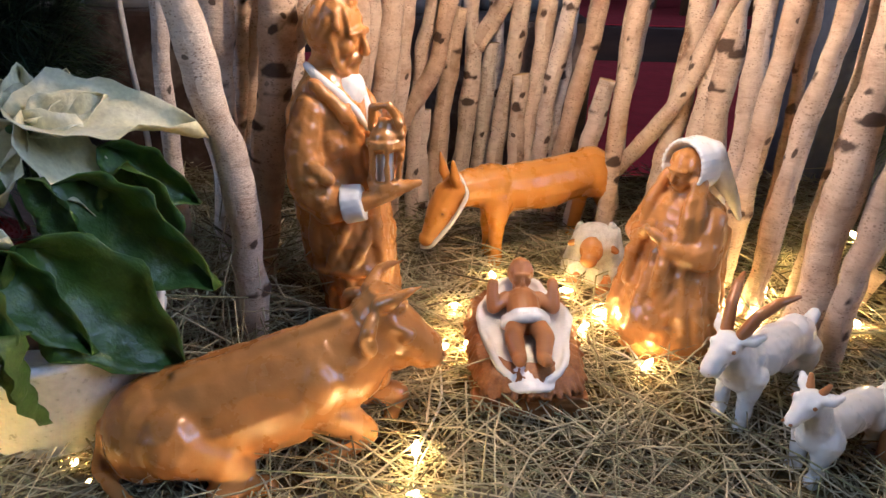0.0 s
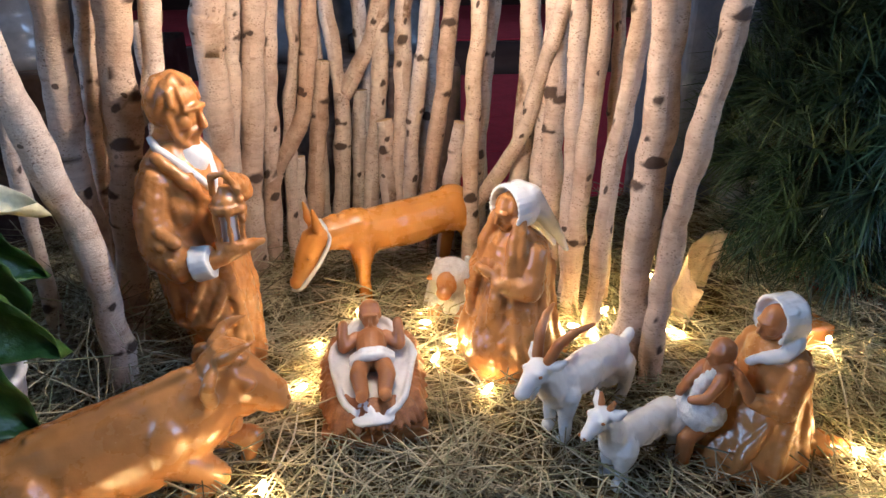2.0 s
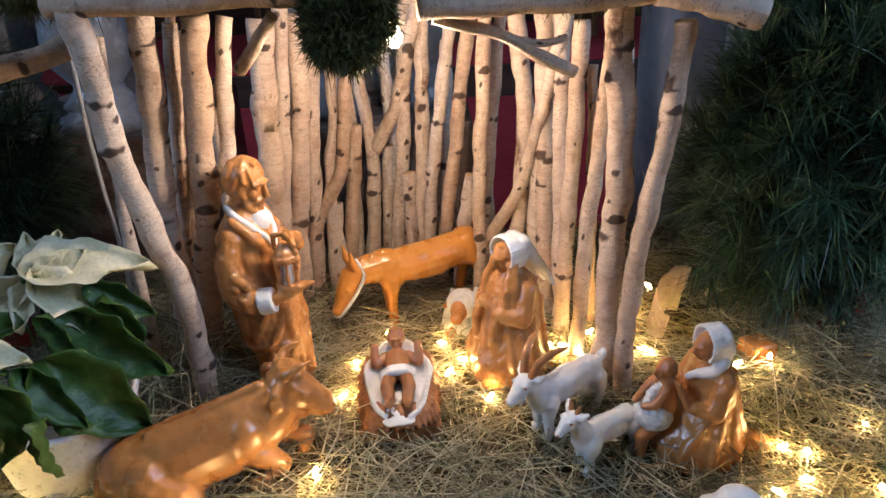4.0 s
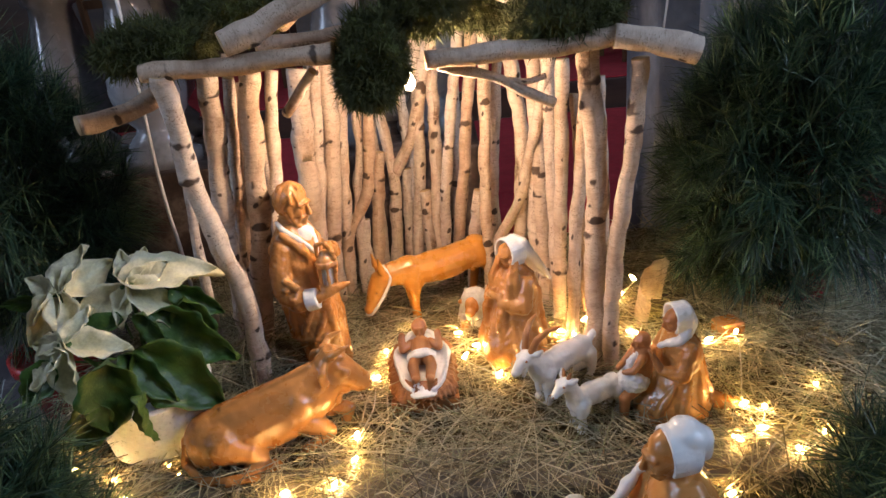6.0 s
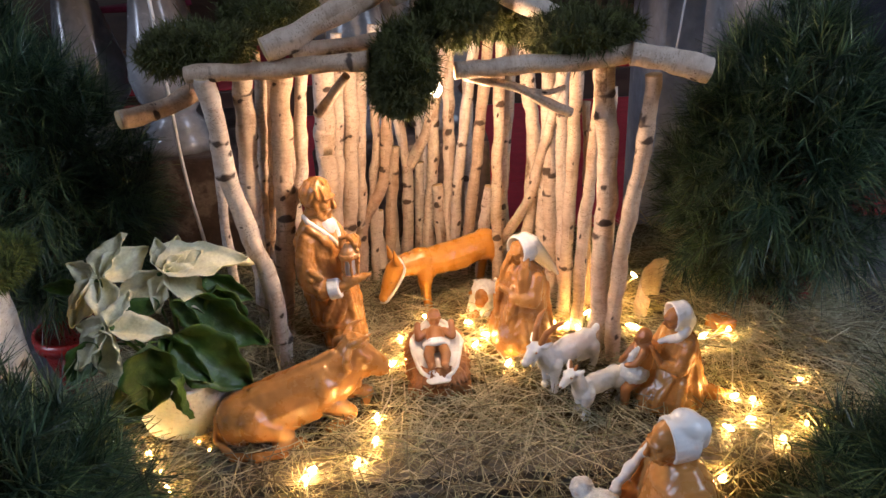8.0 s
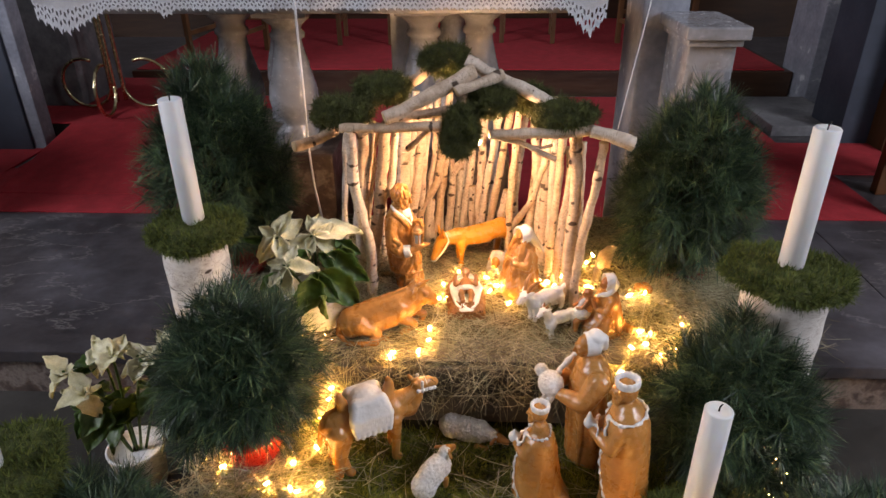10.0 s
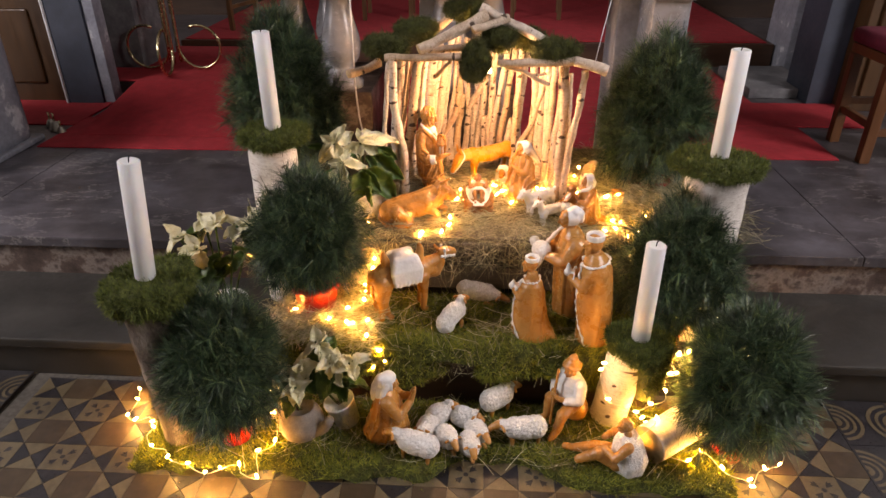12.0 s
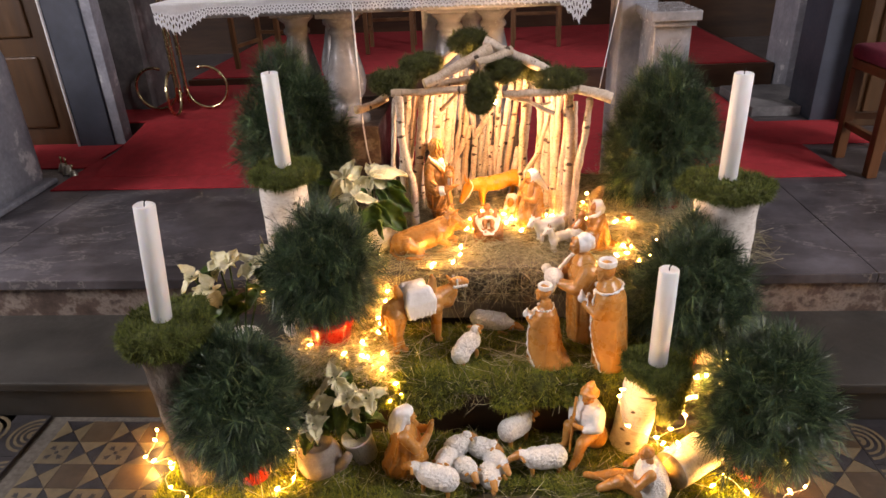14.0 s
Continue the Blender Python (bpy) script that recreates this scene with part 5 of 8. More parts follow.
def king(h, kneel, gift=True):
    """A king in a long cape; a rope trims its collar and both front edges."""
    c, w = bmesh.new(), bmesh.new()
    if kneel:
        rings = [(0, 0.255 * h, 0.22 * h, -0.05 * h, 0), (0.06 * h, 0.235 * h, 0.205 * h, -0.035 * h, 0), (0.20 * h, 0.195 * h, 0.185 * h, 0, 0), (0.38 * h, 0.170 * h, 0.175 * h, 0.005 * h, 0), (0.54 * h, 0.150 * h, 0.165 * h, 0, 0), (0.65 * h, 0.12 * h, 0.14 * h, 0, 0), (0.72 * h, 0.070 * h, 0.075 * h, 0, 0), (0.79 * h, 0.052 * h, 0.056 * h, 0.004 * h, 0)]
    else:
        rings = [(0, 0.16 * h, 0.15 * h, 0, 0), (0.06 * h, 0.145 * h, 0.145 * h, 0, 0), (0.30 * h, 0.145 * h, 0.145 * h, 0, 0), (0.50 * h, 0.14 * h, 0.145 * h, 0, 0), (0.66 * h, 0.13 * h, 0.145 * h, 0, 0), (0.75 * h, 0.095 * h, 0.12 * h, 0, 0), (0.81 * h, 0.05 * h, 0.06 * h, 0, 0)]
    cloth(c, rings, [(0.42 * h, a, 0.01, a + 12 * math.sin(a), 0.015 * h) for a in (112, 150, 196, 236, 290)] + [(0.50 * h, 16, 0.01, 64, 0.026 * h), (0.5 * h, -16, 0.01, -50, 0.026 * h)], 7)
    if kneel:
        limb(c, (-0.10 * h, 0, 0.10 * h, 0.13 * h), (-0.22 * h, 0.02 * h, 0.045 * h, 0.085 * h), (-0.31 * h, 0.03 * h, 0.014 * h, 0.04 * h))
    hz, r = h * 0.875, h * (0.080 if not kneel else 0.088)
    head(c, 0.010, 0, hz, r, True, True)
    s = h * (0.68 if not kneel else 0.62)
    for y in (-1, 1):
        limb(c, (0.01 * h, y * h * 0.10, s, h * 0.05), (h * 0.08, y * h * 0.125, s * 0.80, h * 0.048), (h * 0.185, y * h * 0.04, s * 0.86, h * 0.032))
        rope(w, [(h * 0.172, y * h * 0.012, s * 0.90), (h * 0.166, y * h * 0.058, s * 0.93), (h * 0.160, y * h * 0.085, s * 0.86), (h * 0.164, y * h * 0.07, s * 0.79)], 0.0036)
    crown(w, 0.004, hz + r * 0.72, r * 0.72)
    neck = 0.735 if not kneel else 0.695
    rope(w, [on_robe(rings, neck * h + 0.012 * h * math.cos(radians(a)) * -1, radians(a), -0.003) for a in range(20, 341, 20)], 0.0042 if not kneel else 0.0036)
    for q in (1, -1):
        rope(w, [on_robe(rings, z * h, radians(q * a), -0.0045) for z, a in ((neck, 24), (0.62, 34), (0.54, 20), (0.45, 26), (0.36, 24), (0.27, 36), (0.17, 44), (0.09, 58), (0.015, 68))], 0.0040)
    if gift:
        blob(w, (h * 0.215, 0, s * 0.90), (0.014, 0.013, 0.014))
        limb(w, (h * 0.215, 0, s * 0.94, 0.009), (h * 0.215, 0, s * 1.01, 0.004))
    return [(c, CLAY, 2, 0.0012, 0.014), (w, GLAZE, 2, 0.0006, 0.006)]


def lamb_bearer():
    c, w, n = bmesh.new(), bmesh.new(), bmesh.new()
    h = 0.315
    rings = [(0, 0.052, 0.050, 0, 0), (0.02, 0.048, 0.047, 0, 0), (0.09, 0.046, 0.046, 0, 0), (0.15, 0.043, 0.045, 0, 0), (0.20, 0.040, 0.046, 0, 0), (0.235, 0.030, 0.038, 0, 0), (0.255, 0.016, 0.018, 0, 0)]
    cloth(c, rings, [(0.20, a, 0.005, a + 9 * math.sin(a), 0.009) for a in range(10, 351, 34)], 6)
    head(c, 0.014, 0, 0.282, 0.026, False, False, 8)
    for y in (-1, 1):
        limb(c, (0.0, y * 0.044, 0.222, 0.024), (0.03, y * 0.05, 0.178, 0.021), (0.07, y * 0.018, 0.185, 0.013))
    hood(w, 0.008, 0.284, 0.0215, False)
    blob(w, (-0.006, 0, 0.300), (0.018, 0.020, 0.014), (0, -25, 0))
    limb(w, (-0.016, 0, 0.292, 0.014), (-0.022, -0.004, 0.272, 0.009), (-0.018, -0.016, 0.262, 0.006))
    rope(w, [(-0.01, -0.03, 0.262), (0.02, -0.042, 0.235), (0.058, -0.03, 0.205), (0.08, -0.01, 0.19)], 0.006)
    blob(n, (0.082, -0.005, 0.192), (0.026, 0.032, 0.024))
    blob(n, (0.095, -0.035, 0.205), (0.014, 0.014, 0.014))
    for k, y in enumerate((-0.025, -0.005, 0.02)):
        limb(n, (0.085, y, 0.18, 0.007), (0.092 + 0.006 * k, y - 0.006, 0.148, 0.005))
    return [(c, *CLAYP), (w, *WHITEP), (n, WOOL, 2, 0.0016, 0.006)]


def praying_shepherd():
    c, w = bmesh.new(), bmesh.new()
    h = 0.228
    rings = [(0, 0.066, 0.056, -0.008, 0), (0.03, 0.066, 0.055, -0.006, 0), (0.07, 0.050, 0.048, 0, 0), (0.11, 0.040, 0.045, 0, 0), (0.145, 0.034, 0.044, 0, 0), (0.165, 0.024, 0.032, 0, 0), (0.18, 0.014, 0.016, 0.004, 0)]
    cloth(c, rings, [(0.13, a, 0.006, a + 9 * math.sin(a), 0.010) for a in range(10, 351, 38)], 8)
    head(c, 0.014, 0, 0.196, 0.023, False, False)
    for y in (-1, 1):
        limb(c, (0.0, y * 0.042, 0.155, 0.02), (0.035, y * 0.046, 0.105, 0.017), (0.07, y * 0.012, 0.135, 0.010), (0.082, y * 0.006, 0.165, 0.006))
    hood(w, 0.010, 0.199, 0.025, True, 0, 0.75)
    blob(w, (0.004, 0, 0.211), (0.027, 0.026, 0.019), (0, -18, 0))
    limb(w, (-0.010, 0, 0.205, 0.022), (-0.026, 0.004, 0.182, 0.018), (-0.036, 0.008, 0.150, 0.013), (-0.040, 0.012, 0.128, 0.008))
    for y in (-1, 1):
        limb(w, (0.004, y * 0.020, 0.204, 0.010), (-0.008, y * 0.028, 0.172, 0.008), (-0.016, y * 0.034, 0.148, 0.005))
    return [(c, *CLAYP), (w, GLAZE, 4, 0.0008, 0.010)]


def seated_shepherd():
    c, w, n = bmesh.new(), bmesh.new(), bmesh.new()
    head(c, 0.010, 0, 0.200, 0.023, True, True, 8)
    # felt hat with a drooping brim
    for k in range(18):
        a, b = 2 * math.pi * k / 18, 2 * math.pi * (k + 1) / 18
        limb(c, (0.006 + 0.018 * math.cos(a), 0.018 * math.sin(a), 0.219, 0.0035), (0.006 + 0.027 * math.cos(a), 0.026 * math.sin(a), 0.213 + 0.004 * math.sin(3 * a), 0.0028))
        limb(c, (0.006 + 0.027 * math.cos(a), 0.026 * math.sin(a), 0.213 + 0.004 * math.sin(3 * a), 0.0028), (0.006 + 0.027 * math.cos(b), 0.026 * math.sin(b), 0.213 + 0.004 * math.sin(3 * b), 0.0028))
    limb(c, (0.006, 0, 0.218, 0.022), (0.004, 0, 0.232, 0.016), (0.0, 0, 0.240, 0.010))
    loft(w, [(0.082, 0.038, 0.044, -0.004, 0), (0.11, 0.041, 0.046, -0.004, 0), (0.15, 0.036, 0.047, -0.002, 0), (0.178, 0.022, 0.030, 0, 0)], 8, 0.06)
    blob(c, (-0.022, 0.0, 0.040), (0.040, 0.042, 0.044))
    limb(c, (0.0, -0.026, 0.084, 0.022), (0.050, -0.030, 0.082, 0.019), (0.056, -0.032, 0.032, 0.014), (0.060, -0.034, 0.010, 0.011), (0.078, -0.036, 0.008, 0.009))
    limb(c, (0.0, 0.026, 0.084, 0.022), (0.056, 0.040, 0.070, 0.018), (0.080, 0.048, 0.022, 0.013), (0.104, 0.054, 0.008, 0.009))
    for y in (-1, 1):
        limb(w, (0.0, y * 0.042, 0.158, 0.019), (0.014, y * 0.056, 0.122, 0.017), (0.040, y * 0.032, 0.108, 0.012))
        limb(c, (0.040, y * 0.032, 0.108, 0.009), (0.060, y * 0.008, 0.116, 0.007))
    limb(c, (0.068, 0.0, 0.012, 0.0045), (0.060, -0.004, 0.110, 0.0045), (0.050, -0.006, 0.205, 0.0045))
    limb(n, (-0.030, -0.036, 0.074, 0.018), (0.012, -0.046, 0.070, 0.015))
    return [(c, *CLAYP), (w, GLAZE, 2, 0.0012, 0.010), (n, WOOL, 2, 0.0014, 0.006)]


def reclining_shepherd():
    c, w = bmesh.new(), bmesh.new()
    head(c, 0.012, 0, 0.128, 0.021, False, True, 10)
    loft(w, [(0.0, 0.042, 0.045, -0.01, 0), (0.03, 0.046, 0.05, -0.01, 0), (0.07, 0.038, 0.046, -0.004, 0), (0.10, 0.022, 0.034, 0, 0)], 9, 0.05)
    limb(c, (0.02, -0.02, 0.02, 0.022), (0.075, -0.026, 0.022, 0.017), (0.13, -0.02, 0.014, 0.010), (0.15, -0.018, 0.018, 0.009))
    limb(c, (0.02, 0.02, 0.022, 0.022), (0.07, 0.024, 0.05, 0.017), (0.115, 0.02, 0.016, 0.011))
    for y in (-1, 1):
        limb(c, (0.0, y * 0.036, 0.092, 0.014), (0.03, y * 0.048, 0.06, 0.011), (0.055, y * 0.02, 0.066, 0.008))
    return [(c, *CLAYP), (w, WOOL, 2, 0.0018, 0.006)]


def quadruped(bm, length, height, leg, girth, neck, r_head, snout):
    """A standing beast facing +x: back at height, legs down to 0, head at neck (x, z)."""
    l = length / 2
    blob(bm, (0, 0, height - girth), (l, girth * 0.82, girth))
    blob(bm, (l * 0.62, 0, height - girth * 1.02), (girth * 0.9, girth * 0.8, girth * 0.98))
    blob(bm, (-l * 0.62, 0, height - girth * 0.95), (girth * 0.95, girth * 0.82, girth * 0.97))
    for x, y in ((0.68, 1), (0.60, -1), (-0.72, 1), (-0.66, -1)):
        k = -0.12 if x < 0 else 0.04
        limb(bm, (l * x, y * girth * 0.5, height - girth * 1.25, leg * 1.9), (l * x + l * k, y * girth * 0.55, height * 0.34, leg), (l * x, y * girth * 0.55, leg * 0.8, leg * 0.8), (l * x + leg * 0.6, y * girth * 0.55, leg * 0.5, leg * 0.95))
    nx, nz = neck
    limb(bm, (l * 0.72, 0, height - girth * 0.7, girth * 0.62), (nx, 0, nz, r_head * 0.95))
    limb(bm, (nx, 0, nz, r_head), (nx + snout[0] * 0.6, 0, nz + snout[1] * 0.6, r_head * 0.72), (nx + snout[0], 0, nz + snout[1], r_head * 0.58))


def donkey():
    c, w, e = bmesh.new(), bmesh.new(), bmesh.new()
    limb(c, (-0.078, 0, 0.090, 0.029), (-0.035, 0, 0.086, 0.030), (0.020, 0, 0.084, 0.0295), (0.056, 0, 0.086, 0.027))
    blob(c, (-0.086, 0, 0.090), (0.029, 0.032, 0.034))
    blob(c, (0.050, 0, 0.082), (0.025, 0.028, 0.033))
    blob(c, (-0.015, 0, 0.074), (0.050, 0.026, 0.022))
    for x, y, k in ((0.060, 1, 0.0), (0.048, -1, 0.004), (-0.098, 1, -0.010), (-0.082, -1, -0.008)):
        limb(c, (x, y * 0.015, 0.076, 0.0195), (x + k, y * 0.018, 0.044, 0.0098), (x + k * 0.4, y * 0.018, 0.018, 0.0080), (x, y * 0.018, -0.004, 0.0092))
    limb(c, (0.058, 0, 0.090, 0.029), (0.090, 0, 0.092, 0.0225), (0.116, 0, 0.088, 0.0190))
    limb(c, (0.118, 0, 0.086, 0.0180), (0.130, 0, 0.062, 0.0160), (0.140, 0, 0.040, 0.0120))
    blob(c, (0.143, 0, 0.035), (0.0115, 0.0130, 0.0105))
    for y in (-1, 1):
        limb(c, (0.112, y * 0.010, 0.098, 0.0055), (0.118, y * 0.014, 0.114, 0.0065), (0.122, y * 0.016, 0.134, 0.0025))
        blob(c, (0.130, y * 0.0145, 0.072), (0.005, 0.0045, 0.005))
        blob(c, (0.149, y * 0.007, 0.038), 0.0032)
        blob(e, (0.1325, y * 0.0165, 0.0715), (0.0026, 0.0020, 0.0024))
    # mane, forelock, tail
    for k in range(7):
        limb(c, (0.060 + 0.009 * k, 0.003 * (-1) ** k, 0.114 - 0.0012 * k, 0.0055), (0.064 + 0.009 * k, 0.004 * (-1) ** k, 0.117 - 0.0016 * k, 0.004))
    limb(c, (0.112, 0, 0.108, 0.006), (0.126, 0, 0.098, 0.0045))
    limb(c, (-0.112, 0, 0.098, 0.006), (-0.119, 0.002, 0.070, 0.0045), (-0.117, 0.004, 0.042, 0.006))
    ring = [(0.104, -0.0195, 0.094), (0.108, 0.0, 0.112), (0.104, 0.0195, 0.094), (0.116, 0.0200, 0.070), (0.131, 0.0165, 0.048), (0.146, 0.0100, 0.029), (0.151, 0, 0.026), (0.146, -0.0100, 0.029), (0.131, -0.0165, 0.048), (0.116, -0.0200, 0.070), (0.104, -0.0195, 0.094)]
    limb(w, *[(*q, 0.0030) for q in smooth_path(ring, 0.006)])
    return [(c, OCHRE, 6, 0.0012, 0.022), (w, GLAZE, 1, 0, 1), (e, SKIN, 0, 0, 1)]


def ox():
    c, e = bmesh.new(), bmesh.new()
    limb(c, (-0.088, 0.004, 0.044, 0.042), (-0.040, 0.0, 0.050, 0.048), (0.015, 0.0, 0.060, 0.047), (0.055, 0.0, 0.074, 0.042), (0.084, 0.0, 0.096, 0.031))
    blob(c, (-0.096, 0.0, 0.044), (0.036, 0.045, 0.042))
    limb(c, (-0.070, 0, 0.088, 0.006), (0.0, 0, 0.102, 0.006), (0.060, 0, 0.120, 0.006))
    limb(c, (0.092, 0, 0.110, 0.0275), (0.110, -0.004, 0.095, 0.0240), (0.128, -0.008, 0.080, 0.0185))
    limb(c, (0.088, 0, 0.086, 0.024), (0.104, -0.003, 0.078, 0.019))
    limb(c, (0.074, -0.002, 0.076, 0.022), (0.088, -0.004, 0.056, 0.014))
    blob(c, (0.134, -0.009, 0.075), (0.0125, 0.0170, 0.0130))
    blob(c, (0.092, 0, 0.128), (0.016, 0.020, 0.011))
    for k in range(11):
        a = k * 0.57
        limb(c, (0.093 + 0.007 * math.cos(a), 0.012 * math.sin(a), 0.137, 0.0045), (0.104 + 0.010 * math.cos(a), 0.017 * math.sin(a), 0.128, 0.0038))
    for y in (-1, 1):
        limb(c, (0.088, y * 0.017, 0.133, 0.0072), (0.098, y * 0.026, 0.142, 0.0056), (0.110, y * 0.026, 0.148, 0.0036), (0.122, y * 0.024, 0.150, 0.0016))
        limb(c, (0.080, y * 0.024, 0.126, 0.0055), (0.075, y * 0.033, 0.120, 0.007))
        blob(c, (0.074, y * 0.034, 0.110), (0.0080, 0.0045, 0.0140), (0, -14, 0))
        limb(c, (0.098, y * 0.024, 0.116, 0.0045), (0.112, y * 0.023 - 0.003, 0.108, 0.004))
        blob(c, (0.107, y * 0.0235 - 0.004, 0.106), (0.006, 0.0045, 0.005))
        blob(e, (0.1095, y * 0.0265 - 0.004, 0.1055), (0.0034, 0.0018, 0.0026))
        blob(e, (0.1435, y * 0.010 - 0.010, 0.078), (0.0026, 0.003, 0.003))
    limb(e, (0.140, -0.021, 0.0665, 0.0013), (0.1455, -0.010, 0.0655, 0.0013), (0.140, 0.002, 0.0665, 0.0013))
    limb(c, (0.036, -0.024, 0.050, 0.021), (0.058, -0.030, 0.032, 0.0145), (0.070, -0.032, 0.022, 0.0120), (0.050, -0.038, 0.012, 0.0090), (0.034, -0.040, 0.010, 0.0090))
    limb(c, (0.050, 0.016, 0.040, 0.017), (0.088, 0.008, 0.030, 0.0120), (0.108, 0.002, 0.028, 0.0115), (0.100, -0.004, 0.012, 0.0085))
    limb(c, (-0.078, -0.022, 0.048, 0.034), (-0.046, -0.036, 0.032, 0.020), (-0.034, -0.042, 0.020, 0.013), (-0.052, -0.050, 0.010, 0.0095), (-0.014, -0.054, 0.008, 0.0085))
    blob(c, (0.030, -0.024, 0.066), (0.026, 0.024, 0.036), (0, 22, 0))
    limb(c, (-0.128, 0.0, 0.056, 0.006), (-0.136, -0.016, 0.026, 0.0055), (-0.116, -0.044, 0.010, 0.0065), (-0.080, -0.060, 0.010, 0.0075))
    for k in range(6):
        limb(c, (-0.084, -0.058 - 0.002 * k, 0.012, 0.0045), (-0.040, -0.062 - 0.003 * k, 0.009 + 0.003 * (k % 2), 0.0035))
    return [(c, CLAY, 7, 0.0016, 0.024), (e, SKIN, 0, 0, 1)]


def small_lamb():
    n, c = bmesh.new(), bmesh.new()
    blob(n, (-0.012, 0, 0.036), (0.034, 0.032, 0.036))
    blob(n, (0.002, 0, 0.060), (0.024, 0.026, 0.024))
    r = random.Random(4)
    for k in range(70):
        a, z = r.uniform(0, 2 * math.pi), r.uniform(0.03, 0.075)
        rr = 0.024 + 0.012 * (0.075 - z) / 0.045
        x, y = -0.010 + rr * math.cos(a), rr * math.sin(a)
        if math.cos(a) > 0.75 and z > 0.045:
            continue
        limb(n, (x * 0.9, y * 0.9, z, 0.004), (x * 1.12 - 0.002, y * 1.12, z - 0.020, 0.003))
    blob(c, (0.018, 0, 0.058), (0.016, 0.014, 0.017))
    blob(c, (0.032, 0, 0.050), (0.010, 0.010, 0.009))
    for s in (-1, 1):
        limb(c, (0.012, s * 0.014, 0.064, 0.005), (0.012, s * 0.026, 0.058, 0.004))
        limb(c, (0.010, s * 0.016, 0.02, 0.010), (0.026, s * 0.018, 0.010, 0.008), (0.036, s * 0.018, 0.006, 0.006))
    return [(n, WOOL, 1, 0.0008, 0.005), (c, CLAY, 2, 0, 1)]


def camel():
    """A camel with two small humps and a short scalloped saddle cloth thrown over them."""
    c, w = bmesh.new(), bmesh.new()
    quadruped(c, 0.155, 0.150, 0.0095, 0.036, (0.100, 0.140), 0.014, (0.024, 0.004))
    limb(c, (0.06, 0, 0.115, 0.025), (0.088, 0, 0.102, 0.018), (0.103, 0, 0.122, 0.0135), (0.108, 0, 0.150, 0.012))
    limb(c, (-0.045, 0, 0.120, 0.034), (-0.068, 0, 0.118, 0.028))
    for y in (-1, 1):
        limb(c, (-0.066, y * 0.018, 0.112, 0.022), (-0.074, y * 0.022, 0.075, 0.013), (-0.070, y * 0.022, 0.040, 0.0088), (-0.072, y * 0.022, 0.008, 0.009))
    limb(c, (0.044, 0, 0.150, 0.014), (0.048, 0, 0.176, 0.010), (0.046, 0, 0.188, 0.006))
    limb(c, (-0.044, 0, 0.150, 0.014), (-0.050, 0, 0.172, 0.010), (-0.052, 0, 0.184, 0.006))
    limb(c, (0.108, 0, 0.153, 0.0145), (0.128, 0, 0.154, 0.0115), (0.142, 0, 0.147, 0.0095))
    for y in (-1, 1):
        limb(c, (0.098, y * 0.008, 0.164, 0.005), (0.094, y * 0.014, 0.170, 0.003))
    limb(c, (-0.088, 0, 0.130, 0.007), (-0.098, 0, 0.08, 0.005))
    blob(w, (-0.002, 0, 0.144), (0.041, 0.040, 0.040))
    for y in (-1, 1):
        for k in range(17):
            x = -0.036 + 0.0043 * k
            limb(w, (x * 0.7, y * 0.020, 0.165, 0.013), (x, y * 0.035, 0.140, 0.010), (x, y * 0.0395, 0.116, 0.0060))
        for k in range(7):
            x = -0.034 + 0.0108 * k
            limb(w, (x, y * 0.0400, 0.116, 0.0060), (x, y * 0.0405, 0.107 - 0.003 * (k % 2), 0.0056))
        for k in range(5):
            blob(w, (0.103 + 0.009 * k, y * (0.0135 - 0.001 * k), 0.147 - 0.0015 * k), 0.0046)
            blob(w, (0.112, y * 0.0125, 0.142 + 0.006 * k), 0.0036)
    return [(c, CLAY, 4, 0.0005, 0.012), (w, GLAZE, 4, 0.0006, 0.010)]


def goat(l, h, horns, rise=1.10):
    """rise: the height of the head over that of the back."""
    c, b = bmesh.new(), bmesh.new()
    k = h * rise
    quadruped(c, l, h, 0.0072, h * 0.27, (l * 0.60, k), h * 0.150, (h * 0.26, -h * 0.20))
    limb(c, (l * 0.36, 0, h * 0.66, h * 0.24), (l * 0.50, 0, k - h * 0.14, h * 0.17))
    for y in (-1, 1):
        limb(c, (l * 0.57, y * h * 0.09, k + h * 0.06, 0.0045), (l * 0.53, y * h * 0.18, k + h * 0.09, 0.0055), (l * 0.50, y * h * 0.25, k + h * 0.16, 0.003))
        if horns:
            limb(b, (l * 0.56, y * 0.007, k + h * 0.12, 0.0055), (l * 0.50, y * 0.012, k + h * 0.34, 0.0052), (l * 0.38, y * 0.019, k + h * 0.48, 0.0042), (l * 0.24, y * 0.025, k + h * 0.52, 0.0020))
        else:
            limb(b, (l * 0.56, y * 0.005, k + h * 0.12, 0.0035), (l * 0.545, y * 0.008, k + h * 0.26, 0.0020))
        blob(c, (l * 0.60 + h * 0.09, y * h * 0.105, k + h * 0.02), (0.0045, 0.0035, 0.0042))
        blob(b, (l * 0.60 + h * 0.11, y * h * 0.132, k + h * 0.015), (0.0026, 0.0020, 0.0024))
        blob(b, (l * 0.60 + h * 0.32, y * h * 0.05, k - h * 0.20), (0.0018, 0.0018, 0.0018))
    limb(c, (-l * 0.48, 0, h * 0.84, 0.0065), (-l * 0.55, 0, h * 0.93, 0.0052), (-l * 0.57, 0, h * (0.84 if horns else 1.04), 0.0034))
    if horns:
        limb(c, (l * 0.64, 0, k - h * 0.20, 0.006), (l * 0.65, 0, k - h * 0.36, 0.003))
        blob(c, (-l * 0.30, 0, h * 0.42), (h * 0.16, h * 0.14, h * 0.14))
    return [(c, GLAZE, 3, 0.0014, 0.014), (b, SKIN, 1, 0, 1)]


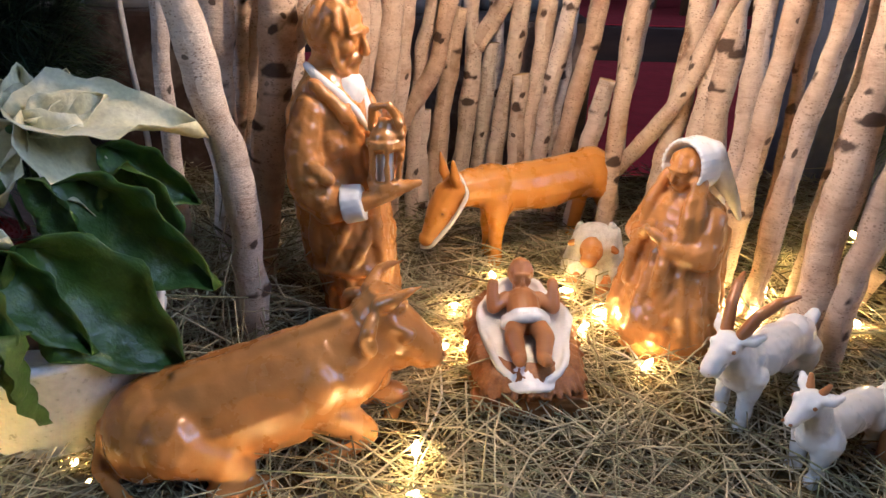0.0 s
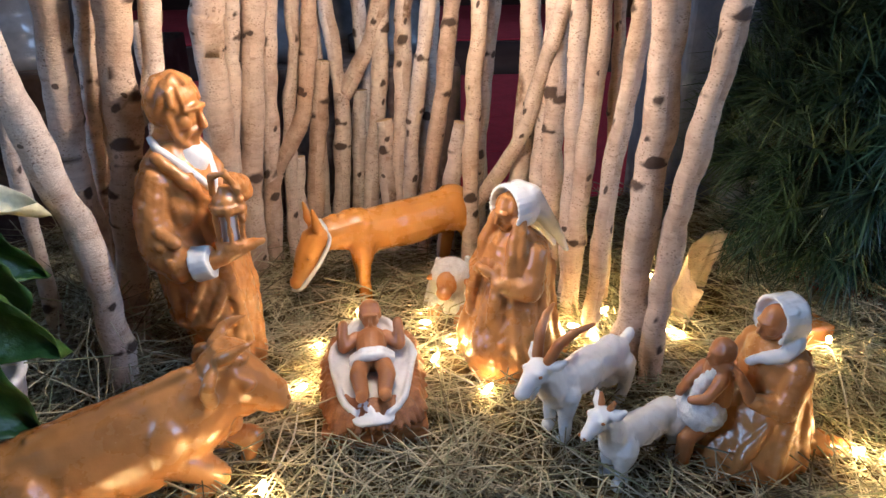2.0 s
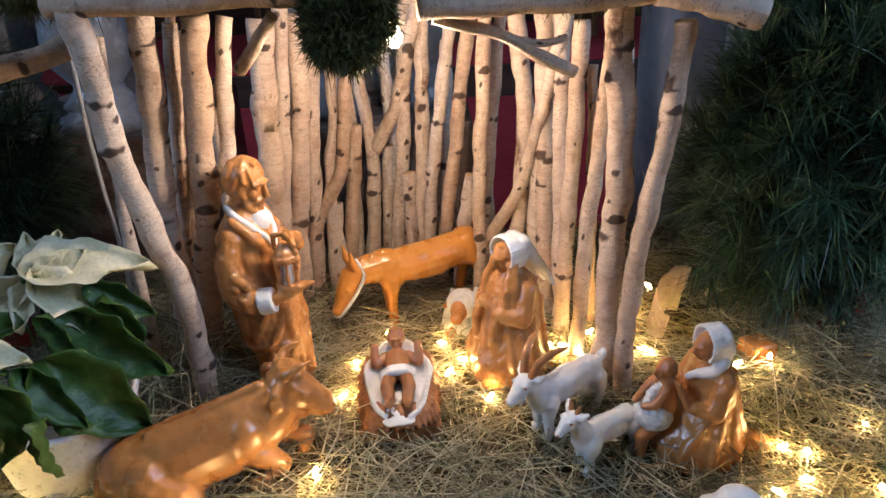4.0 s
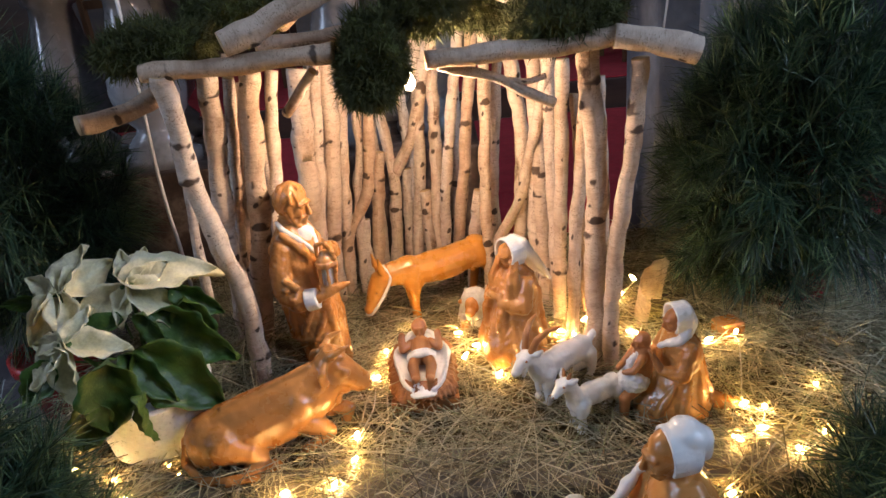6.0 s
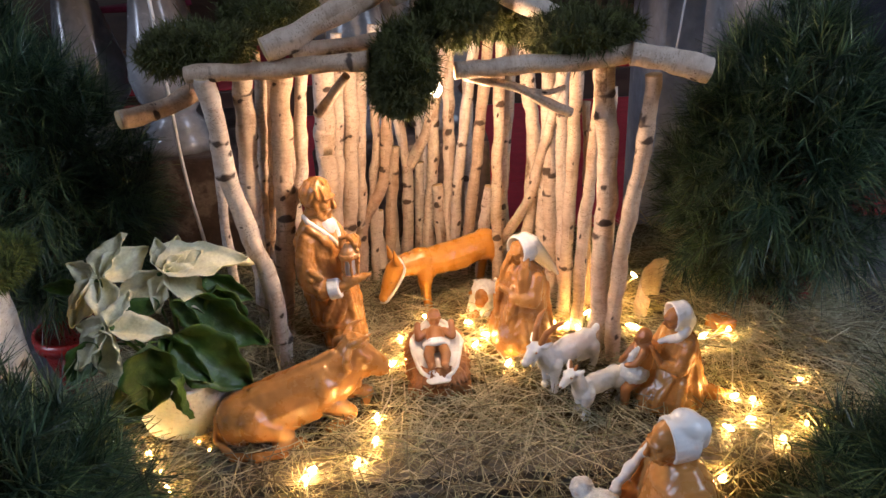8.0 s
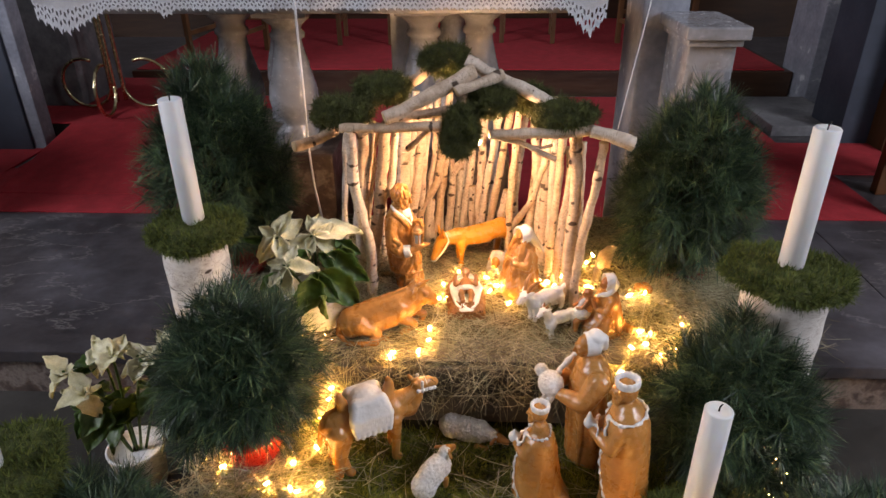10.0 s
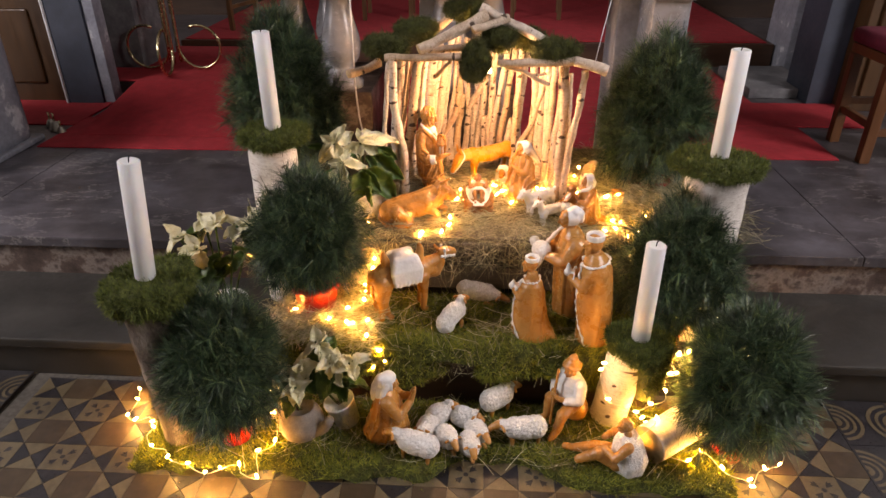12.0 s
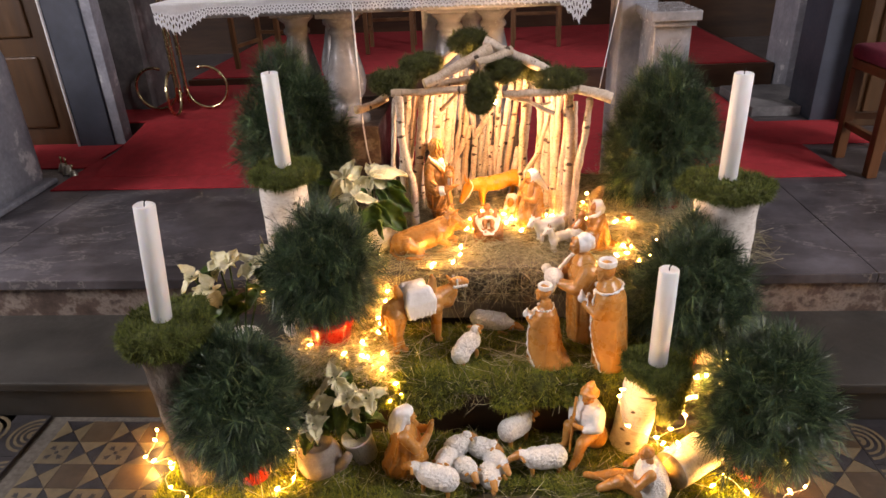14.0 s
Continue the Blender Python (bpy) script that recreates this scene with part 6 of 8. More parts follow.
def sheep(l, h, lying=False, sitting=False):
    n, c = bmesh.new(), bmesh.new()
    g = h * 0.40
    up = g * 0.95 if lying else h - g
    tilt = 28 if sitting else 0
    blob(n, (0, 0, up + (0.01 if sitting else 0)), (l / 2, g * 0.85, g), (0, -tilt, 0))
    blob(n, (l * 0.24, 0, up + g * 0.10 + l * 0.12 * (tilt > 0)), (g * 0.85, g * 0.82, g * 0.9))
    blob(n, (-l * 0.25, 0, up - l * 0.10 * (tilt > 0)), (g * 0.95, g * 0.9, g * 0.98))
    hx, hz = (l * 0.52, up - g * 0.1) if lying else ((l * 0.40, up + l * 0.48) if sitting else (l * 0.54, up + g * 0.55))
    limb(n, (l * 0.3, 0, up + g * 0.2, g * 0.62), (hx, 0, hz, g * 0.42))
    limb(c, (hx + g * 0.25, 0, hz, g * 0.38), (hx + g * 0.9, 0, hz - g * 0.25, g * 0.24))
    for y in (-1, 1):
        limb(c, (hx + g * 0.1, y * g * 0.3, hz + g * 0.15, 0.004), (hx - g * 0.1, y * g * 0.75, hz - g * 0.05, 0.0045))
        if not lying:
            for x in (0.3, -0.3):
                limb(c, (l * x, y * g * 0.4, g * 0.8, 0.008), (l * x, y * g * 0.42, 0.004, 0.006))
        else:
            limb(c, (l * 0.25, y * g * 0.75, g * 0.2, 0.008), (l * 0.42, y * g * 0.7, 0.006, 0.006))
    return [(n, WOOL, 2, 0.0026, 0.0065), (c, CLAY, 2, 0, 1)]


def flock():
    n, c = bmesh.new(), bmesh.new()
    for x, y, z, rz in ((-0.045, 0.055, 0.040, 30), (-0.075, 0.005, 0.034, -110), (0.030, 0.050, 0.038, -20), (-0.015, -0.030, 0.032, -60), (0.052, -0.050, 0.028, -75), (0.072, 0.000, 0.032, -55)):
        a = radians(rz)
        blob(n, (x, y, z), (0.044, 0.032, 0.034), (0, 0, rz))
        blob(n, (x + 0.022 * math.cos(a), y + 0.022 * math.sin(a), z + 0.006), (0.026, 0.026, 0.028), (0, 0, rz))
        hx, hy, hz = x + 0.040 * math.cos(a), y + 0.040 * math.sin(a), z + 0.020
        blob(n, (hx - 0.004 * math.cos(a), hy - 0.004 * math.sin(a), hz + 0.004), 0.0155)
        limb(c, (hx + 0.008 * math.cos(a), hy + 0.008 * math.sin(a), hz, 0.0125), (hx + 0.024 * math.cos(a), hy + 0.024 * math.sin(a), hz - 0.012, 0.0085))
        limb(c, (x + 0.03 * math.cos(a), y + 0.03 * math.sin(a), 0.008, 0.007), (x + 0.050 * math.cos(a), y + 0.050 * math.sin(a), 0.005, 0.006))
        for s in (-1, 1):
            limb(c, (hx - s * 0.010 * math.sin(a), hy + s * 0.010 * math.cos(a), hz + 0.006, 0.0042), (hx - s * 0.023 * math.sin(a), hy + s * 0.023 * math.cos(a), hz + 0.002, 0.0046))
    return [(n, WOOL, 1, 0.0028, 0.0065), (c, CLAY, 2, 0, 1)]


def child():
    c, w = bmesh.new(), bmesh.new()
    h = bmesh.new()
    head(h, 0, 0, 0, 0.0165, False, True)
    up = Matrix(((0, 1, 0, 0), (-0.90, 0, 0.436, 0.052), (0.436, 0, 0.90, 0.048), (0, 0, 0, 1)))
    bmesh.ops.transform(h, matrix=up, verts=h.verts)
    tmp = bpy.data.meshes.new("face")
    h.to_mesh(tmp)
    h.free()
    c.from_mesh(tmp)
    bpy.data.meshes.remove(tmp)
    limb(c, (0, 0.028, 0.034, 0.0165), (0, 0.006, 0.032, 0.0155))
    for s in (-1, 1):
        limb(c, (s * 0.016, 0.032, 0.036, 0.0075), (s * 0.029, 0.020, 0.035, 0.0068), (s * 0.030, 0.030, 0.044, 0.0060), (s * 0.029, 0.038, 0.050, 0.0055))
        limb(c, (s * 0.0095, -0.002, 0.034, 0.0098), (s * 0.0145, -0.022, 0.038, 0.0090), (s * 0.011, -0.042, 0.032, 0.0072), (s * 0.012, -0.050, 0.036, 0.0058))
    for k in range(2):
        limb(w, (-0.019, 0.004 - 0.007 * k, 0.034, 0.005), (-0.008, 0.002 - 0.007 * k, 0.0450, 0.0052), (0.009, 0.003 - 0.007 * k, 0.0450, 0.0052), (0.019, 0.007 - 0.007 * k, 0.034, 0.005))
    # a crimped cloth with a pointed foot end
    plate(w, lambda a: (0.042 + 0.005 * math.sin(3 * a + 0.5) + 0.0025 * math.sin(9 * a), 0.068 + 0.004 * math.sin(5 * a) + 0.008 * max(0.0, -math.sin(a)) ** 8), lambda x, y: 0.024 + 2.2 * x * x + 1.2 * max(0.0, y) ** 2 - 0.5 * max(0.0, -y - 0.045) ** 1.4 + 0.0022 * math.sin(150 * x + 70 * y), 0.0042)
    rim = [(0.041 * math.cos(a) * (1 + 0.07 * math.sin(5 * a)), 0.002 + 0.066 * math.sin(a), 0.025 + 0.003 * math.sin(7 * a) + 0.004 * max(0.0, math.sin(a)), 0.0036) for a in (radians(q) for q in range(-70, 251, 12))]
    limb(w, *rim)
    return [(c, SKIN, 1, 0.0004, 0.010), (w, GLAZE, 2, 0.0006, 0.008)]


def manger():
    s, b = bmesh.new(), bmesh.new()
    r = random.Random(8)
    # a shallow bed of straw that rises to the back, its stalks hanging over the rim
    def top(y):
        return 0.040 + 0.16 * (y + 0.06)
    limb(s, *[(x, y, top(y) - 0.014, 0.014) for x, y in ((-0.030, -0.050), (-0.030, 0.060), (0.0, 0.062), (0.0, -0.055), (0.030, -0.050), (0.030, 0.060))])
    for k in range(230):
        a = 2 * math.pi * k / 230 + r.uniform(-0.03, 0.03)
        q = (abs(math.cos(a) / 0.050) ** 4 + abs(math.sin(a) / 0.068) ** 4) ** 0.25
        x, y = math.cos(a) / q, math.sin(a) / q
        rr = r.uniform(0.96, 1.10)
        limb(s, (x * 0.66, y * 0.70, top(y * 0.7) + 0.004, 0.0030), (x * 0.92, y * 0.92, top(y) - 0.001 + r.uniform(-0.003, 0.003), 0.0030), (x * rr, y * rr, top(y) - 0.011 + r.uniform(-0.005, 0.005), 0.0023))
    box(b, (-0.050, -0.062, 0.0), (0.050, 0.066, 0.024), 0.004)
    for k in range(3):
        box(b, (-0.0525, -0.0645, 0.001 + 0.008 * k), (0.0525, 0.0685, 0.007 + 0.008 * k), 0.0015)
    return [(s, STRAWCLAY, 0, 0.0004, 0.004), (b, SKIN, 1, 0.0008, 0.008)]


def place(x, y, z, rz=0.0, rx=0.0, ry=0.0):
    return pose(x, y, z, rx, ry, rz)


G = "glazed crib figures"
statue("bearded_man_statue", "glazed terracotta statue of a bearded man holding a lantern", "statue", joseph(), place(0.178, 0.918, 0.470, -16), 0.0015, G)
statue("kneeling_woman_statue", "glazed terracotta statue of a kneeling woman with white veil", "statue", mary(), place(0.520, 0.908, 0.464, 212), 0.0015, G, 0.91)
statue("seated_mother_statue", "glazed terracotta statue of a seated mother with white headscarf and child", "statue", seated_mother(), place(0.738, 0.745, 0.454, 190), 0.0015, G, 0.87)
statue("donkey_statue", "glazed orange terracotta donkey with a white halter", "statue", donkey(), place(0.392, 1.078, 0.492, 207), 0.0016, G)
statue("ox_statue", "glazed orange terracotta ox lying in the hay", "statue", ox(), place(0.146, 0.740, 0.450, 21), 0.0017, G)
statue("goat_statue", "white glazed horned goat standing in the hay", "statue", goat(0.122, 0.084, True), place(0.582, 0.803, 0.462, 215), 0.0014, G)
statue("goat_kid_statue", "small white glazed goat kid standing in the hay", "statue", goat(0.094, 0.068, False, 1.26), place(0.618, 0.735, 0.454, 208), 0.0013, G)
statue("lamb_statue", "small glazed lamb with shaggy white wool", "statue", small_lamb(), place(0.459, 0.995, 0.478, 248), 0.0016, G)
statue("manger", "brown glazed straw manger on a plank base", "manger", manger(), place(0.363, 0.838, 0.460, 3), 0.0014, "")
statue("infant_statue", "glazed infant statue lying on a white cloth", "statue", child(), place(0.363, 0.838, 0.493, 3, 13), 0.0013, G)
statue("camel_statue", "glazed terracotta camel with a white saddle cloth", "statue", camel(), place(0.130, 0.458, 0.250, 28), 0.002, G, 1.25)
statue("kneeling_king_statue", "glazed terracotta king kneeling with a white crown", "statue", king(0.275, True), place(0.535, 0.372, 0.246, 158), 0.0022, G)
statue("standing_king_statue", "glazed terracotta king standing in a rope-trimmed robe", "statue", king(0.372, False), place(0.735, 0.350, 0.244, 166, 0, 4), 0.0022, G)
statue("lamb_bearer_statue", "glazed terracotta woman carrying a white lamb", "statue", lamb_bearer(), place(0.683, 0.505, 0.249, 186, 0, 4), 0.0021, G, 1.19)
statue("praying_shepherd_statue", "glazed terracotta shepherd kneeling in prayer", "statue", praying_shepherd(), place(0.112, 0.125, 0.028, 6), 0.0022, G)
statue("seated_shepherd_statue", "glazed terracotta shepherd with a hat sitting on a stump", "statue", seated_shepherd(), place(0.660, 0.212, 0.032, 210), 0.0019, G)
statue("reclining_shepherd_statue", "glazed terracotta shepherd reclining in a woolly vest", "statue", reclining_shepherd(), place(0.800, 0.036, 0.030, 172), 0.002, G, 1.12)
GS = "white glazed sheep"
statue("sheep_statue", "white woolly glazed sheep lying on moss", "statue", sheep(0.150, 0.086, True), place(0.368, 0.540, 0.250, -17), 0.002, GS)
statue("sheep_statue", "white woolly glazed sheep sitting upright on moss", "statue", sheep(0.105, 0.084, False, True), place(0.290, 0.375, 0.236, 48), 0.002, GS)
statue("sheep_statue", "white woolly glazed sheep standing on moss", "statue", sheep(0.125, 0.094), place(0.208, 0.034, 0.024, 164), 0.002, GS)
statue("sheep_statue", "white woolly glazed sheep grazing on moss", "statue", sheep(0.130, 0.092), place(0.520, 0.116, 0.024, 190), 0.002, GS)
statue("sheep_statue", "white woolly glazed sheep standing on moss", "statue", sheep(0.10, 0.095), place(0.440, 0.240, 0.026, 35), 0.002, GS)
statue("flock_statue", "cluster of white woolly glazed sheep lying together", "statue", flock(), place(0.305, 0.118, 0.026, 0), 0.002, GS)

# ---- fairy lights ----
bulb_me = None


def fairy(label, points, seed, extra=1, loop=0.012):
    """A string of small LEDs: a thin twisted cable with a glowing bulb at each point."""
    global bulb_me
    r = random.Random(seed)
    t = thing("fairy_lights", label, "string lights", "fairy light strings", at=pose(0, 0, 0))
    path = []
    for a, b in zip(points, points[1:]):
        a, b = Vector(a), Vector(b)
        path.append(a - Vector((0, 0, 0.005)))
        if (b - a).length > 0.05:
            path.append((a + b) / 2 + Vector((r.uniform(-1, 1), r.uniform(-1, 1), 0)) * loop * 1.5 + Vector((0, 0, 0.002)))
    path.append(Vector(points[-1]))
    cable = part("cable", tube(bmesh.new(), path, 0.0011, 5, 0.012), WIRE, t, "thin clear cable")
    if bulb_me is None:
        bm = bmesh.new()
        bmesh.ops.create_icosphere(bm, subdivisions=2, radius=1.0, matrix=Matrix.Diagonal((0.0029, 0.0029, 0.0075, 1)))
        bulb_me = mesh_of("bulb", bm, BULB)
    for p in points:
        ob = new("bulb", bulb_me)
        ob.parent = cable
        ob.matrix_basis = pose(p[0], p[1], p[2] + 0.004, r.uniform(40, 110), 0, r.uniform(0, 360))
    return t


CRIB = [(0.171, 0.605, 0.454), (0.177, 0.624, 0.456), (0.243, 0.630, 0.457), (0.266, 0.673, 0.462), (0.267, 0.711, 0.473), (0.285, 0.846, 0.481), (0.310, 0.855, 0.482), (0.297, 0.916, 0.488), (0.341, 0.979, 0.495), (0.423, 0.952, 0.492), (0.432, 0.886, 0.485), (0.485, 0.831, 0.479), (0.453, 0.907, 0.491), (0.580, 0.927, 0.496), (0.602, 0.933, 0.490), (0.623, 0.914, 0.488), (0.649, 0.963, 0.493)]
EAST = [(0.733, 0.965, 0.565), (0.731, 1.036, 0.501), (0.752, 0.988, 0.496), (0.727, 0.909, 0.487), (0.717, 0.916, 0.488), (0.823, 0.846, 0.503), (0.865, 0.846, 0.512), (0.829, 0.722, 0.467), (0.855, 0.714, 0.466), (0.794, 0.658, 0.460), (0.833, 0.673, 0.462), (0.864, 0.630, 0.457), (0.910, 0.658, 0.460), (0.750, 0.569, 0.450), (0.947, 0.752, 0.470), (1.055, 0.800, 0.405), (1.120, 0.900, 0.385), (1.175, 1.000, 0.365)]
CASCADE = [(-0.020, 0.715, 0.442), (0.004, 0.695, 0.442), (0.010, 0.612, 0.436), (0.019, 0.575, 0.376), (0.010, 0.575, 0.338), (-0.018, 0.575, 0.269), (-0.001, 0.501, 0.292), (-0.001, 0.449, 0.292), (-0.047, 0.397, 0.292), (-0.155, 0.422, 0.292), (-0.213, 0.380, 0.292), (-0.094, 0.331, 0.292), (-0.034, 0.318, 0.292), (-0.016, 0.313, 0.292), (0.029, 0.333, 0.292), (0.039, 0.253, 0.292)]
DROP = [(0.075, 0.255, 0.234), (0.089, 0.255, 0.195), (0.102, 0.255, 0.140), (0.054, 0.255, 0.168), (-0.088, 0.255, 0.120), (-0.245, 0.152, 0.146), (-0.231, 0.108, 0.105)]
FLOORS = [(-0.736, 0.272, 0.030), (-0.721, 0.225, 0.030), (-0.717, 0.150, 0.030), (-0.683, 0.134, 0.030), (-0.627, 0.126, 0.030), (-0.600, 0.085, 0.050), (-0.570, 0.010, 0.050), (-0.505, -0.030, 0.050), (-0.437, -0.051, 0.050), (-0.378, -0.075, 0.045), (-0.340, -0.062, 0.050), (-0.290, -0.046, 0.050), (-0.226, -0.088, 0.050), (-0.253, 0.009, 0.050), (-0.215, 0.050, 0.050), (-0.249, 0.170, 0.050)]
RUP = [(1.087, 0.400, 0.343), (1.123, 0.400, 0.294), (1.111, 0.400, 0.265), (1.100, 0.400, 0.219), (1.020, 0.310, 0.223), (0.992, 0.310, 0.215), (0.996, 0.310, 0.145), (0.973, 0.310, 0.138), (0.972, 0.310, 0.074)]
RLOW = [(0.727, 0.125, 0.317), (0.720, 0.125, 0.294), (0.745, 0.095, 0.215), (0.884, 0.080, 0.165), (0.838, 0.066, 0.100), (0.919, 0.060, 0.050), (0.981, 0.040, 0.050), (1.025, 0.081, 0.050), (1.066, 0.017, 0.050), (1.128, -0.022, 0.050), (1.127, -0.046, 0.050), (1.183, 0.022, 0.050), (1.231, 0.039, 0.050), (1.157, 0.000, 0.193)]
HANG = [(1.023, 0.200, 0.363), (0.977, 0.200, 0.309), (0.953, 0.200, 0.303), (0.956, 0.200, 0.231), (0.939, 0.200, 0.231), (0.936, 0.200, 0.162), (0.893, 0.185, 0.125), (0.850, 0.170, 0.105), (0.872, 0.170, 0.082), (0.888, 0.165, 0.068)]
SIDE = [(-0.40, 0.560, 0.400), (-0.34, 0.575, 0.410), (-0.26, 0.620, 0.42), (-0.205, 0.730, 0.436), (-0.157, 0.713, 0.454), (-0.082, 0.678, 0.456), (-0.051, 0.639, 0.454), (-0.027, 0.604, 0.452)]
fairy("warm white fairy lights strung through the crib hay", CRIB, 1)
fairy("warm white fairy lights in the hay beside the stable", EAST, 2)
fairy("warm white fairy lights falling past the camel", CASCADE, 3)
fairy("warm white fairy lights beside the poinsettia", DROP, 4)
fairy("warm white fairy lights looped on the floor moss", FLOORS, 5)
fairy("warm white fairy lights hanging below a pine", RUP, 6)
fairy("warm white fairy lights round the lying birch log", RLOW, 7)
fairy("warm white fairy lights hanging beside a candle log", HANG, 9)
fairy("warm white fairy lights at the foot of a candle log", SIDE, 8)
lamp = thing("stable_light", "small warm light bulb hidden under the stable roof", "lamp", at=pose(0.388, 0.862, 0.950))
part("bulb", spin(bmesh.new(), [(0.004, -0.012), (0.009, -0.006), (0.010, 0.0), (0.007, 0.008), (0.004, 0.012)], 14), LAMPGLASS, lamp)
part("socket", spin(bmesh.new(), [(0.006, 0.0125), (0.008, 0.0126), (0.008, 0.034), (0.003, 0.036)], 12), WIRE, lamp)

# ---- poinsettias ----
def leaf_mesh(name, l, w, mat, curl, seed):
    """A pointed leaf along +x with a folded midrib, wavy rim and drooping tip."""
    r = random.Random(seed)
    bm = bmesh.new()
    nu, nv = 16, 8
    rows = []
    for i in range(nu + 1):
        s = i / nu
        half = w * 0.5 * (math.sin(math.pi * s ** 0.75) ** 0.85 if 0 < s < 1 else 0.0) * (1 + 0.10 * math.sin(s * 19 + seed))
        row = []
        for j in range(nv + 1):
            q = j / nv * 2 - 1
            z = 0.26 * w * abs(q) ** 1.3 * (1 - 0.5 * s) + 0.030 * w * math.cos(26 * s - 7 * abs(q)) - curl * l * s * s + 0.035 * l * math.sin(s * 9 + q * 3 + seed) * abs(q)
            row.append(bm.verts.new((l * s * (1 - 0.12 * curl), half * q, z + 0.004 * (1 - abs(q)) * -1)))
        rows.append(row)
    for a, b in zip(rows, rows[1:]):
        for j in range(nv):
            bm.faces.new((a[j], b[j], b[j + 1], a[j + 1]))
    bmesh.ops.remove_doubles(bm, verts=bm.verts, dist=0.0004)
    bmesh.ops.solidify(bm, geom=bm.faces[:], thickness=0.0006)
    return mesh_of(name, bm, mat)


BRACTS = [leaf_mesh("bract", 0.082 * k, 0.060 * k, BRACT, c, s) for k, c, s in ((1.0, 0.25, 1), (0.85, 0.1, 2), (1.1, 0.5, 3), (0.6, -0.15, 4))]
LEAVES = [leaf_mesh("leaf", 0.108 * k, 0.088 * k, LEAF, c, s) for k, c, s in ((1.0, 0.35, 5), (0.85, 0.2, 6), (1.15, 0.6, 7))]


def poinsettia(at, pot, heads, n_leaf, seed, label, size=1.0, pot_r=0.07, pot_h=0.085, greens=(), belly=False):
    r = random.Random(seed)
    t = thing("poinsettia", label, "potted plant", "white poinsettias", at=pose(*at))
    if belly:
        shape = [(pot_r * f, pot_h * z) for f, z in ((0.70, 0), (0.92, 0.12), (1.06, 0.36), (1.05, 0.58), (0.88, 0.80), (0.70, 0.92), (0.72, 1.0), (0.64, 1.0), (0.60, 0.9))]
        part("pot", spin(bmesh.new(), shape, 28), pot, t, "old grey clay jug")
    else:
        part("pot", spin(bmesh.new(), [(pot_r * 0.8, 0), (pot_r * 0.98, pot_h * 0.92), (pot_r * 1.02, pot_h * 0.93), (pot_r * 1.02, pot_h), (pot_r * 0.94, pot_h), (pot_r * 0.9, pot_h * 0.9)], 28), pot, t, "white glazed plant pot" if pot is WHITE_POT else "old grey clay pot")
    part("soil", spin(bmesh.new(), [(pot_r * (0.6 if belly else 0.9), pot_h * 0.86), (0.01, pot_h * 0.9)], 20), TWIG, t)

    def put(kind, me, p, az, el, roll, face=Matrix.Identity(4), under=None):
        ob = new(kind, me)
        ob.parent = under or t
        ob.matrix_basis = Matrix.Translation(p) @ face @ Euler((0, 0, radians(az))).to_matrix().to_4x4() @ Euler((0, radians(-el), 0)).to_matrix().to_4x4() @ Euler((radians(roll), 0, 0)).to_matrix().to_4x4() @ Matrix.Scale(size, 4)

    for hx, hy, hz, az in greens:
        part("stem", tube(bmesh.new(), [(hx * 0.15, hy * 0.15, pot_h * 0.85), (hx, hy, hz)], 0.0035, 6), LEAF, t)
        for k in range(5):
            put("leaf", LEAVES[r.randrange(3)], (hx * (1 - 0.1 * k), hy * (1 - 0.1 * k), hz - 0.02 * k), az + r.uniform(-70, 70), r.uniform(-50, 0), r.uniform(-30, 30))
    face = Euler((radians(26), 0, 0)).to_matrix().to_4x4()
    for hx, hy, hz in heads:
        stem = part("stem", tube(bmesh.new(), [(hx * 0.15, hy * 0.15, pot_h * 0.85), (hx * 0.6, hy * 0.6, pot_h + (hz - pot_h) * 0.6), (hx, hy, hz)], 0.0035, 6), LEAF, t)
        n = r.randint(5, 7)
        for k in range(n):
            put("bract", BRACTS[r.randrange(4)], (hx, hy, hz - 0.004 * (k % 2)), 360 / n * k + r.uniform(-22, 22), r.uniform(5, 60) - 45 * (k % 2), r.uniform(-35, 35), face, stem)
        for k in range(3):
            bmc = bmesh.new()
            blob(bmc, (hx + r.uniform(-0.008, 0.008), hy + r.uniform(-0.008, 0.008), hz + 0.004), 0.004)
            part("floret", bmc, LEAF, t)
        for k in range(n_leaf):
            s = r.uniform(0.35, 0.92)
            put("leaf", LEAVES[r.randrange(3)], (hx * s, hy * s, pot_h + (hz - pot_h) * s), r.uniform(0, 360), r.uniform(-25, 18), r.uniform(-30, 30))
    return t


def laid(kind, me, l, w, base, tip, parent, normal=(0.1, -0.75, 0.65), roll=0.0):
    """A leaf mesh of length l laid from base to tip, its upper side towards normal, w times as wide as it is drawn."""
    base, tip = Vector(base), Vector(tip)
    x = tip - base
    k = x.length / l
    x.normalize()
    z = Vector(normal) - x * x.dot(Vector(normal))
    z.normalize()
    z = Matrix.Rotation(radians(roll), 3, x) @ z
    m = Matrix((x, z.cross(x), z)).transposed().to_4x4()
    ob = new(kind, me)
    ob.parent = parent
    ob.matrix_basis = Matrix.Translation(base) @ m @ Matrix.Diagonal((k, k * w, k, 1))


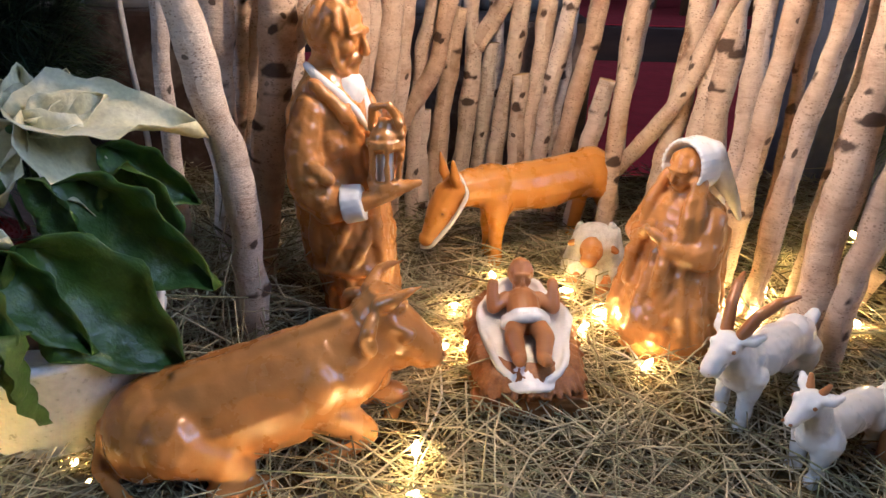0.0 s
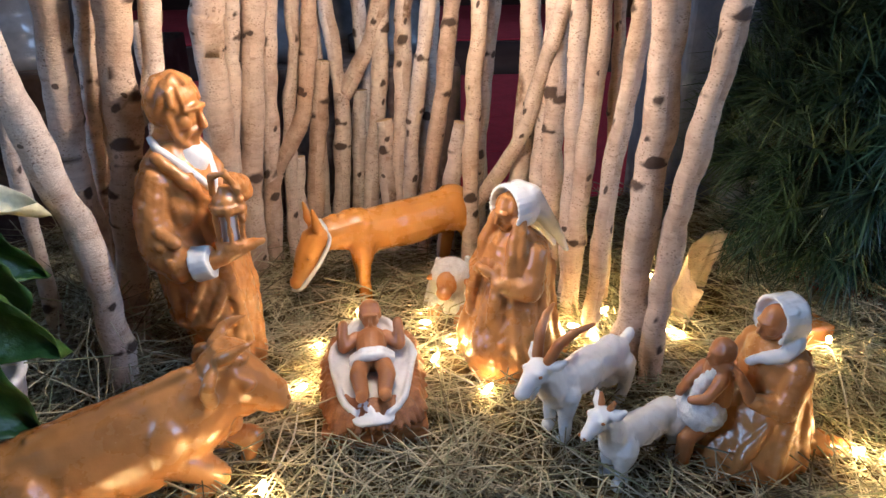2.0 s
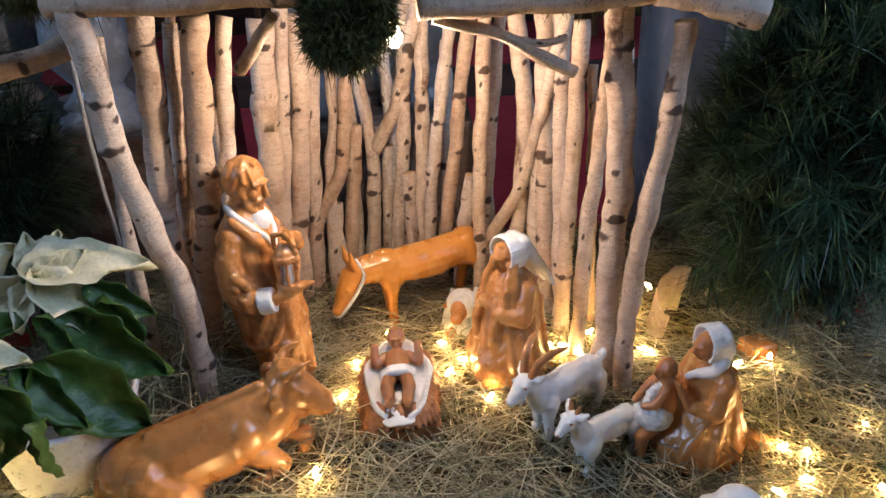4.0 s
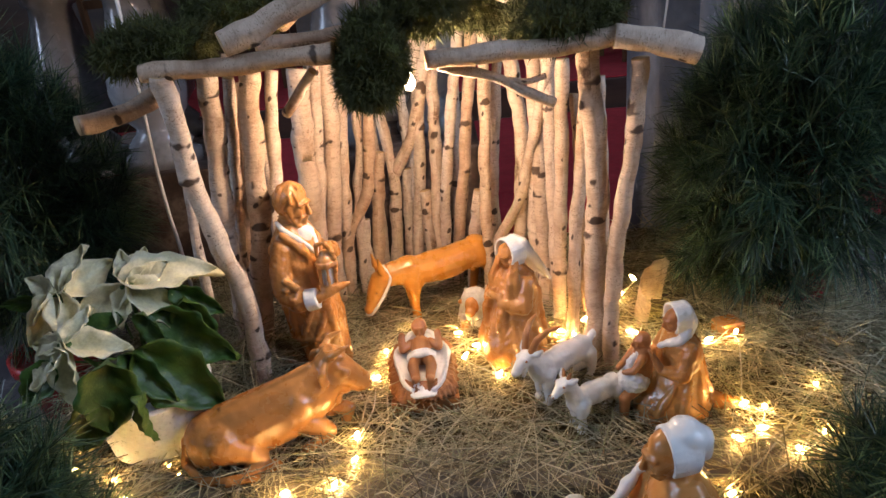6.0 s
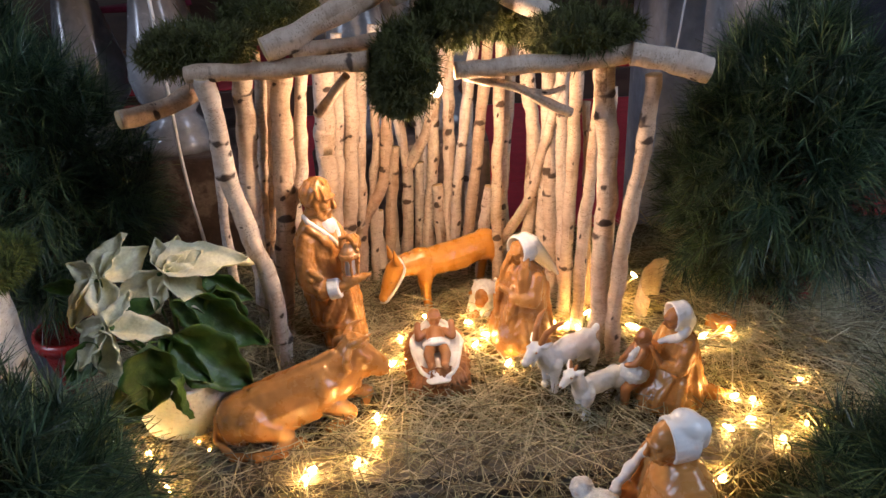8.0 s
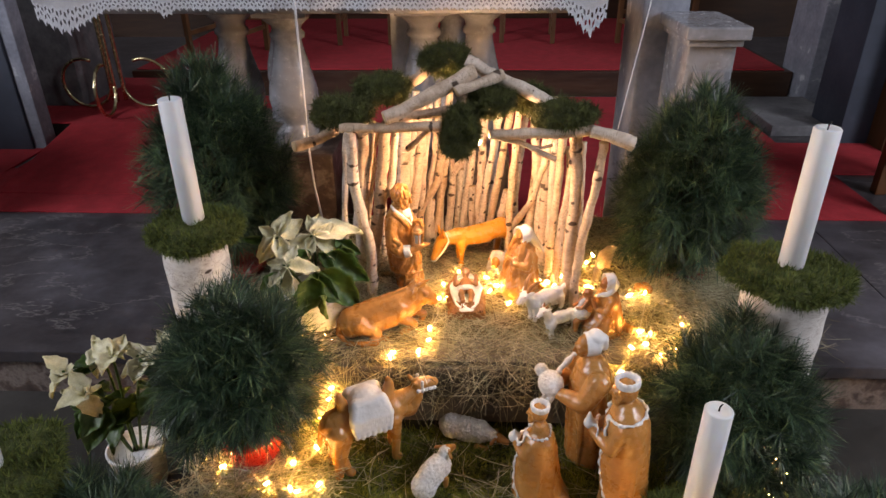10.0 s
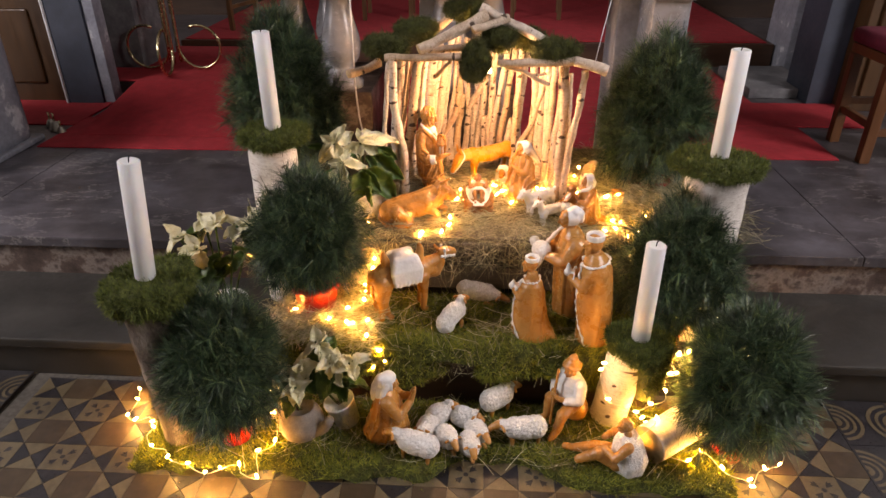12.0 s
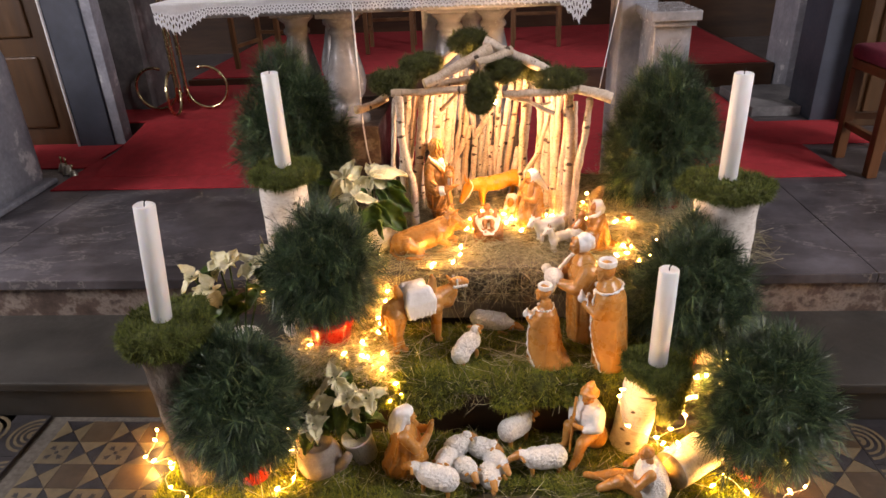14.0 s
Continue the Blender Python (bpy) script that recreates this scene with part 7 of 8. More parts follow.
# the poinsettia beside the stable: three heads of broad bracts over large dark leaves
big = thing("poinsettia", "cream poinsettia with green leaves in a white pot beside the stable", "potted plant", "white poinsettias", at=pose(0.004, 0, -0.004))
PX, PY, PZ = -0.046, 0.768, 0.468
part("pot", spin(bmesh.new(), [(0.066, 0), (0.073, 0.004), (0.086, 0.088), (0.089, 0.090), (0.089, 0.098), (0.083, 0.098), (0.079, 0.086)], 32, (PX, PY, PZ)), WHITE_POT, big, "white glazed plant pot")
part("soil", spin(bmesh.new(), [(0.073, 0.084), (0.01, 0.088)], 20, (PX, PY, PZ)), TWIG, big)
HEADS = [
    ((-0.044, 0.790, 0.713), ((-0.120, 0.755, 0.690), (-0.050, 0.742, 0.672), (0.042, 0.752, 0.672), (0.012, 0.806, 0.742), (-0.066, 0.832, 0.756), (0.070, 0.800, 0.757), (-0.040, 0.852, 0.758))),
    ((-0.095, 0.690, 0.677), ((-0.085, 0.640, 0.594), (-0.012, 0.698, 0.664), (-0.150, 0.690, 0.692), (-0.146, 0.655, 0.640), (-0.075, 0.735, 0.715))),
    ((-0.135, 0.770, 0.718), ((-0.106, 0.800, 0.785), (-0.186, 0.785, 0.742), (-0.180, 0.718, 0.668), (-0.106, 0.718, 0.660), (-0.080, 0.832, 0.742), (-0.208, 0.750, 0.690))),
]
q = random.Random(31)
for centre, tips in HEADS:
    stem = part("stem", tube(bmesh.new(), [(PX + 0.3 * (centre[0] - PX), PY + 0.2 * (centre[1] - PY), PZ + 0.086), (PX + 0.8 * (centre[0] - PX), PY + 0.7 * (centre[1] - PY), PZ + 0.17), centre], 0.0032, 6), LEAF, big)
    for k, tip in enumerate(tips):
        laid("bract", BRACTS[k % 3], (0.082, 0.070, 0.090)[k % 3], q.uniform(0.66, 0.90), centre, tip, stem, roll=q.uniform(-34, 34))
    for k in range(4):
        bmc = bmesh.new()
        blob(bmc, (centre[0] + q.uniform(-0.007, 0.007), centre[1] - 0.004 + q.uniform(-0.006, 0.004), centre[2] + 0.004), 0.0034)
        part("floret", bmc, LEAF, stem)
GREENS = [((-0.031, 0.664, 0.668), (-0.042, 0.632, 0.556), 1.15), ((0.003, 0.770, 0.682), (0.100, 0.738, 0.600), 1.05), ((-0.019, 0.730, 0.642), (0.085, 0.700, 0.548), 1.1), ((-0.050, 0.760, 0.672), (-0.118, 0.730, 0.670), 0.9), ((-0.065, 0.672, 0.610), (-0.100, 0.645, 0.520), 1.0), ((-0.112, 0.690, 0.656), (-0.168, 0.658, 0.604), 1.0), ((-0.014, 0.750, 0.690), (0.018, 0.720, 0.632), 0.8), ((-0.030, 0.706, 0.650), (0.032, 0.680, 0.580), 0.8)]
MORE = [((0.004, 0.662, 0.612), (-0.014, 0.645, 0.540), 0.55), ((-0.170, 0.795, 0.700), (-0.240, 0.780, 0.704), 0.6), ((0.030, 0.790, 0.690), (0.048, 0.776, 0.575), 0.9), ((0.010, 0.800, 0.700), (0.078, 0.800, 0.650), 0.9)]
for k, (root, tip, wide) in enumerate(GREENS + MORE):
    laid("leaf", LEAVES[k % 2], (0.108, 0.092)[k % 2], wide * 0.70, root, tip, big, roll=q.uniform(-38, 38))
    part("leaf_stalk", tube(bmesh.new(), [(PX + 0.5 * (root[0] - PX), PY + 0.5 * (root[1] - PY), max(PZ + 0.09, root[2] - 0.03)), root], 0.0018, 5), LEAF, big)
poinsettia((-0.475, 0.47, STEP_Z), WHITE_POT, [(-0.12, 0.0, 0.35), (-0.05, 0.05, 0.385), (0.01, 0.0, 0.40), (0.08, -0.01, 0.40), (-0.04, -0.06, 0.34), (0.14, 0.03, 0.41)], 3, 32, "cream poinsettia standing on the stone step", 0.76, 0.07, 0.12)
poinsettia((-0.020, 0.165, 0.035, 6, -14, 0), WHITE_POT, [(0.045, -0.02, 0.255), (0.01, 0.03, 0.30), (0.09, 0.0, 0.23), (-0.06, 0.0, 0.24)], 5, 33, "cream poinsettia in a tilted white pot on the moss", 0.74, 0.047, 0.09)
jug = poinsettia((-0.150, 0.115, 0.025), CLAY_POT, [(0.0, -0.01, 0.18), (-0.03, 0.03, 0.19)], 5, 34, "small cream poinsettia in an old clay jug", 0.62, 0.064, 0.105, belly=True)

# the clay jug's spout, and a short log behind it
part("spout", tube(bmesh.new(), [(0.045, -0.02, 0.030), (0.078, -0.03, 0.055), (0.098, -0.034, 0.090)], lambda s: 0.021 - 0.008 * s, 14), CLAY_POT, jug)
short = thing("birch_log", "short upright birch log behind the clay pot", "log", at=pose(0, 0, 0))
birch("log_stem", [(-0.262, 0.215, 0.0), (-0.26, 0.215, 0.15)], 0.052, short, random.Random(12), 28, 1.0, 5, bark=LOGBARK)

# ---- moss on the stable roof, lying log, bark ----
def moss_clump(label, x, y, z, rx, ry, rz, seed, blades=9000, name="moss_clump", group="roof moss", mat=None, long=0.007):
    t = thing(name, label, "moss", group, kind="stuff", at=pose(0, 0, 0))
    bm = bmesh.new()
    bmesh.ops.create_icosphere(bm, subdivisions=4, radius=1.0, matrix=pose(x, y, z) @ Matrix.Diagonal((rx, ry, rz, 1)))
    for v in bm.verts:
        p = v.co * 22 + Vector((seed, 0, 0))
        v.co += (v.co - Vector((x, y, z))) * 0.35 * noise.noise(p) + Vector((noise.noise(p * 2), noise.noise(p * 2 + Vector((9, 0, 0))), noise.noise(p * 2 + Vector((0, 9, 0))))) * 0.008
    bm.normal_update()
    pts, nor = np.array([v.co for v in bm.verts]), np.array([v.normal for v in bm.verts])
    part("moss_mat", bm, SOIL, t)
    r = np.random.RandomState(seed)
    pick = r.randint(0, len(pts), blades)
    root = pts[pick] + r.normal(0, 0.004, (blades, 3)) - nor[pick] * 0.003
    strips("moss_blades", root, root + nor[pick] * long + r.normal(0, 0.006, (blades, 3)), r.normal(0, 0.004, (blades, 3)), r.uniform(0.0007, 0.0016, blades), mat or MOSS, t, segs=1, fat=0.2)


for k, (x, y, z, rx, ry, rz) in enumerate(((0.045, 0.86, 1.025, 0.075, 0.06, 0.032), (0.145, 0.95, 1.060, 0.07, 0.06, 0.035), (0.30, 1.0, 1.125, 0.06, 0.05, 0.035), (0.347, 0.83, 0.990, 0.048, 0.04, 0.054), (0.42, 0.89, 1.042, 0.055, 0.05, 0.032), (0.605, 0.87, 1.012, 0.075, 0.055, 0.033), (0.52, 0.98, 1.03, 0.06, 0.05, 0.025), (0.332, 0.82, 0.955, 0.032, 0.030, 0.024))):
    moss_clump("clump of dark green moss on the birch roof", x, y, z, rx, ry, rz, 40 + k, mat=SHADEMOSS, long=0.005)
for k in (0, 1, 2, 3, 4, 5, 6, 9, 10, 11, 13, 14):
    q = random.Random(70 + k)
    moss_clump("clump of moss hanging over the ledge front", -0.22 + 0.075 * k + q.uniform(-0.03, 0.03), 0.268 + q.uniform(-0.008, 0.012), 0.205 + q.uniform(-0.05, 0.02), q.uniform(0.05, 0.08), q.uniform(0.022, 0.035), q.uniform(0.03, 0.075), 80 + k, 3500, "moss_clump", "ledge moss")
lying = thing("birch_log", "birch log with white bark lying on the moss", "log", at=pose(0, 0, 0))
birch("log_stem", [(0.868, 0.062, 0.084), (0.953, 0.122, 0.086), (1.043, 0.187, 0.088)], 0.056, lying, random.Random(3), 28, 1.0, 4, bark=LOGBARK)
stump = thing("birch_bark", "curled sheet of white birch bark leaning by the stable", "bark", at=pose(0.772, 0.985, 0.480, -10, 16, -118) @ Matrix.Scale(0.80, 4))
bm = bmesh.new()
sheet = []
for i in range(25):
    a = radians(-200 + 200 * i / 24)
    ragged = 0.012 * noise.noise(Vector((i * 0.7, 2.0, 0))) + 0.006 * noise.noise(Vector((i * 2.3, 5.0, 0)))
    sheet.append([bm.verts.new(((0.044 + 0.010 * j / 9 + 0.003 * noise.noise(Vector((i * 0.4, j * 0.6, 1)))) * math.cos(a), (0.036 + 0.006 * noise.noise(Vector((i * 0.3, j * 0.4, 7)))) * math.sin(a), (0.132 + ragged - 0.0016 * i) * j / 9)) for j in range(10)])
for a, b in zip(sheet, sheet[1:]):
    for j in range(9):
        bm.faces.new((a[j], b[j], b[j + 1], a[j + 1]))
uvl = bm.loops.layers.uv.new("UVMap")
for f in bm.faces:
    for lp in f.loops:
        lp[uvl].uv = (math.atan2(lp.vert.co.y, lp.vert.co.x) * 0.044, lp.vert.co.z)
bmesh.ops.solidify(bm, geom=bm.faces[:], thickness=0.0035)
part("bark_sheet", bm, BARK, stump)
slab = thing("bark_slab", "rough brown piece of bark lying in the hay", "bark", at=pose(0.835, 1.010, 0.476, 0, 8, -12))
bm = bmesh.new()
bmesh.ops.create_icosphere(bm, subdivisions=4, radius=1.0, matrix=Matrix.Diagonal((0.062, 0.030, 0.026, 1)))
for v in bm.verts:
    v.co += 0.006 * noise.noise_vector(v.co * 45) + 0.004 * noise.noise_vector(Vector((v.co.x * 20, v.co.y * 120, v.co.z * 120)))
part("slab_body", bm, DARKBARK, slab)
cube = thing("lantern_block", "small brown clay block lit by a fairy light", "block", at=pose(0.872, 0.892, 0.458, 0, 0, 14))
part("block", boxes(((-0.021, -0.019, 0.011), (0.021, 0.019, 0.055)), bev=0.006), CLAY, cube)
part("block_base", boxes(((-0.025, -0.023, 0.0), (0.025, 0.023, 0.0105)), bev=0.002), SKIN, cube)

# ---- altar and chancel ----
altar = thing("altar", "grey marble altar table on turned baluster supports", "altar", at=pose(0, 0, 0))
part("table_slab", boxes(((-0.86, 1.22, 1.205), (0.72, 1.95, 1.262)), bev=0.01), ALTAR, altar)
PROFILE = [(0.085, 0.0), (0.085, 0.025), (0.065, 0.035), (0.072, 0.05), (0.048, 0.075), (0.045, 0.085), (0.074, 0.12), (0.083, 0.165), (0.078, 0.21), (0.060, 0.275), (0.047, 0.335), (0.045, 0.355), (0.056, 0.362), (0.056, 0.375), (0.046, 0.385), (0.050, 0.40), (0.075, 0.42), (0.075, 0.43)]
for x, y in ((-0.222, 1.42), (-0.43, 1.50), (-0.32, 1.75), (0.215, 1.46), (0.395, 1.52), (0.30, 1.75)):
    b = part("baluster", spin(bmesh.new(), PROFILE, 28, (x, y, 0.745), True), ALTAR, altar)
    part("cap", boxes(((x - 0.085, y - 0.085, 1.1755), (x + 0.085, y + 0.085, 1.2045)), bev=0.004), ALTAR, b, smooth=False)
for x0, x1 in ((-0.52, -0.09), (0.10, 0.50)):
    part("plinth", boxes(((x0, 1.32, PLAT_Z), (x1, 1.88, 0.744)), bev=0.008), REDMARBLE, altar, "red-brown marble plinth", smooth=False)
part("back_panel", boxes(((0.09, 1.60, 0.7445), (0.16, 1.64, 1.204)), bev=0.003), WHITE_PAINT, altar, "white painted panel", smooth=False)

# lace cloth: top sheet, scalloped hanging border with eyelets, and two corner points
cloth = thing("altar_cloth", "white altar cloth with a scalloped lace border", "tablecloth", at=pose(0, 0, 0))
part("cloth_top", boxes(((-0.885, 1.195, 1.2635), (0.745, 1.97, 1.268)), bev=0.0015), LACE, cloth, smooth=False)


def lace_band(x0, x1, drop, n, seed):
    """A hanging band with round eyelets and scallops, from a grid with holes."""
    bm = bmesh.new()
    step = (x1 - x0) / n
    y = 1.192
    rows = 9
    grid = {}

    def vert(i, j):
        if (i, j) not in grid:
            x = x0 + i * step / 4
            d = drop(x) * (1 + 0.10 * math.sin(i * math.pi / 2))
            grid[i, j] = bm.verts.new((x, y + 0.008 * math.sin(x * 42 + j * 0.2) * j / rows - 0.004, 1.268 - d * j / rows))
        return grid[i, j]

    for i in range(n * 4):
        for j in range(rows):
            if j in (4, 6) and i % 2 == (j // 2) % 2 or j == 8 and i % 4 == 1:
                continue
            bm.faces.new((vert(i, j), vert(i + 1, j), vert(i + 1, j + 1), vert(i, j + 1)))
    bmesh.ops.solidify(bm, geom=bm.faces[:], thickness=0.001)
    return part("lace_border", bm, LACE, cloth, "openwork lace border")


lace_band(-0.885, 0.745, lambda x: 0.046 + 0.066 * max(0.0, 1 - abs(x + 0.80) / 0.13) + 0.074 * max(0.0, 1 - abs(x - 0.70) / 0.07) + 0.02 * max(0, 1 - abs(x + 0.5) / 0.03), 74, 1)

side = thing("stone_pedestal", "pale grey stone pedestal with a moulded cap", "pedestal", at=pose(0, 0, 0))
part("shaft", boxes(((0.962, 1.12, PLAT_Z), (1.092, 1.34, 1.135)), bev=0.006), ALTAR, side, smooth=False)
part("panel", boxes(((0.985, 1.112, 0.45), (1.07, 1.1195, 1.07)), bev=0.003), ALTAR, side, smooth=False)
part("cap", boxes(((0.952, 1.10, 1.1355), (1.102, 1.36, 1.155)), ((0.942, 1.085, 1.155), (1.114, 1.375, 1.19)), bev=0.006), ALTAR, side, smooth=False)
pier = thing("stone_pier", "tall pale grey plastered pier beside the altar", "pier", kind="structure", at=pose(0, 0, 0))
part("pier_body", boxes(((0.89, 1.38, PLAT_Z), (1.03, 1.62, 3.2)), bev=0.008), PLASTER, pier, smooth=False)

# brass stand with scroll feet
stand = thing("brass_stand", "polished brass standing candelabrum with scrolled feet", "candle stand", at=pose(-1.655, 2.93, 0.439))
for k, a in enumerate((3.14, 0.08, 4.85)):
    part("rod", tube(bmesh.new(), [(0.035 * math.cos(a), 0.035 * math.sin(a), 0.05), (0.035 * math.cos(a), 0.035 * math.sin(a), 0.7), (0.03 * math.cos(a), 0.03 * math.sin(a), 1.45)], 0.011, 10, 0.1), BRASS, stand)
    ring = [(0.035 + 0.135 + 0.135 * math.cos(q), 0.135 + 0.135 * math.sin(q)) for q in (math.pi + (k2 / 16) * math.pi * 1.62 for k2 in range(17))]
    part("scroll_foot", tube(bmesh.new(), [(x * math.cos(a), x * math.sin(a), 0.012 + z) for x, z in ring], 0.010, 10, 0.02), BRASS, stand)
part("bowl", spin(bmesh.new(), [(0.03, 1.44), (0.09, 1.47), (0.12, 1.50), (0.115, 1.505), (0.02, 1.48)], 28), BRASS, stand)


def chair(at):
    t = thing("wooden_chair", "dark brown wooden chair standing on the dais", "chair", "chairs behind the altar", at=at)
    for x in (-0.2, 0.2):
        part("leg", boxes(((x - 0.018, -0.218, 0), (x + 0.018, -0.182, 0.43)), bev=0.004), WOOD, t, smooth=False)
        part("leg", boxes(((x - 0.018, 0.182, 0), (x + 0.018, 0.218, 0.98)), bev=0.004), WOOD, t, smooth=False)
        part("stretcher", boxes(((x - 0.01, -0.181, 0.16), (x + 0.01, 0.181, 0.19)), bev=0.003), WOOD, t, smooth=False)
    part("stretcher", boxes(((-0.181, -0.21, 0.22), (0.181, -0.19, 0.25)), bev=0.003), WOOD, t, smooth=False)
    part("seat", boxes(((-0.23, -0.235, 0.431), (0.23, 0.18, 0.465)), bev=0.008), MAROON, t, "maroon padded seat")
    for z in (0.62, 0.78, 0.92):
        part("back_rail", boxes(((-0.181, 0.19, z), (0.181, 0.21, z + 0.05)), bev=0.004), WOOD, t, smooth=False)
    return t


one = chair(pose(-1.43, 4.22, 0.488, 0, 0, 168))
for x, y, a in ((-0.48, 4.78, 183), (0.82, 4.86, 176), (1.75, 4.5, 190)):
    copy_thing(one, pose(x, y, 0.488, 0, 0, a))
stool = thing("bar_stool", "tall brown wooden stool with a maroon padded seat", "stool", at=pose(2.37, 1.90, PLAT_Z))
for x, y in ((-0.17, -0.15), (0.17, -0.15), (-0.17, 0.16), (0.17, 0.16)):
    part("leg", boxes(((x - 0.024, y - 0.024, 0.0), (x + 0.024, y + 0.024, 0.455)), bev=0.005), STOOLWOOD, stool, smooth=False)
for z, y in ((0.13, -0.15), (0.2, 0.16)):
    part("stretcher", boxes(((-0.145, y - 0.014, z), (0.145, y + 0.014, z + 0.035)), bev=0.004), STOOLWOOD, stool, smooth=False)
for x in (-0.17, 0.17):
    part("stretcher", boxes(((x - 0.014, -0.125, 0.16), (x + 0.014, 0.135, 0.195)), bev=0.004), STOOLWOOD, stool, smooth=False)
part("apron", boxes(((-0.19, -0.175, 0.4555), (0.19, 0.185, 0.50)), bev=0.004), STOOLWOOD, stool, smooth=False)
bm = boxes(((-0.205, -0.19, 0.5005), (0.205, 0.20, 0.575)), bev=0.03)
part("seat", bm, MAROON, stool, "maroon padded seat")

# piers, door and stone at the sides
structure("pier_dark_west", boxes(((-2.207, 2.545, PLAT_Z), (-1.984, 2.66, 4.5)), bev=0.004), BLUEPAINT, "dark blue painted pier", "pier")
# thin white box drawn in place of the light at the door gap
structure("gap_light_west", boxes(((-2.216, 2.53, PLAT_Z), (-2.2075, 2.57, 4.5)), bev=0.003), WHITE_PAINT, "narrow white strip standing in for light at the door gap", "trim")
structure("pier_plaster_west", boxes(((-1.983, 2.56, PLAT_Z), (-1.915, 2.66, 4.5)), bev=0.006), PLASTER, "worn bluish grey plaster pier with chips", "pier")
structure("wall_recess_west", boxes(((-2.6, 2.99, PLAT_Z), (-1.905, 3.5, 4.5)), bev=0.006), DIMPLASTER, "grey plaster wall in the side recess, its shade put into the colour", "wall")
structure("side_step", boxes(((-2.4, 2.665, PLAT_Z), (-1.20, 3.69, 0.43)), bev=0.004), STEPSTONE, "low grey stone side step", "step")
structure("side_step_carpet", boxes(((-2.4, 2.655, 0.4305), (-1.20, 3.69, 0.438)), ((-1.73, 2.655, PLAT_Z + 0.010), (-1.20, 2.6645, 0.4303)), bev=0.002), CARPET, "red carpet on the side step", "carpet")
bm = bmesh.new()
ramp_pts = [(1.95, PLAT_Z + 0.004), (2.654, PLAT_Z + 0.004), (2.654, 0.4385), (2.60, 0.430), (1.95, PLAT_Z + 0.0105)]
rows = [[bm.verts.new((x, y, z)) for y, z in ramp_pts] for x in (-1.80, -0.55)]
for k in range(5):
    bm.faces.new((rows[0][k], rows[0][(k + 1) % 5], rows[1][(k + 1) % 5], rows[1][k]))
bm.faces.new(rows[0][::-1])
bm.faces.new(rows[1])
bmesh.ops.recalc_face_normals(bm, faces=bm.faces)
structure("carpet_ramp", bm, CARPET, "red carpet rising over the edge of the side step", "carpet")
door = thing("door_1", "brown panelled wooden church door, closed", "door", kind="structure", at=pose(0, 0, 0))
part("door_leaf", boxes(((-3.4, 2.59, PLAT_Z), (-2.2165, 2.65, 2.6)), bev=0.003), DOORWOOD, door, smooth=False)
for k in range(4):
    for x in (-3.2, -2.72):
        part("door_panel", boxes(((x, 2.575, PLAT_Z + 0.12 + 0.55 * k), (x + 0.38, 2.5895, PLAT_Z + 0.56 + 0.55 * k)), bev=0.012), DOORWOOD, door, smooth=False)
block = thing("plaster_block", "grey plastered stone block with chipped white edges", "stone block", at=pose(0, 0, 0))
bm = boxes(((-2.9, 1.28, PLAT_Z), (-1.985, 1.86, 1.06)), bev=0.07)
part("block_body", bm, PLASTER, block)
part("block_foot", boxes(((-2.95, 1.25, PLAT_Z), (-1.965, 1.90, PLAT_Z + 0.03)), bev=0.01), PLASTER, block)
for k, (x, y) in enumerate(((-1.985, 2.03), (-2.05, 2.09), (-1.93, 1.99))):
    bell = thing("hand_bell", "small brass altar bell on the marble floor", "bell", "altar bells", at=pose(x, y, PLAT_Z))
    s = 1.0 - 0.15 * k
    part("cup", spin(bmesh.new(), [(0.034 * s, 0.0), (0.033 * s, 0.008), (0.024 * s, 0.03 * s), (0.016 * s, 0.05 * s), (0.004, 0.056 * s)], 20), STEEL, bell)
    part("handle", tube(bmesh.new(), [(0, 0, 0.055 * s), (0.002, 0, 0.08 * s), (0.0, 0, 0.10 * s)], 0.006, 8), BRASS, bell)
structure("pier_plaster_east", boxes(((2.492, 3.50, PLAT_Z), (2.68, 3.9, 4.5)), bev=0.008), PLASTER, "worn bluish white plaster pier", "pier")
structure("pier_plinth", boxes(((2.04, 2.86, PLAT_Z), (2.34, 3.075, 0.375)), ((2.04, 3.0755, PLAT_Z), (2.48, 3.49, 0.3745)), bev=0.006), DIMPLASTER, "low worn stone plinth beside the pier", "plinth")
structure("pier_dark_east", boxes(((2.345, 2.74, PLAT_Z), (2.50, 3.07, 4.5)), bev=0.004), BLUEPAINT, "dark grey painted pier", "pier")
cup = thing("cupboard", "tall brown wooden cupboard by the pier", "cupboard", at=pose(0, 0, 0))
part("cupboard_body", boxes(((2.502, 2.60, PLAT_Z), (3.6, 3.1, 2.6)), bev=0.006), DOORWOOD, cup, smooth=False)
part("cupboard_door", boxes(((2.56, 2.578, PLAT_Z + 0.08), (2.96, 2.5995, 2.5)), bev=0.008), DOORWOOD, cup, smooth=False)
part("cupboard_door", boxes(((3.0, 2.578, PLAT_Z + 0.08), (3.4, 2.5995, 2.5)), bev=0.008), DOORWOOD, cup, smooth=False)
structure("wall_chancel", boxes(((-4.7, 5.9, 0.3), (4.7, 6.1, 5.0)), bev=0), DARKWOOD, "dark painted panelling behind the dais", "wall")
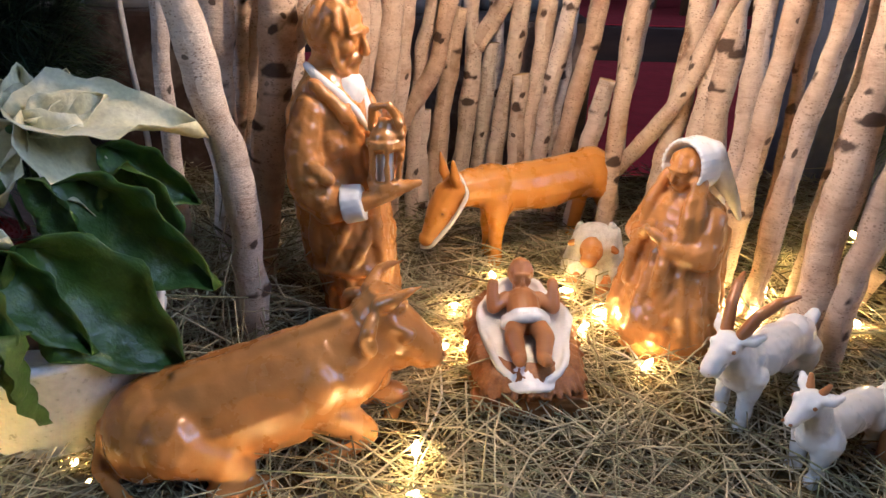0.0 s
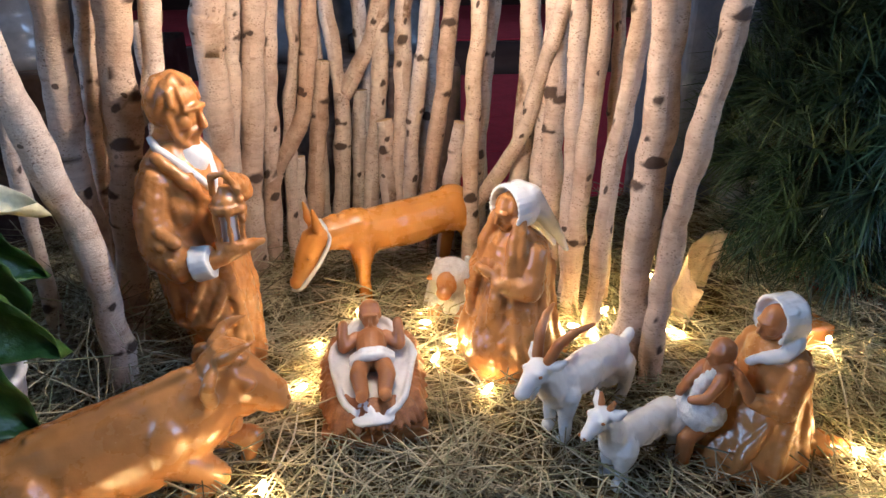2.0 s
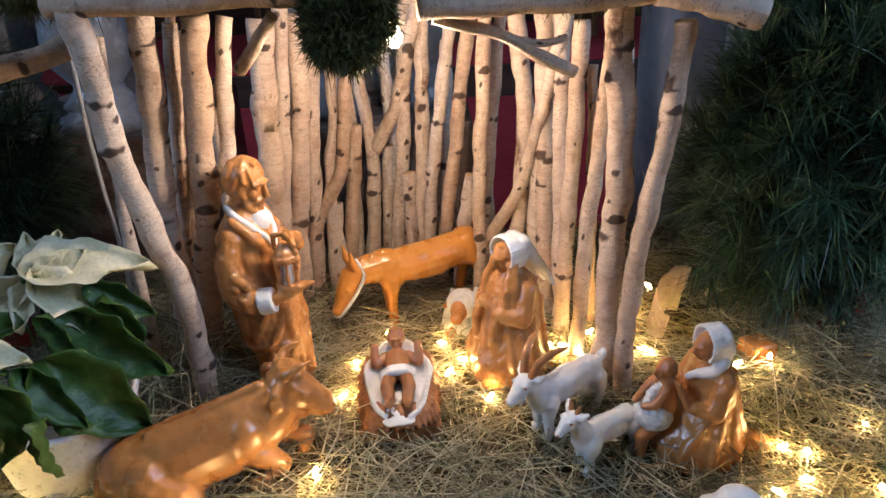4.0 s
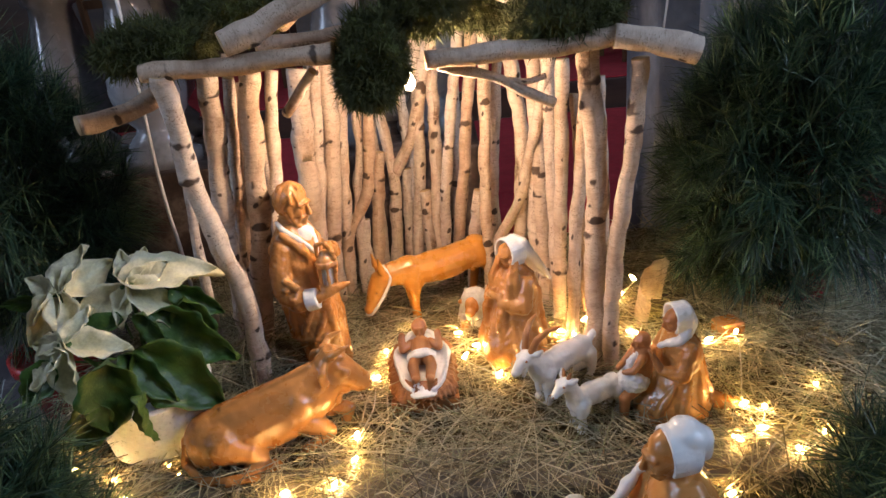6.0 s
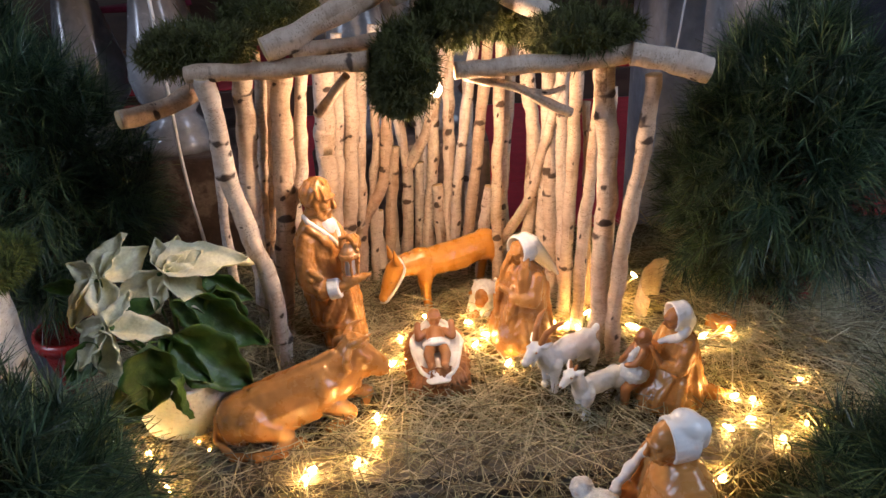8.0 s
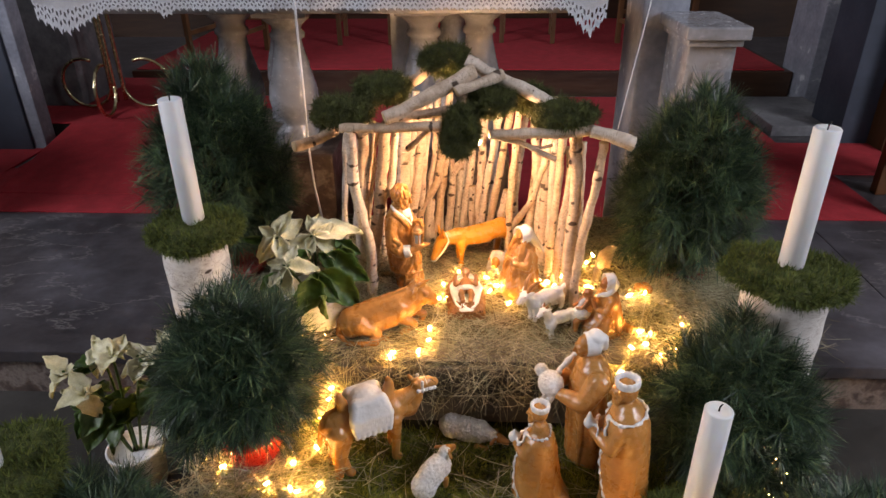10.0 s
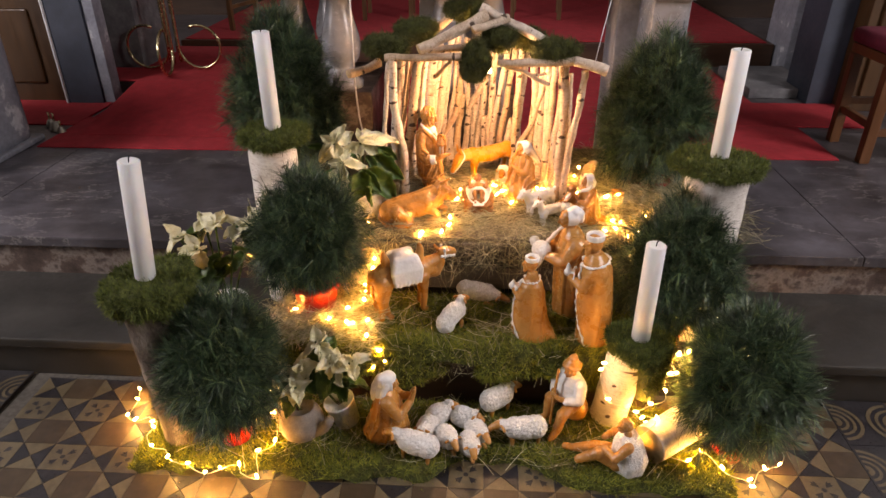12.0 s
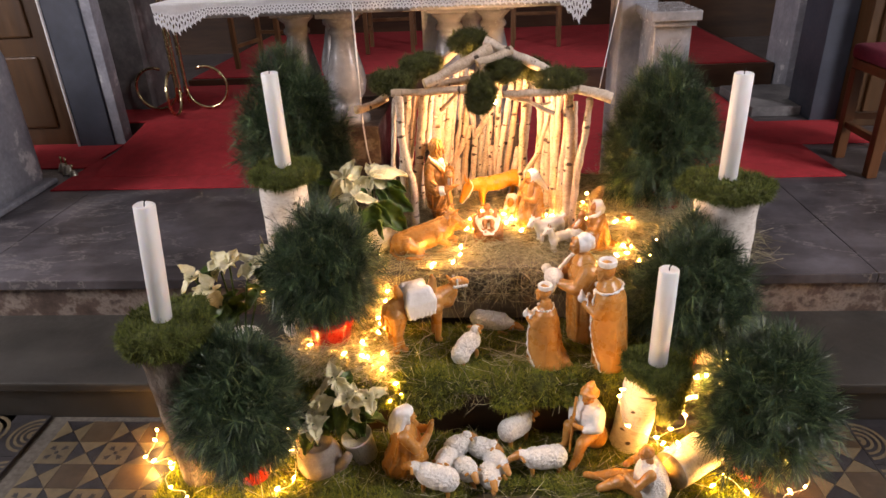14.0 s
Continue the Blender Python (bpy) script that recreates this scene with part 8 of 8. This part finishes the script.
# hanging cords
cord = thing("hanging_cable", "thin white cable hanging down behind the stable", "cable", at=pose(0, 0, 0))
part("cable_line", tube(bmesh.new(), [(-0.125, 1.17, 2.6), (-0.122, 1.165, 1.2), (-0.115, 1.13, 0.78), (-0.085, 1.08, 0.62), (-0.05, 1.0, 0.46)], 0.0035, 6, 0.05), WHITE_PAINT, cord)
cord = thing("string", "thin dark cord tied to the stable beam", "cord", at=pose(0, 0, 0))
part("string_line", tube(bmesh.new(), [(0.93, 1.05, 2.6), (0.83, 0.97, 1.5), (0.735, 0.85, 0.985)], 0.0016, 5, 0.1), WHITE_PAINT, cord)

# ---- patterned floor tiles ----
floor_tiles = thing("tile_floor", "cream, black and brown cement floor tiles with flower pattern", "tiles", kind="structure", at=pose(0, 0, 0))


def prism(name, pts, mat, h=0.012, gap=0.0012):
    """A low tile of the given outline round the origin, drawn in by half a joint, its top at 0."""
    bm = bmesh.new()
    c = sum((Vector((*p, 0)) for p in pts), Vector()) / len(pts)
    top = []
    for p in pts:
        d = Vector((*p, 0)) - c
        top.append(bm.verts.new(c + d * (1 - gap / d.length)))
    low = [bm.verts.new(v.co - Vector((0, 0, h))) for v in top]
    bm.faces.new(top)
    n = len(top)
    for k in range(n):
        bm.faces.new((top[k], low[k], low[(k + 1) % n], top[(k + 1) % n]))
    bmesh.ops.recalc_face_normals(bm, faces=bm.faces)
    return bm


H = 0.05
SQUARE = [(-H, -H), (H, -H), (H, H), (-H, H)]
TRI = [(-H, -H), (H, -H), (0, 0)]
fl = prism("flower_tile", SQUARE, TILE_CREAM)
for k in range(4):
    a = math.pi / 4 + k * math.pi / 2
    m = Matrix.Rotation(a, 4, "Z")
    ring = [(0.012, 0), (0.022, -0.0055), (0.030, -0.009), (0.036, -0.010), (0.0335, -0.004), (0.041, 0), (0.0335, 0.004), (0.036, 0.010), (0.030, 0.009), (0.022, 0.0055)]
    f = fl.faces.new([fl.verts.new(m @ Vector((x, y, 0.0006))) for x, y in ring])
    f.material_index = 1
f = fl.faces.new([fl.verts.new((0.0075 * math.cos(q), 0.0075 * math.sin(q), 0.0006)) for q in (2 * math.pi * k / 10 for k in range(10))])
f.material_index = 1
flower_me = mesh_of("flower_tile", fl, [TILE_CREAM, TILE_BLACK], False)
tan_me = mesh_of("brown_tile", prism("brown_tile", SQUARE, TILE_TAN), TILE_TAN, False)
dark_me = mesh_of("black_tile", prism("black_tile", TRI, TILE_BLACK), TILE_BLACK, False)
pale_me = mesh_of("cream_tile", prism("cream_tile", TRI, TILE_CREAM), TILE_CREAM, False)


def lay(name, me, x, y, a=0):
    ob = new(name, me)
    ob.parent = floor_tiles
    ob.matrix_basis = pose(x, y, 0, 0, 0, a)


for i in range(-1, 12):
    for j in range(-2, 2):
        x, y = -0.85 + 0.2 * i, 0.2 * j
        lay("flower_tile", flower_me, x, y)
        lay("brown_tile", tan_me, x + 0.1, y + 0.1)
        for a, me, name in ((0, pale_me, "cream_tile"), (180, pale_me, "cream_tile"), (90, dark_me, "black_tile"), (270, dark_me, "black_tile")):
            lay(name, me, x + 0.1, y, a)
        for a, me, name in ((90, pale_me, "cream_tile"), (270, pale_me, "cream_tile"), (0, dark_me, "black_tile"), (180, dark_me, "black_tile")):
            lay(name, me, x, y + 0.1, a)

# scrolled border tiles at both sides
bt = prism("border_tile", [(-0.1, -0.1), (0.1, -0.1), (0.1, 0.1), (-0.1, 0.1)], TILE_BLACK)


def band(bm, cx, cy, r0, r1, a0, a1, z=0.0006):
    n = 14
    ring = []
    for k in range(n + 1):
        a = radians(a0 + (a1 - a0) * k / n)
        ring.append((bm.verts.new((cx + r0 * math.cos(a), cy + r0 * math.sin(a), z)), bm.verts.new((cx + r1 * math.cos(a), cy + r1 * math.sin(a), z))))
    for (a, b), (c, d) in zip(ring, ring[1:]):
        bm.faces.new((a, b, d, c)).material_index = 1


for r0, r1 in ((0.090, 0.078), (0.066, 0.056), (0.044, 0.034), (0.022, 0.006)):
    band(bt, -0.005, -0.095, r1, r0, 2, 178)
    band(bt, 0.0, 0.095, r1 * 0.9, r0 * 0.9, 182, 358)
border_me = mesh_of("border_tile", bt, [TILE_BLACK, TILE_CREAM], False)
for side in (-1, 1):
    for j in range(-3, 2):
        lay("border_tile", border_me, -1.275 if side < 0 else 1.600, 0.28 - 0.2 * (1 - j), 90 * side)
plain = bmesh.new()
for i in range(-24, 24):
    for j in range(-14, 2):
        x, y = i * 0.2, j * 0.2 + 0.08
        if -1.36 < x - 0.0 < 1.68 and y > -0.52:
            continue
        bmesh.ops.create_cube(plain, size=1.0, matrix=Matrix.Translation((x, y, -0.006)) @ Matrix.Diagonal((0.197, 0.197, 0.012, 1)))
        plain.faces.ensure_lookup_table()
far = part("plain_tiles", plain, TILE_TAN, floor_tiles, smooth=False)
tagged(far, kind="stuff")
